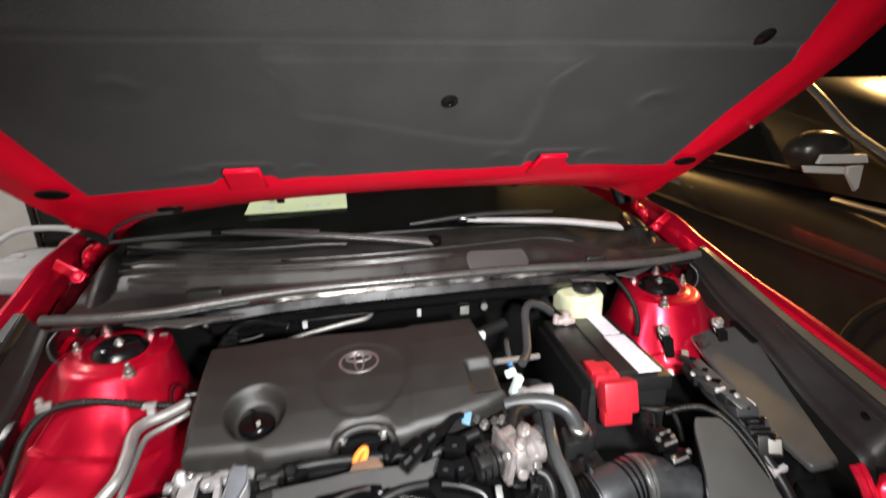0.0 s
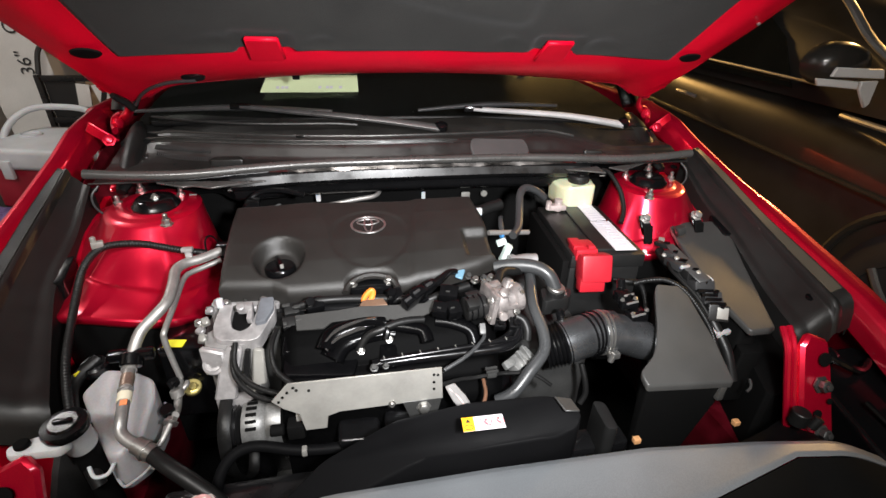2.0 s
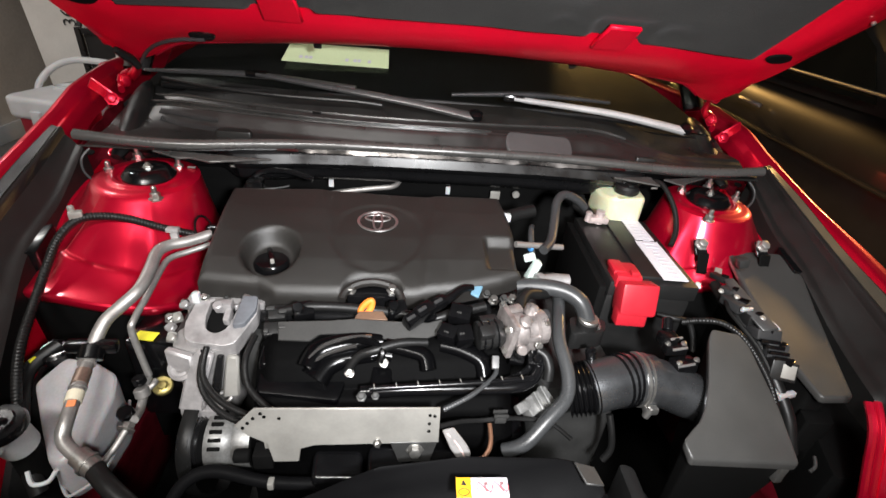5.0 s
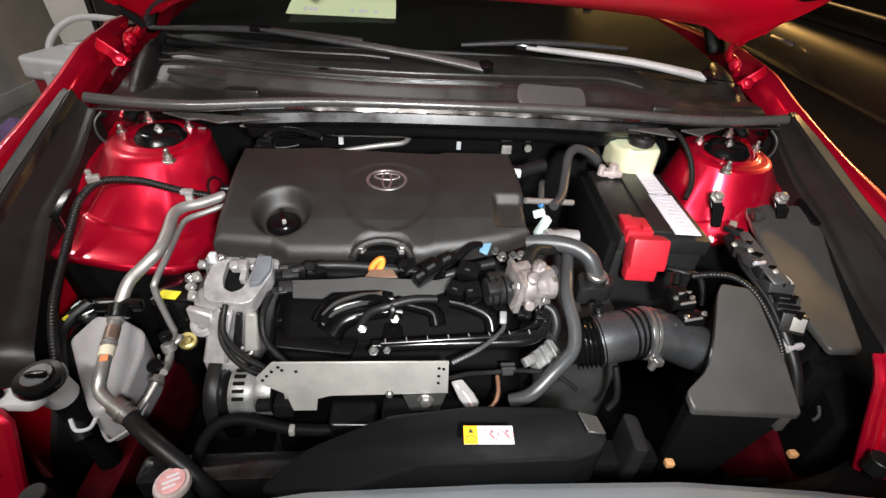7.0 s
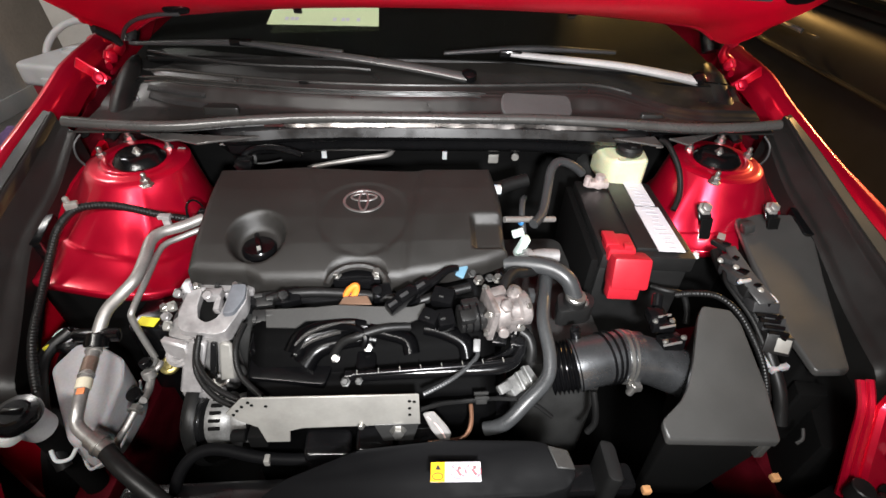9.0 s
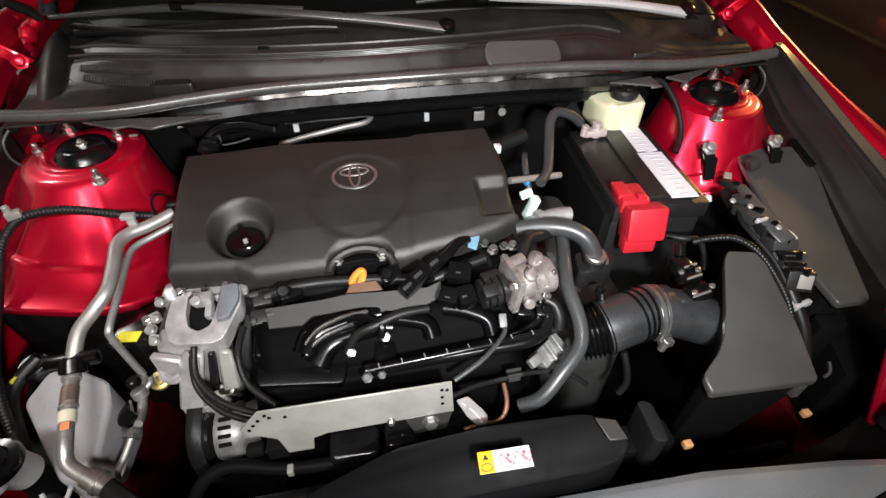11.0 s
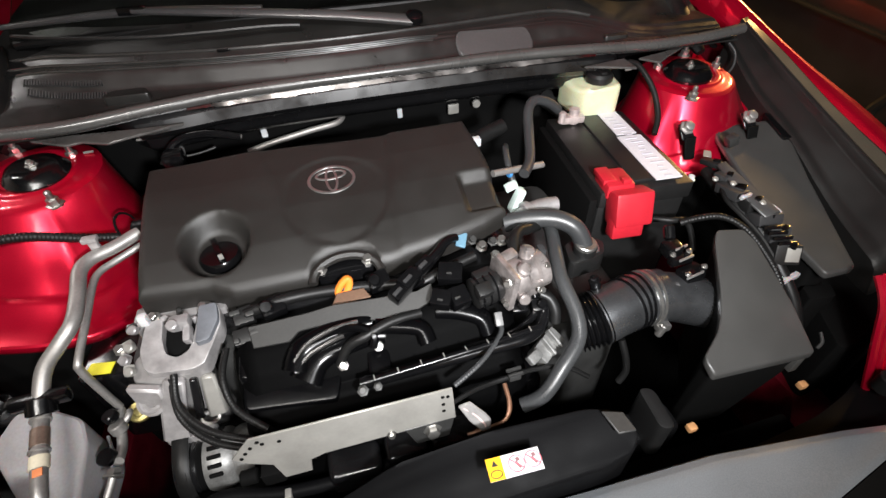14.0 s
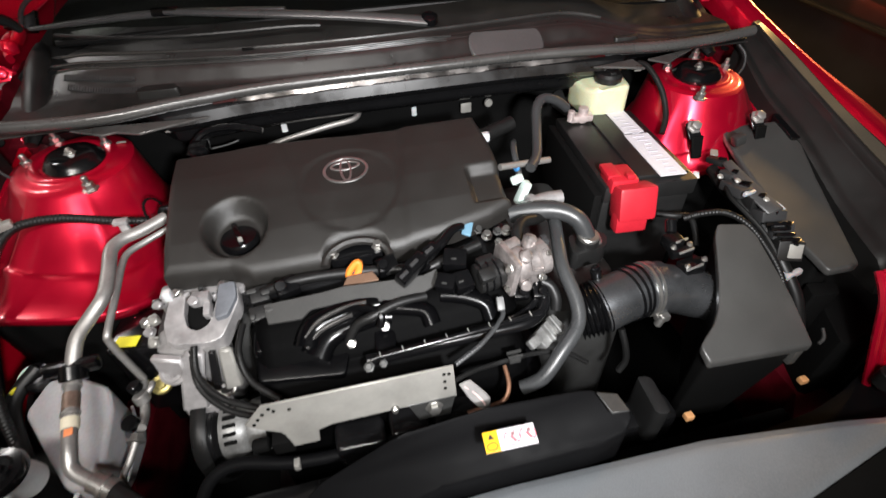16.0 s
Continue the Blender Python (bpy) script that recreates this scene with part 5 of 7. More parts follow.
for k in range(9):
    a = radians(35 + 16 * k)
    part("vent_slot", box((-0.344, 0.548 - 0.0375 * math.cos(a), 0.700 + 0.0375 * math.sin(a)), (0.016, 0.005, 0.0065), 0.001, (math.degrees(-a) + 90, 0, 0)), BLACK_MATTE, alt)
part("rear_cover", lathe([(0.036, 0), (0.040, 0.004), (0.040, 0.030), (0.03, 0.036)], (-0.300, 0.548, 0.700), (1, 0, 0), 26), BLACK_MATTE, alt, "black rear cover")
part("pulley", lathe([(0.012, 0)] + [(0.032 + (0.003 if k % 2 else 0), 0.002 + 0.0030 * k) for k in range(10)] + [(0.026, 0.033)], (-0.396, 0.548, 0.700), (1, 0, 0), 30), BLACK_PAINT, alt, "black ribbed pulley")
part("drive_belt", tube([(-0.384, 0.548, 0.737), (-0.384, 0.60, 0.730), (-0.384, 0.66, 0.60), (-0.384, 0.60, 0.52), (-0.384, 0.52, 0.62), (-0.384, 0.512, 0.70)], 0.010, 8, 6, True, flat=0.3), RUBBER, engine, "ribbed rubber drive belt")
part("alternator_plug", join(box((-0.272, 0.496, 0.735), (0.026, 0.024, 0.026), 0.004), cyl((-0.290, 0.496, 0.735), 0.009, 0.02, (-1, 0, 0), 14)), BLACK_MATTE, engine)
part("alternator_plug", box((-0.262, 0.500, 0.752), (0.018, 0.008, 0.016), 0.002), PLATE, engine, "pale plug face")

# long steel bracket across the front
def bracket_point(x, t):
    top = Vector((x, 0.489 - 0.016 * (x + 0.28), 0.833))
    low = top + Vector((0, -0.006, -0.062))
    return top.lerp(low, t)


outline = [bracket_point(x, t) for x, t in ((-0.298, 0.45), (-0.273, 0.0), (-0.052, 0.0), (-0.050, 0.92), (-0.205, 0.96), (-0.222, 1.05), (-0.225, 1.40), (-0.256, 1.40), (-0.262, 0.90), (-0.284, 0.68))]
long_bracket = part("long_bracket", sheet(outline, 0.0025, 0.0006), PLATE, engine, "long dull steel bracket with small holes")
for x, t in ((-0.266, 0.12), (-0.275, 0.24), (-0.282, 0.36), (-0.288, 0.48), (-0.262, 0.20), (-0.245, 0.24), (-0.064, 0.18), (-0.064, 0.40), (-0.064, 0.60), (-0.058, 0.2)):
    p = bracket_point(x, t)
    nrm = Vector((0, -0.99, 0.10)).normalized()
    part("hole", lathe([(0.0022, 0), (0.0022, 0.0012), (0, 0.0012)], p + nrm * 0.0022, nrm, 8), BLACK_MATTE, long_bracket)
tabp = [bracket_point(-0.112, 0.90), bracket_point(-0.052, 0.90), bracket_point(-0.060, 1.45), bracket_point(-0.100, 1.45)]
part("bracket_tab", sheet(tabp, 0.003, 0.0006), PLATE_DARK, long_bracket, "dark steel tab")
part("bracket_bolt", bolt(bracket_point(-0.080, 1.10) + Vector((0, -0.002, 0.0)), (0, -0.95, 0.2), 0.008, 0.010), STEEL, long_bracket, "bright flanged bolt")
part("bracket_bolt", bolt(bracket_point(-0.128, 0.90) + Vector((0, -0.002, 0.0)), (0, -0.95, 0.2), 0.004, 0.006), STEEL, long_bracket)
tab = part("white_tab", sheet([(-0.047, 0.481, 0.797), (-0.033, 0.480, 0.803), (-0.016, 0.472, 0.782), (-0.009, 0.468, 0.770), (-0.012, 0.461, 0.760), (-0.022, 0.462, 0.758), (-0.036, 0.470, 0.776)], 0.004, 0.0015), material("aged_white_plastic", (0.25, 0.24, 0.235), 0.42, grain=0.08, blotch=0.2, blotch_scale=40), engine, "white plastic tab with a moulded rib")
part("tab_rib", tube([(-0.041, 0.476, 0.796), (-0.030, 0.471, 0.786), (-0.020, 0.464, 0.772), (-0.018, 0.461, 0.767)], 0.0016, 6), material("faded_pink_mark", (0.62, 0.45, 0.43), 0.5, grain=0.05), tab)
for xa, xb, zt in ((-0.212, -0.146, 0.752), (-0.140, -0.088, 0.758), (-0.082, -0.02, 0.752)):
    part("resonator_lobe", prism(rounded([(xa, 0.468), (xb, 0.466), (xb, 0.505), (xa, 0.507)], 0.010), lambda x, y: zt - 0.028 + 0.25 * (y - 0.48), 0.68, 0.012, 4), BLACK_GLOSS, engine, "glossy black moulded lobe")

# throttle body
tb = part("throttle_body", join(
    lathe([(0.020, 0), (0.025, 0.003), (0.025, 0.020), (0.021, 0.024), (0.021, 0.036), (0.025, 0.040), (0.025, 0.052), (0.019, 0.056), (0.017, 0.050), (0.0, 0.050)], (0.056, 0.596, 0.860), (0.97, 0.16, 0.06), 28),
    box((0.050, 0.596, 0.862), (0.010, 0.058, 0.056), 0.004, (0, 8, 10)), cyl((0.072, 0.590, 0.876), 0.009, 0.016, (0.1, -0.4, 0.9), 16, 0.003),
    cyl((0.086, 0.612, 0.876), 0.010, 0.018, (0.3, 0.3, 0.9), 16, 0.003), box((0.078, 0.604, 0.842), (0.044, 0.046, 0.026), 0.007, (0, 0, 12)), box((0.066, 0.622, 0.874), (0.024, 0.016, 0.020), 0.004, (10, 0, 20)),
    cyl((0.070, 0.578, 0.846), 0.008, 0.014, (0, -0.9, 0.3), 14, 0.002), box((0.084, 0.580, 0.860), (0.030, 0.008, 0.010), 0.003, (0, 0, 8))), material("warm_cast_alloy", (0.36, 0.325, 0.315), 0.36, 0.65, grain=0.06, grain_scale=260, bump=0.0004, bump_scale=350, blotch=0.45, blotch_scale=55, rough_var=0.12), engine, "bright cast throttle body")
for q, ax in (((0.046, 0.572, 0.882), (-0.5, -0.6, 0.5)), ((0.048, 0.622, 0.886), (-0.3, -0.4, 0.9)), ((0.048, 0.574, 0.844), (-0.5, -0.8, 0.4)), ((0.104, 0.590, 0.878), (0.4, -0.5, 0.8)), ((0.096, 0.578, 0.850), (0.2, -0.8, 0.5))):
    part("screw", bolt(q, ax, 0.0042, 0.007), STEEL, tb)
part("actuator", join(lathe([(0.012, 0), (0.020, 0.003), (0.021, 0.010), (0.021, 0.034), (0.018, 0.040)], (0.005, 0.590, 0.856), (0.98, 0.16, 0.05), 24), box((0.018, 0.580, 0.870), (0.022, 0.018, 0.018), 0.004, (20, 0, 10)), box((0.024, 0.604, 0.872), (0.026, 0.014, 0.014), 0.003, (0, 0, 12))), BLACK_BOX, engine, "black throttle actuator")
for k in range(3):
    part("actuator_rib", lathe([(0.0205, 0), (0.0225, 0.0008), (0.0225, 0.0024), (0.0205, 0.0032)], (0.012 + 0.010 * k, 0.5912 + 0.0016 * k, 0.8564 + 0.0005 * k), (0.98, 0.16, 0.05), 24), BLACK_GLOSS, engine)
for p in ((0.066, 0.574, 0.830), (0.092, 0.570, 0.828)):
    part("actuator_plug", join(box(p, (0.022, 0.018, 0.018), 0.004, (25, 0, -10)), cyl((p[0], p[1] - 0.006, p[2] + 0.008), 0.006, 0.008, (0, -0.5, 0.8), 12)), BLACK_GLOSS, engine)
for x, y in ((0.037, 0.682), (0.063, 0.671), (0.077, 0.668)):
    part("cover_screw", bolt((x, y, 0.862), (0, -0.4, 0.9), 0.005, 0.008), PLATE_DARK, engine)
part("sensor_wire", tube([(0.031, 0.552, 0.833), (0.030, 0.544, 0.830), (0.017, 0.531, 0.826), (-0.010, 0.512, 0.821), (-0.046, 0.496, 0.815)], 0.0032, 8, ribs=(0.004, 0.0002)), RUBBER_GREY, engine, "thin corrugated sensor wire")
part("wire_connector", box((0.031, 0.558, 0.836), (0.010, 0.018, 0.010), 0.002, (35, 0, -6)), material("dusty_connector", (0.13, 0.13, 0.13), 0.45, grain=0.1, blotch=0.2), engine, "pale grey wire connector")
part("small_hose", tube([(0.098, 0.580, 0.838), (0.108, 0.572, 0.834), (0.112, 0.560, 0.822), (0.110, 0.552, 0.808)], 0.0075, 12), RUBBER, engine)
part("loop_hose", tube([(0.078, 0.628, 0.874), (0.084, 0.646, 0.880), (0.098, 0.662, 0.880), (0.116, 0.670, 0.874), (0.136, 0.682, 0.866)], 0.0085, 12), RUBBER, engine, "short looped rubber hose")
part("hose_clip", box((0.124, 0.640, 0.852), (0.010, 0.016, 0.020), 0.003), RUBBER_GREY, engine)
part("wire_clip", join(box((0.034, 0.503, 0.788), (0.016, 0.009, 0.010), 0.002), box((0.034, 0.500, 0.796), (0.020, 0.003, 0.005), 0.001), box((0.034, 0.507, 0.797), (0.020, 0.003, 0.005), 0.001)), PLATE_DARK, engine, "grey wiring clip")
part("lower_wire", tube([(-0.050, 0.487, 0.795), (-0.020, 0.498, 0.790), (0.005, 0.504, 0.784), (0.034, 0.506, 0.784), (0.063, 0.510, 0.779), (0.104, 0.503, 0.778), (0.135, 0.490, 0.760)], 0.0032, 8), RUBBER, engine, "thin black wire")
part("copper_line", tube([(-0.040, 0.462, 0.756), (-0.024, 0.461, 0.760), (0.002, 0.462, 0.762), (0.013, 0.467, 0.768), (0.019, 0.480, 0.775), (0.020, 0.500, 0.782)], 0.0030, 8), material("brown_line", (0.20, 0.10, 0.06), 0.4, 0.5, grain=0.1), engine, "thin copper-brown line")
for at, size, turns in (((0.096, 0.540, 0.775), (0.050, 0.026, 0.020), (25, 0, 35)), ((0.106, 0.540, 0.788), (0.005, 0.030, 0.012), (25, 0, 25)), ((0.094, 0.532, 0.786), (0.005, 0.028, 0.012), (25, 0, 25)), ((0.070, 0.523, 0.786), (0.022, 0.014, 0.010), (30, 0, 30))):
    part("pump_rib", box(at, size, 0.003, turns), MATS["grimy_alloy"], engine, "small alloy casting behind the hose")

# upper coolant hoses at the gearbox end
part("coolant_hose", tube([(0.092, 0.700, 0.866), (0.125, 0.690, 0.874), (0.160, 0.676, 0.876), (0.183, 0.660, 0.868), (0.194, 0.648, 0.848), (0.197, 0.643, 0.836)], 0.0135, 16, 6), RUBBER_GREY, engine, "grey rubber coolant hose with a bend")
outlet = part("water_outlet", join(prism(rounded([(0.165, 0.622), (0.222, 0.628), (0.236, 0.655), (0.222, 0.672), (0.176, 0.668)], 0.012), 0.832, 0.80, 0.006), cyl((0.197, 0.643, 0.830), 0.017, 0.014, (0, 0, 1), 20)), BLACK_BOX, engine, "black coolant outlet flange")
part("hose_clamp", cyl((0.196, 0.643, 0.842), 0.0165, 0.008, (0.05, -0.1, 1), 20), STEEL, outlet)
part("outlet_bolt", bolt((0.212, 0.642, 0.832), (0, 0, 1), 0.006, 0.008), STEEL, outlet)
part("radiator_hose", tube([(0.160, 0.715, 0.845), (0.156, 0.680, 0.858), (0.140, 0.625, 0.854), (0.132, 0.590, 0.846), (0.134, 0.545, 0.826), (0.126, 0.518, 0.808), (0.096, 0.496, 0.790), (0.066, 0.480, 0.766), (0.040, 0.482, 0.750)], 0.0098, 16, 6), RUBBER_GREY, engine, "long grey rubber radiator hose")
part("metal_pipe", join(tube([(0.110, 0.705, 0.862), (0.150, 0.720, 0.866), (0.185, 0.722, 0.864)], 0.012, 12), cyl((0.128, 0.716, 0.862), 0.018, 0.012, (1, 0.3, 0), 18)), ALLOY, engine, "alloy coolant pipe stub")
part("pale_connector", join(box((0.125, 0.735, 0.876), (0.012, 0.016, 0.040), 0.003, (0, 20, 0)), box((0.118, 0.745, 0.896), (0.020, 0.010, 0.012), 0.003, (0, -20, 0))), material("pale_green_plastic", (0.55, 0.66, 0.62), 0.45, grain=0.05), engine, "pale green connector")
part("gear_line", tube([(0.099, 0.772, 0.905), (0.147, 0.785, 0.896), (0.195, 0.798, 0.887)], 0.0055, 10), PIPE, engine, "thin metal line")
part("line_band", cyl((0.128, 0.7815, 0.893), 0.0068, 0.006, (1, 0.3, -0.1), 12), material("blue_band", (0.05, 0.22, 0.5), 0.5, grain=0.05), engine)
part("heater_hose", tube([(0.150, 0.770, 0.896), (0.172, 0.800, 0.900), (0.190, 0.850, 0.918), (0.202, 0.885, 0.938), (0.222, 0.905, 0.945), (0.250, 0.910, 0.935), (0.275, 0.915, 0.915)], 0.0085, 14, 6), RUBBER_GREY, engine, "grey heater hose looping over")
part("hose_end", join(tube([(0.095, 0.868, 0.905), (0.125, 0.880, 0.910), (0.160, 0.890, 0.915)], 0.013, 14), box((0.100, 0.862, 0.912), (0.018, 0.016, 0.024), 0.003)), RUBBER, engine, "short hose with a pale clip")
part("pale_clip", box((0.098, 0.850, 0.918), (0.014, 0.012, 0.014), 0.002), WHITE_PLASTIC, engine)
part("gearbox", prism(rounded([(0.12, 0.58), (0.26, 0.58), (0.26, 0.92), (0.12, 0.92)], 0.03), 0.76, 0.40, 0.015), PLATE_DARK, engine, "dark gearbox casing")
part("breather_loop", tube([(0.138, 0.770, 0.865), (0.136, 0.800, 0.895), (0.142, 0.830, 0.905), (0.150, 0.850, 0.900)], 0.0055, 10), RUBBER_GREY, engine)
part("rear_plug", join(box((-0.375, 0.955, 0.915), (0.030, 0.03, 0.026), 0.005), tube([(-0.40, 0.97, 0.90), (-0.37, 0.985, 0.93), (-0.32, 0.985, 0.935), (-0.27, 0.975, 0.925)], 0.006, 8)), BLACK_GLOSS, engine)

# ---- intake tube and air filter box ----
duct = thing("intake_hose", (0.25, 0.55, 0.74), "glossy black air intake hose with bellows and clamps", "intake hose")
line = [(0.110, 0.572, 0.765), (0.145, 0.560, 0.779), (0.175, 0.555, 0.789), (0.208, 0.557, 0.796), (0.245, 0.562, 0.798), (0.288, 0.558, 0.794), (0.372, 0.530, 0.772)]
cp = curve_points(line, 8)


def duct_span(a, b):
    return [tuple(p) for p in cp[a:b + 1]]


part("bellows", tube(duct_span(9, 18), lambda t: 0.0372 + 0.0028 * math.sin(2 * math.pi * 6.5 * t), 28, 8), BLACK_GLOSS, duct, "ribbed black bellows")
part("elbow", tube(duct_span(17, 38), lambda t: 0.0385 - 0.001 * math.sin(math.pi * t), 28, 2), ELBOW, duct, "smooth satin black elbow")
for a in (27, 29, 31):
    p, q = cp[a], cp[a + 1]
    part("ring", lathe([(0.0375, 0), (0.0400, 0.001), (0.0400, 0.003), (0.0375, 0.004)], p, q - p, 28), BLACK_GLOSS, duct)
p, q = cp[33], cp[34]
clamp = part("clamp", lathe([(0.0380, 0), (0.0405, 0.0005), (0.0405, 0.0045), (0.0380, 0.005)], p, q - p, 32), STEEL, duct, "bright steel band clamp")
q2, q3 = cp[35], cp[36]
part("clamp_band", lathe([(0.0375, 0), (0.0395, 0.0005), (0.0395, 0.0035), (0.0375, 0.004)], q2, q3 - q2, 32), STEEL, clamp, "second bright band")
part("clamp_screw", join(box((0.262, 0.522, 0.778), (0.020, 0.012, 0.012), 0.003), cyl((0.254, 0.518, 0.768), 0.0055, 0.020, (0.3, 0, 1), 10)), STEEL, clamp)
part("meter_tube", tube(duct_span(36, 48), 0.0350, 26, 2), ELBOW, duct, "black air meter tube")
meter = part("air_meter", join(box((0.318, 0.562, 0.826), (0.036, 0.022, 0.020), 0.003, (-12, 0, 10)), box((0.312, 0.582, 0.838), (0.034, 0.012, 0.014), 0.002), box((0.306, 0.598, 0.846), (0.026, 0.020, 0.018), 0.003), cyl((0.312, 0.612, 0.850), 0.008, 0.02, (0.2, 0.6, 0.5), 12)), BLACK_GLOSS, duct, "black air flow meter")
for y, z, w in ((0.551, 0.836, 0.030), (0.575, 0.846, 0.026), (0.590, 0.853, 0.022)):
    part("meter_rib", box((0.314, y, z), (w, 0.0022, 0.0035), 0.0006, (-12, 0, 10)), CHROME, meter, "bright edge of the meter flange")
for x, y, z in ((0.303, 0.553, 0.838), (0.334, 0.560, 0.838), (0.300, 0.586, 0.846), (0.326, 0.586, 0.846)):
    part("meter_screw", bolt((x, y, z), (0, -0.2, 1), 0.0032, 0.004), STEEL, meter)
part("drain_tube", tube([(0.208, 0.530, 0.760), (0.212, 0.515, 0.735), (0.214, 0.508, 0.710), (0.206, 0.506, 0.69)], 0.0050, 10), RUBBER, duct, "small grey drain tube")
part("side_nipple", join(cyl((0.185, 0.578, 0.815), 0.008, 0.02, (-0.2, 0.4, 0.9), 12), bolt((0.182, 0.586, 0.832), (-0.2, 0.4, 0.9), 0.006, 0.006)), BLACK_GLOSS, duct)

airbox = thing("air_filter_box", (0.38, 0.52, 0.60), "matte black air filter box with a sloping lid", "air filter box")


def lid_z(x, y):
    return 0.786 + 0.53 * (y - 0.433) - 0.10 * (x - 0.35)


lid_outline = rounded([(0.266, 0.431), (0.427, 0.430), (0.431, 0.490), (0.423, 0.572), (0.412, 0.590), (0.368, 0.594), (0.357, 0.580), (0.331, 0.522), (0.312, 0.490), (0.297, 0.474), (0.264, 0.452)], 0.0055, 4)
part("lid", prism(lid_outline, lid_z, lambda x, y: lid_z(x, y) - 0.014, 0.0038, 3), LID, airbox, "grey-black lid with a rounded edge")
def tub_fn(u, v):
    n = len(lid_outline)
    k = u * n
    i = int(k) % n
    f = k - int(k)
    a, b = lid_outline[i], lid_outline[(i + 1) % n]
    x, y = a[0] * (1 - f) + b[0] * f, a[1] * (1 - f) + b[1] * f
    shrink = 0.955 - 0.34 * v
    cx, cy = 0.352, 0.510
    return (cx + (x - cx) * shrink, cy + (y - cy) * shrink, lid_z(x, y) - 0.010 - 0.20 * v)


# Tub far darker than its lid: the shade below is in the colour.
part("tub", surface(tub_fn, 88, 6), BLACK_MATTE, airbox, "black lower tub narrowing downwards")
for x, y in ((0.412, 0.436), (0.446, 0.585)):
    part("lid_clip", box((x, y, 0.752), (0.012, 0.012, 0.030), 0.002), STEEL, airbox, "metal spring clip")

# ---- fuse box ----
fuse = thing("fuse_box", (0.62, 0.68, 0.62), "long black fuse box with a sloping lid", "fuse box")


def fuse_z(x, y):
    return float(np.interp(y, (0.52, 0.70, 0.84), (0.785, 0.818, 0.858)))


fuse_outline = rounded([(0.545, 0.531), (0.600, 0.530), (0.676, 0.718), (0.706, 0.800), (0.706, 0.838), (0.694, 0.850), (0.580, 0.858), (0.567, 0.832), (0.556, 0.740), (0.541, 0.600)], 0.009, 4)
part("lid", prism(fuse_outline, fuse_z, lambda x, y: fuse_z(x, y) - 0.014, 0.005, 4), LID, fuse, "matte black lid with a bevelled front")
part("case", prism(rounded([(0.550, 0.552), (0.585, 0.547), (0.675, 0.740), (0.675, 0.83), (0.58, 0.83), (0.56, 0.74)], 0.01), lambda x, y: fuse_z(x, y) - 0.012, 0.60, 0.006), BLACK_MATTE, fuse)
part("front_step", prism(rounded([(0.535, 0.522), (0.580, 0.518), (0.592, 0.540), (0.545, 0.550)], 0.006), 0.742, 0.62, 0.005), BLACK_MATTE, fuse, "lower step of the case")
part("wire_gland", box((0.560, 0.792, 0.868), (0.020, 0.016, 0.020), 0.004, (0, -20, 0)), PLATE_DARK, fuse, "grey lid catch")

# harness and connectors between the boxes
harness = thing("wiring_harness", (0.49, 0.62, 0.76), "taped black wiring loom with connectors and clips", "wiring")
spine = [Vector(p) for p in ((0.494, 0.756, 0.852), (0.484, 0.716, 0.850), (0.482, 0.684, 0.846), (0.487, 0.654, 0.840), (0.495, 0.627, 0.830), (0.500, 0.602, 0.816), (0.502, 0.578, 0.798))]
part("loom", tube([tuple(p - Vector((0.004, 0, 0.012))) for p in spine] + [(0.507, 0.53, 0.745), (0.509, 0.50, 0.70)], 0.010, 12, 6), RUBBER, harness, "taped black loom")
part("loom", tube([(0.372, 0.660, 0.828), (0.398, 0.652, 0.838), (0.428, 0.640, 0.842), (0.447, 0.612, 0.836), (0.457, 0.575, 0.818), (0.466, 0.54, 0.79), (0.472, 0.51, 0.75)], 0.0052, 10, 6, ribs=(0.005, 0.0006)), RUBBER, harness, "corrugated loom along the filter box")
part("side_wire", tube([(0.470, 0.700, 0.852), (0.458, 0.672, 0.846), (0.462, 0.640, 0.838), (0.474, 0.605, 0.822), (0.482, 0.572, 0.800)], 0.0035, 8, 6), RUBBER, harness)
sizes = ((0.016, 0.034, 0.010), (0.022, 0.024, 0.014), (0.036, 0.044, 0.016), (0.030, 0.026, 0.020), (0.040, 0.034, 0.018), (0.032, 0.022, 0.026), (0.038, 0.030, 0.032))
for k, size in enumerate(sizes):
    p = spine[k] + Vector((0.003 * (k % 2), 0, 0.004))
    block = part("connector", box(p, size, 0.003, (-25 if k > 3 else -8, 0, 16 - 6 * k)), CONNECTOR if k % 3 else BLACK_BOX, harness, "black connector block")
    part("catch", box(p + Vector((0.004, -0.006, size[2] / 2 + 0.002)), (size[0] * 0.4, size[1] * 0.35, 0.005), 0.001, (-10, 0, 30)), BLACK_GLOSS, block)
part("tray", sheet([(0.490, 0.742, 0.858), (0.511, 0.746, 0.858), (0.500, 0.671, 0.856), (0.510, 0.617, 0.845), (0.478, 0.613, 0.845), (0.474, 0.672, 0.854)], 0.006, 0.002), material("grey_harness_tray", (0.050, 0.050, 0.050), 0.4, grain=0.1, blotch=0.2, blotch_scale=40), harness, "grey plastic harness tray")
for k in range(4):
    part("tray_rib", box((0.486 + 0.004 * k, 0.600 - 0.008 * k, 0.838 - 0.005 * k), (0.030, 0.003, 0.006), 0.001, (-20, 0, -12)), BLACK_GLOSS, harness)
part("clip", join(box((0.474, 0.655, 0.860), (0.024, 0.005, 0.005), 0.001, (0, 0, 12)), cyl((0.466, 0.653, 0.861), 0.004, 0.004, (0, -0.3, 1), 10)), TANK, harness, "pale cable clip")
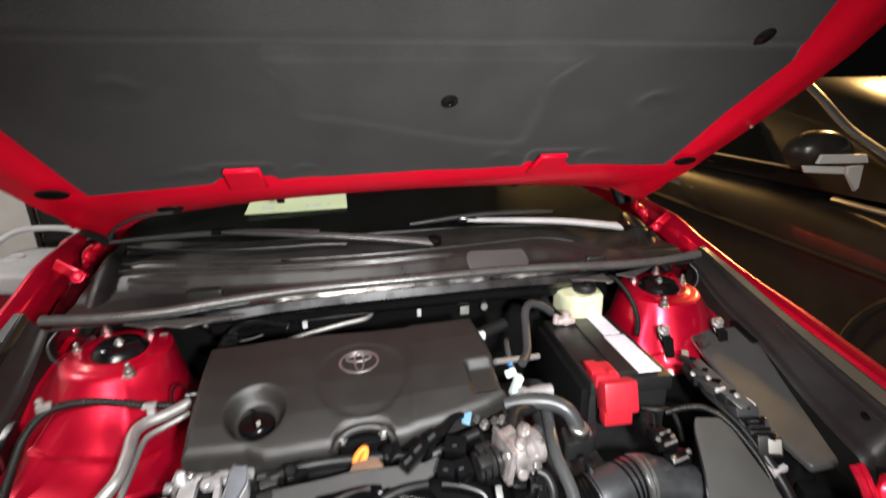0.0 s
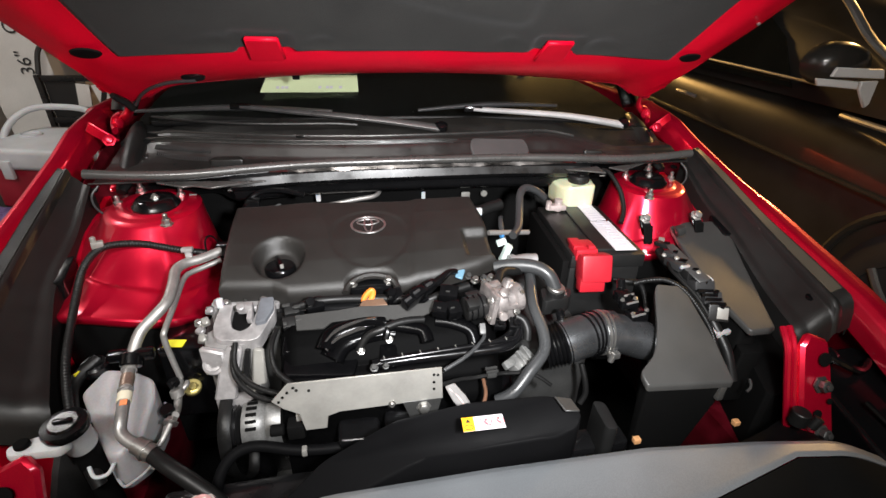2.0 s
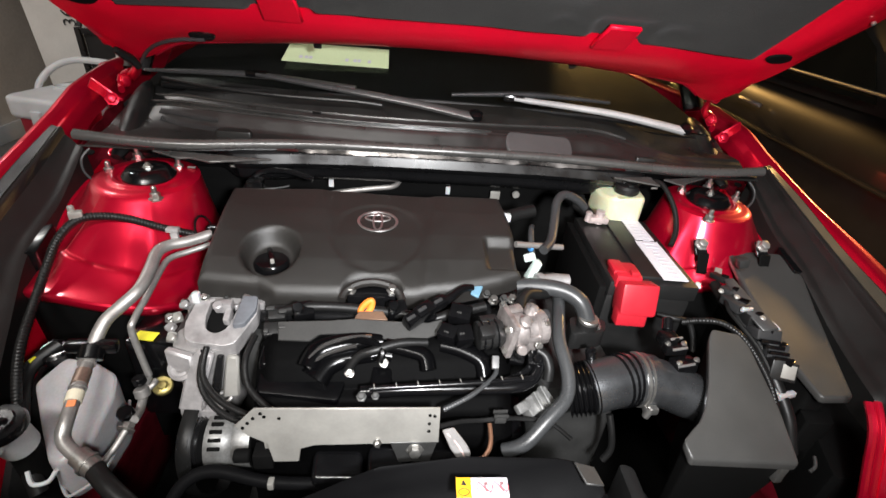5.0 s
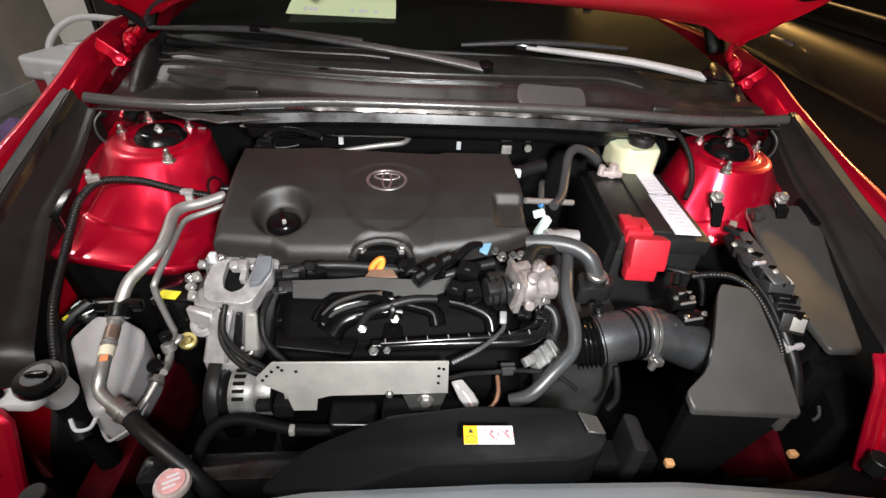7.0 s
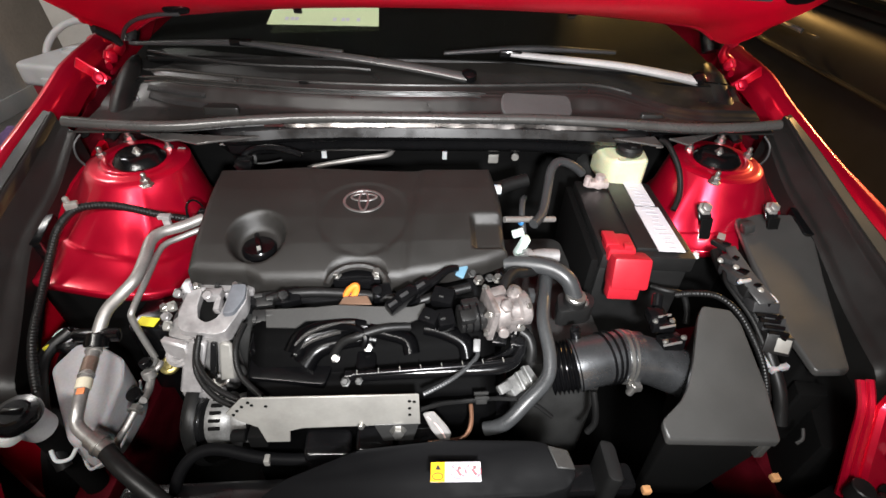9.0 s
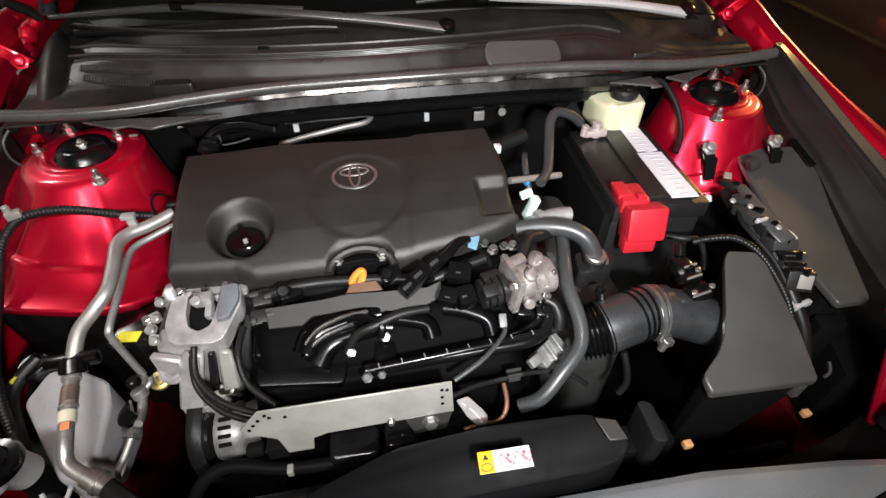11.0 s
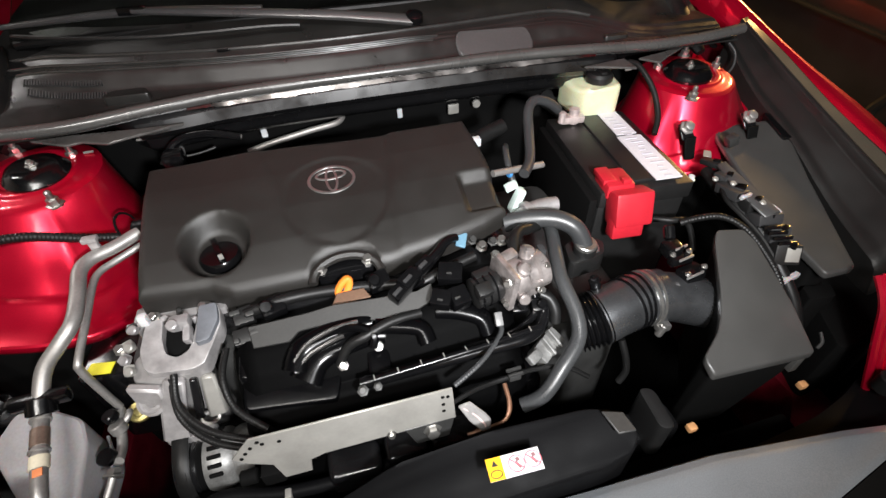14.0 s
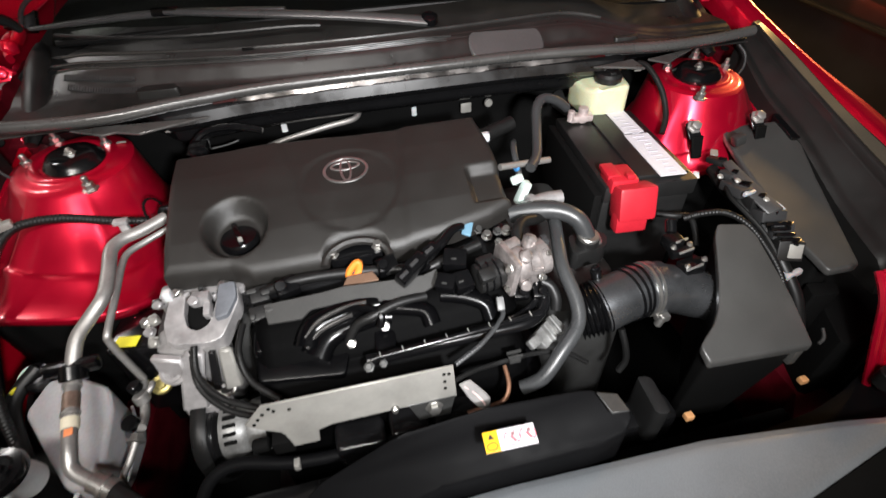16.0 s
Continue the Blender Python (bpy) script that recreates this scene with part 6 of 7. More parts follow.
part("clip", tube([(0.500, 0.640, 0.852), (0.509, 0.630, 0.850), (0.513, 0.618, 0.846)], 0.0022, 6), TANK, harness, "pale cable clip")
part("tag", sheet([(0.508, 0.790, 0.845), (0.518, 0.803, 0.848), (0.528, 0.796, 0.848), (0.519, 0.782, 0.845)], 0.003, 0.0006), PLATE, harness, "pale square tag")
turn = pose(0, 0, 0, -25, 0, -20).to_3x3()
part("label_tab", box(spine[6] + turn @ Vector((0.006, -0.0162, 0.004)), (0.020, 0.0025, 0.022), 0.0005, (-25, 0, -20)), PLATE, harness, "pale connector face")
part("clip", join(box((0.506, 0.550, 0.772), (0.030, 0.008, 0.010), 0.002, (0, -8, 8)), tube([(0.476, 0.592, 0.802), (0.482, 0.572, 0.786), (0.492, 0.553, 0.772)], 0.0035, 8)), TANK, harness, "pale cable clip")
part("clip", tube([(0.520, 0.478, 0.722), (0.514, 0.466, 0.716), (0.504, 0.462, 0.710)], 0.0025, 8), PLATE_DARK, harness, "grey cable clip")
for x, y, z in ((0.494, 0.640, 0.852), (0.480, 0.690, 0.858), (0.470, 0.716, 0.852)):
    part("clip", cyl((x, y, z), 0.005, 0.005, (0, -0.3, 1), 12), PLATE, harness)

# ---- battery ----
battery = thing("battery", (0.36, 0.84, 0.64), "black car battery with a white label and red terminal cover", "battery")
BT = Matrix.Translation((0.352, 0.842, 0)) @ Matrix.Rotation(radians(-5.5), 4, "Z")


def bat_box(c, s, bev=0.003, turn=(0, 0, 0)):
    bm = box(c, s, bev, turn)
    bm.transform(BT)
    return bm


part("case", bat_box((0, 0, 0.735), (0.152, 0.250, 0.20), 0.006), BLACK_BOX, battery, "black battery case")
part("lid", join(bat_box((0.002, 0, 0.850), (0.158, 0.256, 0.030), 0.004), bat_box((0.028, 0.005, 0.866), (0.088, 0.230, 0.008), 0.003)), BLACK_BOX, battery, "black battery lid")
label = part("label", join(bat_box((0.041, -0.048, 0.8708), (0.045, 0.140, 0.0016), 0), bat_box((0.040, 0.074, 0.8712), (0.038, 0.092, 0.0016), 0)), LABEL_WHITE, battery, "long white battery label")
random.seed(4)
for k in range(16):
    y = -0.110 + 0.0135 * k
    w = random.uniform(0.008, 0.026)
    part("print_bar", bat_box((0.046 - 0.0005 * k + random.uniform(-0.003, 0.003), y, 0.8722), (w, 0.004, 0.0008), 0), INK_GREY, label)
part("insulator", bat_box((-0.088, -0.005, 0.77), (0.014, 0.250, 0.17), 0.004), BLACK_MATTE, battery, "black insulating side panel")
part("battery_tray", bat_box((0, -0.01, 0.62), (0.19, 0.28, 0.03), 0.006), BLACK_PAINT, battery)
term = part("terminal_cover", join(bat_box((-0.048, -0.108, 0.868), (0.046, 0.050, 0.026), 0.006), bat_box((-0.036, -0.146, 0.848), (0.062, 0.040, 0.056), 0.006, (-18, 0, 0)), bat_box((-0.042, -0.158, 0.818), (0.052, 0.024, 0.030), 0.004, (-8, 0, 0)), bat_box((-0.062, -0.100, 0.878), (0.022, 0.040, 0.010), 0.003)), RED_PLASTIC, battery, "red plastic positive terminal cover")
part("cover_latch", bat_box((-0.040, -0.126, 0.884), (0.014, 0.012, 0.008), 0.002), RED_PLASTIC, term)
part("negative_clamp", join(bat_box((-0.038, 0.100, 0.876), (0.046, 0.022, 0.014), 0.004), cyl(BT @ Vector((-0.034, 0.100, 0.866)), 0.010, 0.030, (0, 0, 1), 16), cyl(BT @ Vector((-0.060, 0.094, 0.872)), 0.007, 0.022, (0, 0, 1), 12)), material("tinned_lead", (0.62, 0.52, 0.50), 0.38, 0.5, grain=0.08, blotch=0.25, blotch_scale=60), battery, "pale tinned negative terminal clamp")
part("hold_down_stud", bolt((0.426, 0.722, 0.858), (0, 0, 1), 0.005, 0.008), WHITE_PLASTIC, battery)
part("cable", tube([(0.345, 0.688, 0.822), (0.365, 0.672, 0.826), (0.390, 0.668, 0.822), (0.400, 0.655, 0.80), (0.398, 0.64, 0.78)], 0.005, 10), RUBBER, battery, "black battery cable")
part("rear_cable", tube([(0.452, 0.985, 0.952), (0.462, 0.965, 0.95), (0.474, 0.925, 0.92), (0.472, 0.890, 0.885), (0.455, 0.865, 0.86)], 0.0055, 10), RUBBER, battery, "black cable by the strut tower")

# mounting brackets on the strut tower apron
for x, y, z in ((0.497, 0.838, 0.882), (0.627, 0.834, 0.884)):
    b = thing("relay_bracket", (x, y, z - 0.03), "black bracket with a bright flanged bolt on the apron", "bracket", "brackets on the apron")
    part("plate", sheet([(x - 0.012, y - 0.014, z - 0.018), (x + 0.015, y - 0.014, z - 0.018), (x + 0.014, y + 0.010, z + 0.002), (x - 0.011, y + 0.010, z + 0.003)], 0.004, 0.0015), BLACK_PAINT, b)
    part("arm", sheet([(x - 0.010, y - 0.012, z - 0.014), (x + 0.014, y - 0.012, z - 0.014), (x + 0.016, y - 0.022, z - 0.055), (x - 0.004, y - 0.022, z - 0.055)], 0.005, 0.0015), BLACK_MATTE, b)
    part("bolt", bolt((x, y, z - 0.002), (0, -0.6, 0.8), 0.0095, 0.012), PIPE, b, "bright flanged bolt")

# ---- brake fluid reservoir ----
brake = thing("brake_reservoir", (0.385, 0.985, 0.84), "yellowed plastic brake fluid tank with a black cap", "fluid reservoir")
part("tank", prism(rounded([(0.342, 0.990), (0.354, 0.956), (0.424, 0.948), (0.436, 1.005), (0.40, 1.045), (0.342, 1.050)], 0.014), lambda x, y: 0.926 - 0.35 * max(0.0, 0.372 - x), 0.86, 0.013, 4), TANK_YELLOW, brake, "milky yellow tank")
part("cap", join(lathe([(0.0, 0), (0.025, 0), (0.026, 0.004), (0.026, 0.012), (0.022, 0.017), (0.0, 0.018)], (0.393, 0.985, 0.924), (0, 0, 1), 30), box((0.393, 0.985, 0.943), (0.012, 0.034, 0.006), 0.002)), BLACK_BOX, brake, "black screw cap")
part("master_cylinder", cyl((0.36, 1.12, 0.835), 0.022, 0.16, (0.1, -1, 0.05), 18), PLATE_DARK, brake)

# ---- washer filler, coolant tank, air conditioning pipes ----
washer = thing("washer_filler", (-0.58, 0.51, 0.62), "white washer fluid filler neck with a black cap", "washer filler")
part("neck", join(tube([(-0.572, 0.520, 0.735), (-0.573, 0.514, 0.758), (-0.572, 0.508, 0.781)], lambda t: 0.020 + 0.004 * t, 22), prism(rounded([(-0.640, 0.494), (-0.632, 0.476), (-0.590, 0.476), (-0.570, 0.474), (-0.560, 0.490), (-0.570, 0.500), (-0.600, 0.508)], 0.009), lambda x, y: 0.776 + 0.04 * (x + 0.6), 0.762, 0.004)), WHITE_PLASTIC, washer, "white plastic filler neck")
part("cap", join(lathe([(0.0, 0), (0.028, 0), (0.029, 0.006), (0.027, 0.012), (0.019, 0.013), (0.017, 0.016), (0, 0.016)], (-0.572, 0.507, 0.780), (0, -0.08, 1), 32), box((-0.572, 0.506, 0.797), (0.024, 0.007, 0.005), 0.002)), BLACK_GLOSS, washer, "black snap cap")
part("lower_neck", tube([(-0.575, 0.53, 0.50), (-0.573, 0.525, 0.62), (-0.572, 0.520, 0.738)], 0.017, 16), BLACK_MATTE, washer, "black lower filler pipe")
part("fixing", cyl((-0.617, 0.489, 0.776), 0.009, 0.008, (0, 0, 1), 16), BLACK_MATTE, washer)

coolant = thing("coolant_tank", (-0.535, 0.58, 0.62), "milky white coolant overflow tank", "coolant tank")
tank = prism(rounded([(-0.590, 0.656), (-0.602, 0.634), (-0.613, 0.616), (-0.576, 0.558), (-0.545, 0.512), (-0.528, 0.508), (-0.503, 0.535), (-0.500, 0.600), (-0.508, 0.628), (-0.545, 0.648)], 0.010), lambda x, y: 0.712 + 0.31 * (y - 0.509), 0.635, 0.008, 3)
part("tank", tank, TANK, coolant, "milky plastic tank")
part("tank_seam", tube([(-0.588, 0.652, 0.700), (-0.610, 0.616, 0.690), (-0.574, 0.556, 0.672), (-0.540, 0.508, 0.655), (-0.524, 0.505, 0.655), (-0.500, 0.535, 0.662), (-0.497, 0.600, 0.682), (-0.506, 0.630, 0.690)], 0.0022, 6, 4), TANK, coolant)
part("hose", tube([(-0.600, 0.668, 0.770), (-0.626, 0.628, 0.752), (-0.606, 0.566, 0.722), (-0.578, 0.522, 0.700), (-0.560, 0.498, 0.668)], 0.010, 12), RUBBER, coolant, "black hose round the tank")
part("filler_cap", lathe([(0, 0), (0.022, 0), (0.022, 0.012), (0.018, 0.016), (0, 0.016)], (-0.606, 0.662, 0.752), (0, -0.1, 1), 22), BLACK_GLOSS, coolant, "black cap")
part("yellow_mark", box((-0.620, 0.640, 0.766), (0.004, 0.014, 0.006), 0.001, (0, 0, -25)), TAG_YELLOW, coolant)
part("white_edge", tube([(-0.568, 0.506, 0.702), (-0.560, 0.496, 0.690), (-0.545, 0.500, 0.688), (-0.536, 0.508, 0.700)], 0.0028, 8), WHITE_PLASTIC, coolant)

ac = thing("air_conditioning_pipe", (-0.50, 0.65, 0.60), "bent aluminium air conditioning pipes with a service port", "pipe")
part("suction_pipe", tube([(-0.425, 0.838, 0.870), (-0.455, 0.815, 0.868), (-0.480, 0.797, 0.869), (-0.489, 0.775, 0.868), (-0.484, 0.735, 0.862), (-0.484, 0.697, 0.853), (-0.500, 0.674, 0.840), (-0.518, 0.658, 0.825), (-0.526, 0.640, 0.808), (-0.528, 0.615, 0.789)], 0.0092, 14, 6), PIPE, ac, "bright bent aluminium pipe")
part("pipe_bracket", join(box((-0.529, 0.630, 0.800), (0.068, 0.015, 0.018), 0.005), cyl((-0.528, 0.632, 0.800), 0.0165, 0.02, (0, -0.8, -0.6), 18)), BLACK_GLOSS, ac, "black pipe bracket")
low_run = [(-0.537, 0.642, 0.790), (-0.529, 0.609, 0.786), (-0.521, 0.564, 0.778), (-0.516, 0.530, 0.768), (-0.514, 0.512, 0.756), (-0.499, 0.499, 0.748), (-0.472, 0.484, 0.741)]
lower = part("lower_pipe", tube(low_run, 0.0085, 14, 6), PIPE, ac, "aluminium pipe with a paper label")
part("pipe_sleeve", tube([(-0.536, 0.637, 0.7895), (-0.5305, 0.614, 0.7868)], 0.0105, 14), PIPE, lower)
part("pipe_ring", tube([(-0.5300, 0.6120, 0.7865), (-0.5294, 0.6090, 0.7861)], 0.0112, 14), PIPE, lower, "raised collar")
part("pipe_sleeve", tube([(-0.5270, 0.598, 0.7845), (-0.5235, 0.577, 0.7805)], 0.0098, 14), material("brown_tinted_alloy", (0.34, 0.25, 0.20), 0.36, 0.7, grain=0.1, blotch=0.2, blotch_scale=40), lower, "brown tinted sleeve")
part("pipe_ring", tube([(-0.5228, 0.5735, 0.7799), (-0.5222, 0.5705, 0.7793)], 0.0108, 14), PIPE, lower, "raised collar")
part("paper_label", tube([(-0.5213, 0.566, 0.7784), (-0.5192, 0.552, 0.7747)], 0.0100, 14), material("cream_paper_band", (0.74, 0.68, 0.52), 0.55, grain=0.05), ac, "cream paper band")
part("orange_mark", box((-0.5150, 0.5445, 0.7815), (0.010, 0.009, 0.002), 0.0006, (16, 0, 8)), material("faded_orange_print", (0.80, 0.26, 0.10), 0.5, grain=0.05), ac, "orange printed mark")
part("crimp", join(tube([(-0.490, 0.4945, 0.7455), (-0.466, 0.480, 0.7385)], 0.0125, 16, 4), tube([(-0.478, 0.487, 0.742), (-0.474, 0.485, 0.741)], 0.0145, 16, 2)), STEEL, ac, "crimped steel collar")
part("flexible_hose", tube([(-0.468, 0.481, 0.739), (-0.439, 0.458, 0.733), (-0.407, 0.438, 0.720), (-0.37, 0.418, 0.69), (-0.35, 0.41, 0.63)], 0.0112, 14, 6), RUBBER, ac, "black flexible hose")
part("liquid_line", tube([(-0.425, 0.826, 0.856), (-0.455, 0.805, 0.853), (-0.474, 0.785, 0.853), (-0.479, 0.762, 0.850), (-0.481, 0.71, 0.836), (-0.485, 0.662, 0.820), (-0.487, 0.655, 0.808), (-0.484, 0.652, 0.77), (-0.478, 0.648, 0.725)], 0.0050, 12, 6), PIPE, ac, "thin aluminium line")
port = part("service_port", join(tube([(-0.480, 0.648, 0.720), (-0.478, 0.625, 0.712), (-0.474, 0.600, 0.706), (-0.468, 0.572, 0.716)], 0.0062, 12), cyl((-0.476, 0.618, 0.712), 0.0105, 0.014, (-0.2, 0.3, 1), 16), tube([(-0.476, 0.622, 0.716), (-0.466, 0.632, 0.722), (-0.466, 0.640, 0.722)], 0.0045, 10)), PIPE, ac, "aluminium service port block")
part("port_cap", cyl((-0.482, 0.630, 0.726), 0.0095, 0.012, (-0.2, 0.1, 1), 14), BLACK_GLOSS, port)
part("port_cap", cyl((-0.480, 0.580, 0.716), 0.0110, 0.012, (0, -0.3, 1), 14), BLACK_GLOSS, port)
part("port_nut", bolt((-0.467, 0.549, 0.722), (0.1, 0.9, 0.2), 0.0085, 0.010), STEEL, port, "bright union nut")
part("brass_fitting", join(cyl((-0.467, 0.655, 0.693), 0.0150, 0.010, (0.2, -0.5, 0.9), 20), bolt((-0.464, 0.650, 0.699), (0.2, -0.5, 0.9), 0.007, 0.010)), BRASS, ac, "yellow passivated fitting")
part("lower_line", tube([(-0.467, 0.549, 0.722), (-0.474, 0.530, 0.712), (-0.484, 0.516, 0.700), (-0.486, 0.505, 0.68)], 0.0045, 10), PIPE, ac)

relay = thing("relay_box", (-0.46, 0.70, 0.70), "black relay box with a yellow label beside the engine", "relay box")
part("body", prism(rounded([(-0.512, 0.665), (-0.430, 0.660), (-0.428, 0.735), (-0.505, 0.742)], 0.008), 0.778, 0.62, 0.006), BLACK_GLOSS, relay)
part("yellow_label", sheet([(-0.500, 0.668, 0.781), (-0.468, 0.663, 0.781), (-0.464, 0.679, 0.783), (-0.494, 0.684, 0.783)], 0.0015, 0), TAG_YELLOW, relay, "bright yellow label")

brakeline = thing("apron_hose", (-0.60, 0.72, 0.80), "black corrugated hose clipped along the red apron", "hose")
part("hose", tube([(-0.452, 0.838, 0.868), (-0.500, 0.836, 0.880), (-0.555, 0.838, 0.895), (-0.600, 0.833, 0.900), (-0.628, 0.822, 0.895), (-0.645, 0.795, 0.875), (-0.648, 0.760, 0.848), (-0.642, 0.70, 0.815), (-0.630, 0.64, 0.79), (-0.620, 0.60, 0.76), (-0.612, 0.57, 0.72)], 0.0066, 10, 8, ribs=(0.005, 0.0006)), RUBBER, brakeline)
part("clip", join(box((-0.626, 0.826, 0.905), (0.020, 0.012, 0.014), 0.003, (0, 0, 20)), cyl((-0.632, 0.828, 0.910), 0.005, 0.010, (0, 0, 1), 10)), PLATE, brakeline, "grey hose clip")
part("clip", join(box((-0.474, 0.812, 0.874), (0.012, 0.008, 0.030), 0.002), box((-0.474, 0.810, 0.892), (0.020, 0.012, 0.007), 0.002)), ALLOY, brakeline, "bright upright clip")
part("knob", join(cyl((-0.430, 0.852, 0.862), 0.020, 0.028, (1, -0.3, 0.2), 18), ellipse_ring((-0.442, 0.852, 0.872), 0.018, 0.024, 0.002, (1, -0.4, 0.3), 16)), BLACK_GLOSS, brakeline, "black bellows joint with a wire ring")

# ---- radiator, fan shroud and cover ----
shroud = thing("radiator", (0, 0.42, 0.30), "radiator with a black fan shroud and printed filler cap", "radiator")
part("fan_shroud", prism(rounded([(-0.46, 0.425), (0.26, 0.425), (0.26, 0.465), (-0.46, 0.465)], 0.01), 0.675, 0.25, 0.006), BLACK_PAINT, shroud)
part("core", box((-0.03, 0.395, 0.42), (0.92, 0.034, 0.46), 0.006), BLACK_MATTE, shroud, "dark radiator core")
part("oval_boss", prism(rounded([(0.196, 0.410), (0.216, 0.406), (0.220, 0.462), (0.200, 0.468)], 0.010, 5), 0.737, 0.66, 0.003), BLACK_BOX, shroud, "oval boss")
part("orange_clip", box((0.262, 0.416, 0.690), (0.012, 0.010, 0.010), 0.002), material("amber_plastic", (0.55, 0.28, 0.12), 0.5, grain=0.1), shroud, "small amber clip")
part("orange_clip", box((0.470, 0.432, 0.672), (0.012, 0.010, 0.010), 0.002), MATS["amber_plastic"], shroud, "small amber clip")
top_hose = thing("shroud_hose", (-0.25, 0.485, 0.66), "black coolant hose running along the fan shroud", "hose")
part("hose", tube([(-0.385, 0.43, 0.62), (-0.388, 0.455, 0.675), (-0.370, 0.480, 0.706), (-0.335, 0.490, 0.714), (-0.270, 0.480, 0.704), (-0.20, 0.476, 0.702), (-0.12, 0.478, 0.704), (-0.05, 0.480, 0.706), (0.03, 0.475, 0.70)], 0.0085, 12, 6), DUCT, top_hose)
part("clip", box((-0.262, 0.474, 0.708), (0.008, 0.012, 0.012), 0.002), PLATE, top_hose)

neck = part("filler_neck", cyl((-0.392, 0.404, 0.636), 0.015, 0.07, (0, 0, 1), 24), PLATE_DARK, shroud, "dull metal filler neck")
part("cap", lathe([(0.0, 0), (0.021, 0), (0.022, 0.005), (0.020, 0.009), (0, 0.010)], (-0.392, 0.404, 0.706), (0, 0, 1), 30), material("pale_worn_cap", (0.55, 0.46, 0.44), 0.45, 0.3, grain=0.08, blotch=0.2, blotch_scale=50), neck, "worn pale steel cap")
part("print_disc", lathe([(0.008, 0), (0.016, 0), (0.016, 0.0010), (0.008, 0.0010)], (-0.392, 0.404, 0.7165), (0, 0, 1), 28), material("faded_red_print", (0.66, 0.34, 0.34), 0.5, grain=0.1, blotch=0.2, blotch_scale=60), neck, "faded red warning print")
for k in range(3):
    part("print_bar", box((-0.392, 0.397 + 0.007 * k, 0.7175), (0.020 - 0.006 * abs(k - 1), 0.003, 0.001), 0, (0, 0, 25)), LABEL_WHITE, neck)

snorkel = thing("air_inlet_duct", (-0.02, 0.42, 0.72), "black plastic air inlet duct with a warning label", "air duct")


def snorkel_z(x, y):
    return 0.804 - 0.085 * smoothstep(-0.05, -0.30, x) - 0.10 * max(0.0, y - 0.420) - 0.02 * smoothstep(0.388, 0.373, y)


snork_outline = rounded([(-0.287, 0.388), (-0.231, 0.433), (-0.138, 0.442), (-0.008, 0.439), (0.094, 0.433), (0.131, 0.418), (0.131, 0.379), (0.085, 0.372), (-0.101, 0.374), (-0.231, 0.369)], 0.014, 4)
part("duct_shell", prism(snork_outline, snorkel_z, 0.66, 0.008, 3), DUCT, snorkel, "black duct shell")
part("foam_patch", sheet([(0.103, 0.4215, 0.8075), (0.126, 0.4145, 0.8065), (0.130, 0.392, 0.8045), (0.108, 0.393, 0.807)], 0.003, 0.001), PLATE_DARK, snorkel, "worn grey foam patch")
lab = part("warning_label", sheet([(-0.0393, 0.4081, 0.8063), (0.0190, 0.4060, 0.8063), (0.0173, 0.3829, 0.8063), (-0.0410, 0.3850, 0.8063)], 0.0008, 0), LABEL_WHITE, snorkel, "white and yellow warning label")
part("yellow_field", sheet([(-0.0393, 0.4081, 0.8069), (-0.0227, 0.4075, 0.8069), (-0.0245, 0.3844, 0.8069), (-0.0410, 0.3850, 0.8069)], 0.0004, 0), LABEL_YELLOW, lab, "yellow warning field")
tri = [(-0.0349, 0.3987, 0.8075), (-0.0280, 0.3984, 0.8075), (-0.0314, 0.4050, 0.8075)]
part("warning_sign", sheet(tri, 0.0004, 0), INK_BLACK, lab)
part("warning_sign", ellipse_ring((-0.0323, 0.3908, 0.8075), 0.006, 0.004, 0.0005, (0, 0, 1), 12), INK_BLACK, lab)
for x in (-0.0085, 0.0095):
    part("ban_sign", join(ellipse_ring((x, 0.3955, 0.8075), 0.0085, 0.0085, 0.0006, (0, 0, 1), 24), box((x, 0.3955, 0.8075), (0.016, 0.0012, 0.0008), 0, (0, 0, -45))), INK_RED, lab, "red prohibition sign")
    part("pictogram", join(box((x + 0.001, 0.3940, 0.8073), (0.003, 0.008, 0.0006), 0, (0, 0, 30)), box((x + 0.002, 0.3995, 0.8073), (0.004, 0.004, 0.0006), 0, (0, 0, 10))), material("faded_pink_print", (0.24, 0.12, 0.13), 0.5, grain=0.05), lab)

rad_cover = thing("radiator_cover", (0, 0.25, 0.55), "grey-black plastic cover over the radiator and grille", "radiator cover")


def crest(x):
    return float(np.interp(x, (-0.66, -0.48, -0.22, 0.0, 0.23, 0.40, 0.48, 0.66), (0.30, 0.333, 0.364, 0.364, 0.357, 0.338, 0.325, 0.30)))


def fold(x):
    return float(np.interp(x, (-0.66, -0.48, -0.27, 0.0, 0.27, 0.48, 0.66), (0.285, 0.322, 0.275, 0.258, 0.275, 0.320, 0.285)))


def rear(x):
    return float(np.interp(x, (-0.60, -0.50, -0.46, -0.32, 0.0, 0.32, 0.43, 0.49, 0.54, 0.60), (0.40, 0.395, 0.388, 0.358, 0.380, 0.368, 0.378, 0.392, 0.410, 0.42)))


def cover_point(u, v, rows_of):
    x = -0.60 + 1.2 * u
    c, re = crest(x), max(rear(x), crest(x) + 0.012)
    fo = min(fold(x), c - 0.020)
    rows = rows_of(c, fo, re)
    k = v * (len(rows) - 1)
    i = min(int(k), len(rows) - 2)
    f = k - i
    y = rows[i][0] * (1 - f) + rows[i + 1][0] * f
    z = rows[i][1] * (1 - f) + rows[i + 1][1] * f
    return (x, y, z - 0.05 * smoothstep(0.50, 0.66, abs(x)))


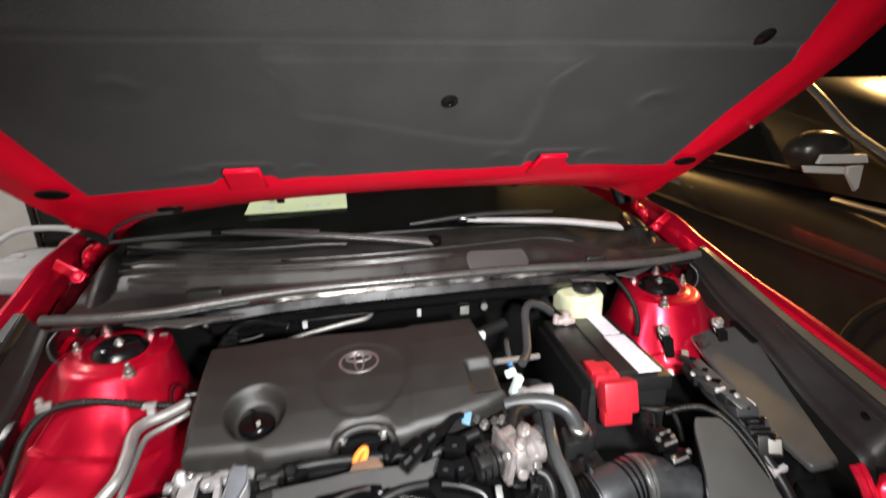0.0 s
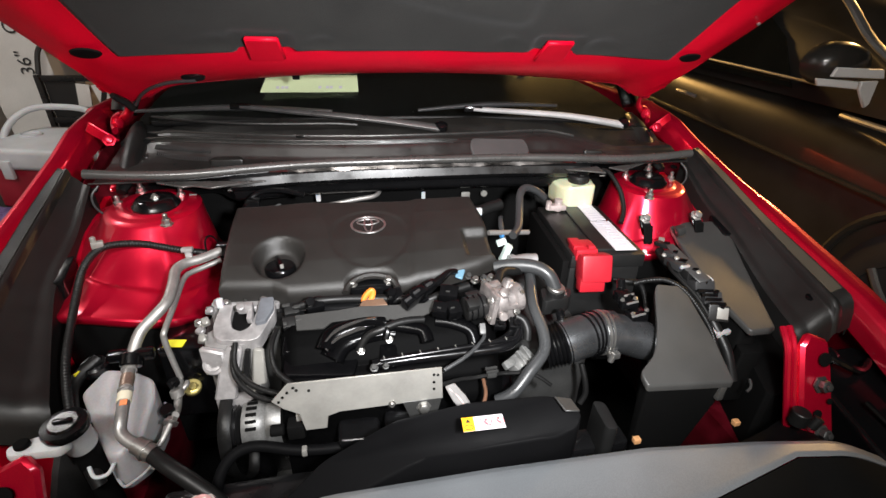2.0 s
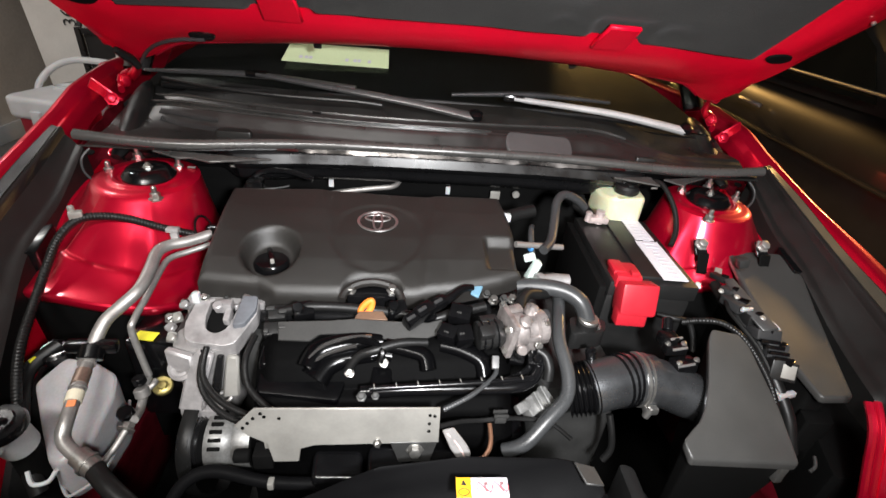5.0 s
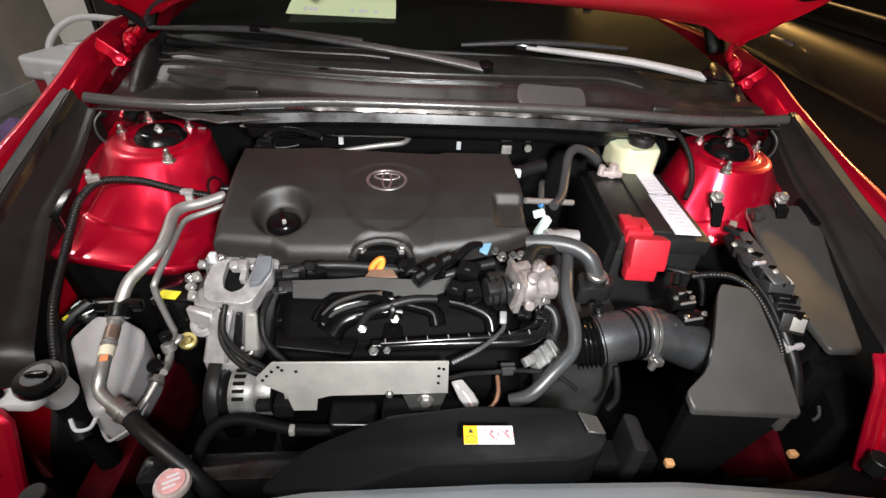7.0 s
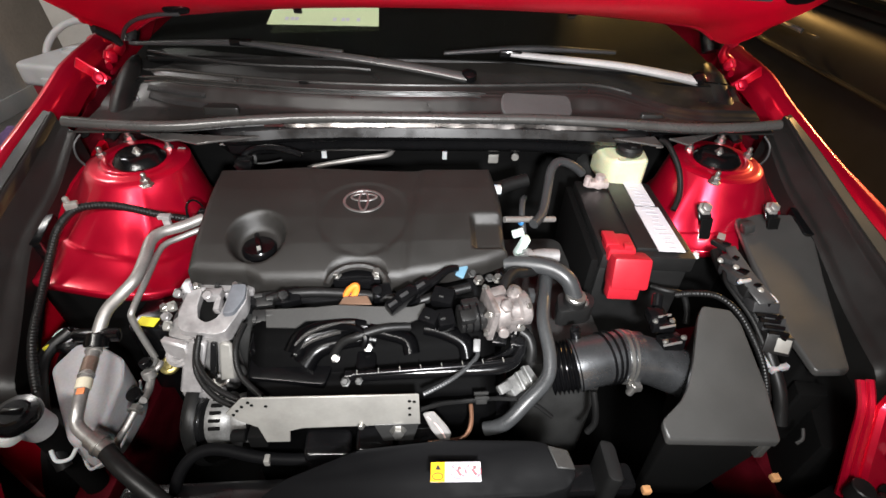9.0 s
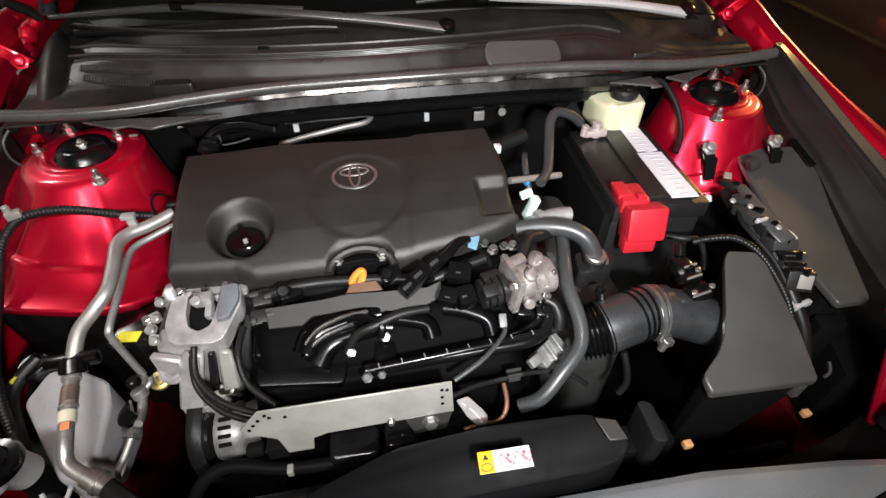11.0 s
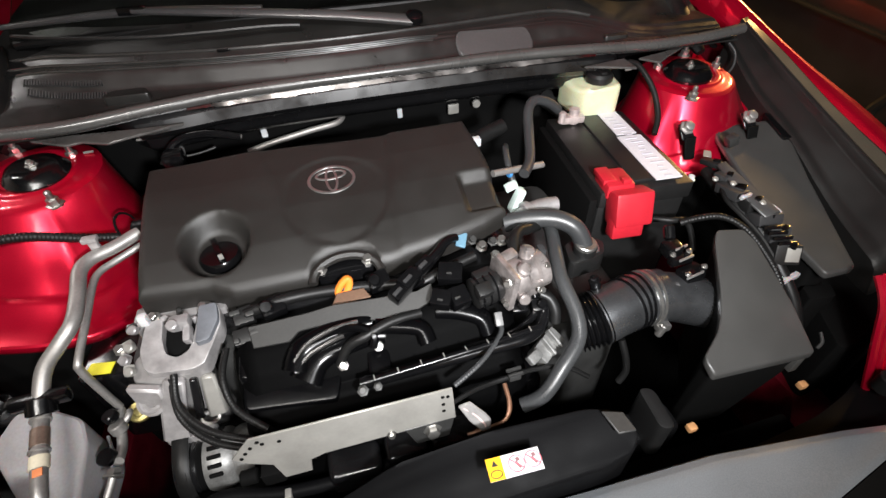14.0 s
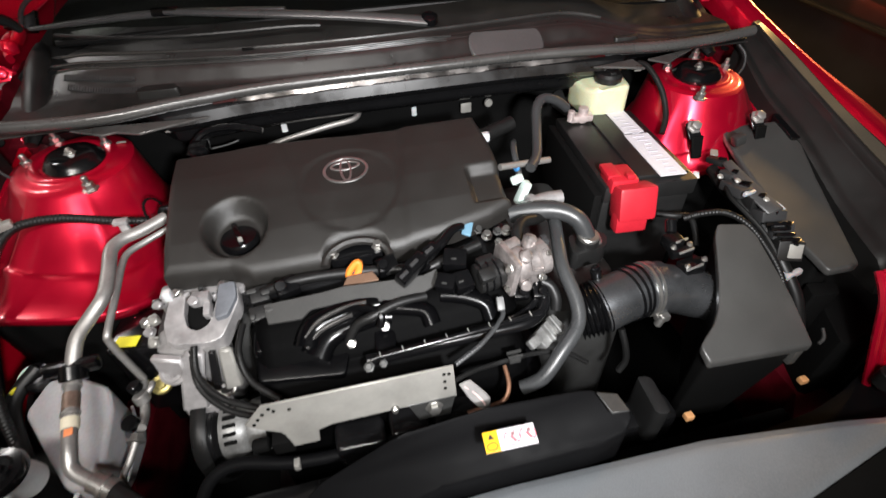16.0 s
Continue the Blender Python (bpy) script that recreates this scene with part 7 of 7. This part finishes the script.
def cover_sheet(u, v):
    return cover_point(u, v, lambda c, fo, re: ((c + 0.006, 0.735), (c + 0.003, 0.742), (c - 0.004, 0.7455), (fo + 0.003, 0.7465), (fo - 0.002, 0.744)))


def cover_rear(u, v):
    return cover_point(u, v, lambda c, fo, re: ((re + 0.002, 0.650), (re, 0.692), (0.4 * re + 0.6 * (c + 0.006), 0.710), (c + 0.0062, 0.7345)))


# Pale panel, black rear slope: light and shade of the facets in colour.
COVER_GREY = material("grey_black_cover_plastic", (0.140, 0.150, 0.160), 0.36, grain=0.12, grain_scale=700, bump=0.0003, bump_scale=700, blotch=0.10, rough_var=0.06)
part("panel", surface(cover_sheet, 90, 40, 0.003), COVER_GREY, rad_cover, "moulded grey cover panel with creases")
part("rear_edge", surface(cover_rear, 90, 24, 0.003), DUCT, rad_cover, "sloping rear edge of the cover, its shade in the colour")


def lip_fn(u, v):
    x = -0.60 + 1.2 * u
    fo = min(fold(x), crest(x) - 0.020)
    return (x, fo - 0.003 - 0.14 * v, 0.742 - 0.06 * v - 0.08 * v * v - 0.05 * smoothstep(0.50, 0.66, abs(x)))


part("front_lip", surface(lip_fn, 60, 12, 0.004), BLACK_MATTE, rad_cover, "matte black front lip")
inset = rounded([(0.085, 0.296), (0.262, 0.294), (0.275, 0.342), (0.095, 0.350)], 0.008, 3)
part("inset_line", tube([(x, y, 0.7466) for x, y in inset], 0.0010, 6, 1, True), BLACK_MATTE, rad_cover, "moulded panel outline")
for side in (-1, 1):
    part("rubber_stop", join(cyl((side * 0.526, 0.382, 0.716), 0.014, 0.026, (0, 0, 1), 16), cyl((side * 0.545, 0.372, 0.712), 0.008, 0.022, (side * 0.5, 0, 1), 12)), RUBBER, rad_cover, "black rubber stop")

# nose of the car below the cover
def nose_fn(u, v):
    x = -0.86 + 1.72 * u
    q = abs(x) / 0.86
    y = -0.02 + 0.40 * q**2.4 - 0.10 * math.sin(math.pi * v) * (1 - q**3)
    return (x, y + 0.10 * (1 - v) ** 2, 0.64 - 0.44 * v - 0.06 * q * (1 - v))


part("bumper", surface(nose_fn, 40, 16, 0.006), RED, car, "glossy red front bumper")
for side in (-1, 1):
    wheel = part("wheel", lathe([(0.20, 0), (0.29, 0.0), (0.325, 0.02), (0.33, 0.06), (0.33, 0.15), (0.325, 0.19), (0.29, 0.21), (0.20, 0.21)], (side * 0.90 - (0.21 if side > 0 else 0.0), 0.86, 0.33), (1, 0, 0), 40), TYRE, car, "black tyre")
    part("rim", lathe([(0.0, 0), (0.05, 0.0), (0.19, 0.03), (0.205, 0.0), (0.205, 0.16), (0, 0.16)], (side * 0.885, 0.86, 0.33), (-side, 0, 0), 36), RIM, wheel, "grey alloy rim")

# ---- black car beside ----
dark = thing("black_car", (2.55, 1.2, 0), "shiny black car parked alongside in warm street light", "car")
DM = Matrix.Translation((2.62, 0.894, 0)) @ Matrix.Rotation(radians(-8), 4, "Z")


def dark_part(name, bm, mat, parent, label=""):
    bm.transform(DM)
    return part(name, bm, mat, parent, label)


def dark_body(u, v):
    """Side skin, from the nose (v = 0) to the tail, from sill to sill over the top."""
    y = -1.1 + 4.5 * v
    top = float(np.interp(y, (-1.1, -0.9, 0.3, 0.9, 3.4), (0.62, 0.74, 0.92, 0.98, 1.0)))
    half = float(np.interp(y, (-1.1, -0.8, -0.2, 3.0, 3.4), (0.55, 0.80, 0.89, 0.89, 0.80)))
    a = math.pi * u
    cx = -math.cos(a)
    x = half * math.copysign(abs(cx) ** 0.22, cx)
    z = 0.22 + (top - 0.22) * math.sin(a) ** 0.35
    return (x, y, z)


dark_part("body", surface(dark_body, 44, 50), CAR_BLACK, dark, "polished black bodywork")


def dark_cabin(u, v):
    y = 0.30 + 2.4 * v
    a = math.pi * u
    cx = -math.cos(a)
    rise = math.sin(math.pi * min(1, max(0, v * 0.88 + 0.06))) ** 0.55
    x = (0.80 - 0.20 * math.sin(a)) * math.copysign(abs(cx) ** 0.3, cx)
    return (x, y, 0.95 + 0.50 * rise * math.sin(a) ** 0.45)


dark_part("cabin", surface(dark_cabin, 40, 30), CAR_BLACK, dark, "black roof and window pillars")
for s in (-1, 1):
    dark_part("side_window", sheet([(s * 0.838, 0.90, 0.995), (s * 0.838, 2.35, 1.01), (s * 0.700, 2.15, 1.36), (s * 0.690, 1.55, 1.37), (s * 0.760, 1.15, 1.20)], 0.006 * s, 0.001), GLASS, dark, "dark side window")
    dark_part("window_trim", tube([(s * 0.850, 0.72, 1.035), (s * 0.853, 1.5, 1.050), (s * 0.850, 2.4, 1.060)], 0.007, 8), CHROME, dark, "bright window trim")
    dark_part("roof_trim", tube([(s * 0.86, 0.30, 1.10), (s * 0.86, 0.55, 1.22), (s * 0.85, 0.75, 1.36), (s * 0.80, 1.0, 1.47), (s * 0.74, 1.5, 1.52)], 0.022, 8, flat=0.6), TRIM_CHROME, dark, "bright pillar trim")
    dark_part("door_trim", tube([(s * 0.915, -0.1, 0.93), (s * 0.915, 0.35, 0.945), (s * 0.905, 0.50, 0.950)], 0.018, 8, flat=0.6), TRIM_CHROME, dark, "bright trim along the wing")
    dark_part("door_crease", tube([(s * 0.893, -0.1, 0.70), (s * 0.897, 1.2, 0.72), (s * 0.893, 2.8, 0.74)], 0.010, 8), CAR_BLACK, dark)
    dark_part("door_handle", tube([(s * 0.90, 1.55, 0.84), (s * 0.925, 1.60, 0.85), (s * 0.925, 1.72, 0.85), (s * 0.90, 1.77, 0.84)], 0.012, 8), CHROME, dark)
    for y in (-0.05, 2.65):
        wheel = dark_part("wheel", lathe([(0.21, 0), (0.29, 0.0), (0.325, 0.02), (0.335, 0.06), (0.335, 0.15), (0.325, 0.19), (0.29, 0.21)], (s * 0.905 - (0.21 if s > 0 else 0), y, 0.335), (1, 0, 0), 40), TYRE, dark, "black tyre")
        rim = dark_part("rim", lathe([(0.0, 0.02), (0.05, 0.02), (0.07, 0.05), (0.18, 0.06), (0.20, 0.0), (0.215, 0.0), (0.215, 0.14), (0, 0.14)], (s * 0.912, y, 0.335), (-s, 0, 0), 40), TYRE, wheel)
        for k in range(10):
            a = 2 * math.pi * k / 10
            dark_part("spoke", tube([(s * 0.905, y + 0.04 * math.cos(a), 0.335 + 0.04 * math.sin(a)), (s * 0.908, y + 0.12 * math.cos(a), 0.335 + 0.12 * math.sin(a)), (s * 0.915, y + 0.205 * math.cos(a + 0.1), 0.335 + 0.205 * math.sin(a + 0.1))], 0.014, 8, 3), RIM, wheel, "grey alloy spoke")
        dark_part("arch", tube([(s * 0.895, y + 0.39 * math.cos(a), 0.335 + 0.39 * math.sin(a)) for a in [math.pi * k / 10 for k in range(11)]], 0.018, 8, 2), CAR_BLACK, dark, "black wheel arch lip")
    mir = Vector((s * 1.00, 0.45, 1.140))
    shell = lathe([(0.0, 0), (0.055, 0.006), (0.085, 0.03), (0.098, 0.07), (0.100, 0.10), (0.09, 0.115), (0, 0.115)], (0, 0, 0), (0, 1, 0), 26)
    shell.transform(Matrix.Translation(mir) @ Matrix.Diagonal((1.25, 1.0, 0.82, 1)))
    mirror = dark_part("door_mirror", shell, CAR_BLACK, dark, "black door mirror with a silver lower band")
    # White base stands in for lamplight reflected in the chrome bands.
    silver = material("bright_mirror_band", (0.78, 0.78, 0.76), 0.4, grain=0.05, blotch=0.08)
    bands = (((-0.060, -0.002), (0.110, -0.006), (0.128, -0.034), (-0.070, -0.030)), ((-0.110, -0.036), (0.030, -0.042), (0.034, -0.066), (-0.100, -0.058)), ((0.038, -0.042), (0.104, -0.040), (0.106, -0.112), (0.092, -0.124), (0.040, -0.068)))
    for name, outline in zip(("mirror_band", "mirror_band", "mirror_foot"), bands):
        plate = sheet([mir + Vector((-s * 1.15 * x, -0.012 + 1.2 * x * x, 1.2 * z)) for x, z in outline][::-s], 0.014, 0.003)
        dark_part(name, plate, silver, mirror, "pale silver plate")

# ---- things along the garage wall ----
cooler = thing("cooler", (-1.66, 2.68, 0.335), "red and white cool box with a swing handle", "cool box")
CM = Matrix.Translation((-1.66, 2.68, 0.045)) @ Matrix.Rotation(radians(-14), 4, "Z")


def cool(name, bm, mat, label=""):
    bm.transform(CM)
    part(name, bm, mat, cooler, label)


cool("body", prism(rounded([(-0.21, -0.20), (0.21, -0.20), (0.21, 0.20), (-0.21, 0.20)], 0.04, 5), 0.50, 0.292, 0.012, 3), COOLER_RED, "dark red plastic body")
cool("lid", prism(rounded([(-0.235, -0.225), (0.235, -0.225), (0.235, 0.225), (-0.235, 0.225)], 0.06, 6), 0.600, 0.495, 0.026, 4), WHITE_PLASTIC, "off-white lid")
cool("handle", tube([(-0.245, -0.02, 0.50), (-0.248, 0.0, 0.60), (-0.22, 0.08, 0.68), (-0.13, 0.14, 0.72), (0.10, 0.14, 0.72), (0.20, 0.08, 0.68), (0.248, 0.0, 0.60), (0.245, -0.02, 0.50)], 0.016, 10, 6), WHITE_PLASTIC, "white swing handle")
cool("latch", box((-0.06, -0.232, 0.50), (0.05, 0.02, 0.09), 0.008), WHITE_PLASTIC, "white lid latch")
cool("cup_rest", lathe([(0.05, 0), (0.05, 0.012), (0.042, 0.014), (0.04, 0.006), (0, 0.006)], (-0.13, 0.03, 0.597), (0, 0, 1), 24), WHITE_PLASTIC)

crate = thing("storage_crate", (-1.80, 2.80, 0), "dark plastic storage crate under the cool box", "crate")
part("tub", prism(rounded([(-2.06, 2.42), (-1.40, 2.42), (-1.40, 3.00), (-2.06, 3.00)], 0.03, 4), 0.333, 0.004, 0.01), BLACK_BOX, crate)
part("rim", tube([(-2.06, 2.42, 0.319), (-1.40, 2.42, 0.319), (-1.40, 3.00, 0.319), (-2.06, 3.00, 0.319)], 0.012, 8, 1, True), BLACK_BOX, crate)

carton = thing("tall_carton", (-2.02, 3.50, 0), "tall white printed carton leaning by the wall", "carton")
part("box", box((-2.05, 3.50, 0.80), (0.36, 0.35, 1.6), 0.008, (0, -4, 0)), CARDBOARD_WHITE, carton)


def lettering(text, size, m, mat, parent, name="lettering"):
    cu = bpy.data.curves.new("text", "FONT")
    cu.body, cu.size, cu.extrude, cu.align_x, cu.align_y = text, size, 0.0008, "CENTER", "CENTER"
    ob = bpy.data.objects.new("text", cu)
    scene.collection.objects.link(ob)
    me = bpy.data.meshes.new_from_object(ob.evaluated_get(bpy.context.evaluated_depsgraph_get()))
    bm = bmesh.new()
    bm.from_mesh(me)
    bpy.data.objects.remove(ob)
    bpy.data.curves.remove(cu)
    bpy.data.meshes.remove(me)
    bm.transform(m)
    return part(name, bm, mat, parent, "black printed lettering", smooth=False)


lettering("36\"", 0.10, pose(-2.00, 3.320, 0.93, 90, -90, 0), INK_BLACK, carton)
lettering("G", 0.10, pose(-2.01, 3.320, 1.12, 90, -90, 0), INK_BLACK, carton)

rack = thing("black_rack", (-1.72, 3.2, 0), "black metal folding rack with white printed boards", "rack")
for x in (-1.90, -1.52):
    part("post", box((x, 3.20, 0.44), (0.03, 0.03, 0.88), 0.004), BLACK_PAINT, rack)
for z in (0.25, 0.62, 0.86):
    part("rail", box((-1.71, 3.20, z), (0.40, 0.02, 0.035), 0.004), BLACK_PAINT, rack)
part("panel", box((-1.80, 3.21, 0.60), (0.16, 0.012, 0.50), 0.003), BLACK_BOX, rack, "black backing panel")
for k, (x, z, w, h, a) in enumerate(((-1.685, 0.765, 0.07, 0.13, 8), (-1.585, 0.765, 0.07, 0.13, -12), (-1.67, 0.56, 0.05, 0.20, 14), (-1.58, 0.60, 0.05, 0.14, -14))):
    part("board", box((x, 3.188, z), (w, 0.008, h), 0.002, (0, a, 0)), CARDBOARD_WHITE, rack, "white printed board")
part("brace", box((-1.63, 3.185, 0.62), (0.028, 0.012, 0.55), 0.003, (0, 20, 0)), BLACK_PAINT, rack)
part("top_frame", tube([(-1.90, 3.22, 0.88), (-1.86, 3.24, 1.02), (-1.74, 3.24, 1.04), (-1.62, 3.24, 0.98), (-1.55, 3.22, 0.88)], 0.014, 8), PLATE_DARK, rack, "grey tubular frame")
carton2 = thing("small_carton", (-1.45, 3.5, 0), "brown and orange carton behind the rack", "carton")
part("box", box((-1.62, 3.62, 0.50), (0.34, 0.30, 1.0), 0.006), CARDBOARD, carton2)
bag = thing("cloth_bag", (-1.72, 2.20, 0), "crumpled purple cloth bag on the floor", "bag")


def bag_fn(u, v):
    a, b = 2 * math.pi * u, math.pi * v
    d = Vector((math.cos(a) * math.sin(b), math.sin(a) * math.sin(b), -math.cos(b)))
    k = 1 + 0.28 * noise.noise(d * 2.3) + 0.10 * noise.noise(d * 6)
    return (-1.72 + 0.24 * d.x * k, 2.15 + 0.20 * d.y * k, max(0.004, 0.22 + 0.24 * d.z * k))


part("sack", surface(bag_fn, 40, 24), PURPLE, bag)
tub = thing("teal_tub", (-1.45, 2.05, 0), "small teal plastic tub on the floor", "tub")
part("shell", lathe([(0.10, 0.0), (0.11, 0.01), (0.13, 0.24), (0.137, 0.25), (0.125, 0.25), (0.10, 0.02), (0, 0.02)], (-1.42, 2.0, 0.003), (0, 0, 1), 28), TEAL, tub)
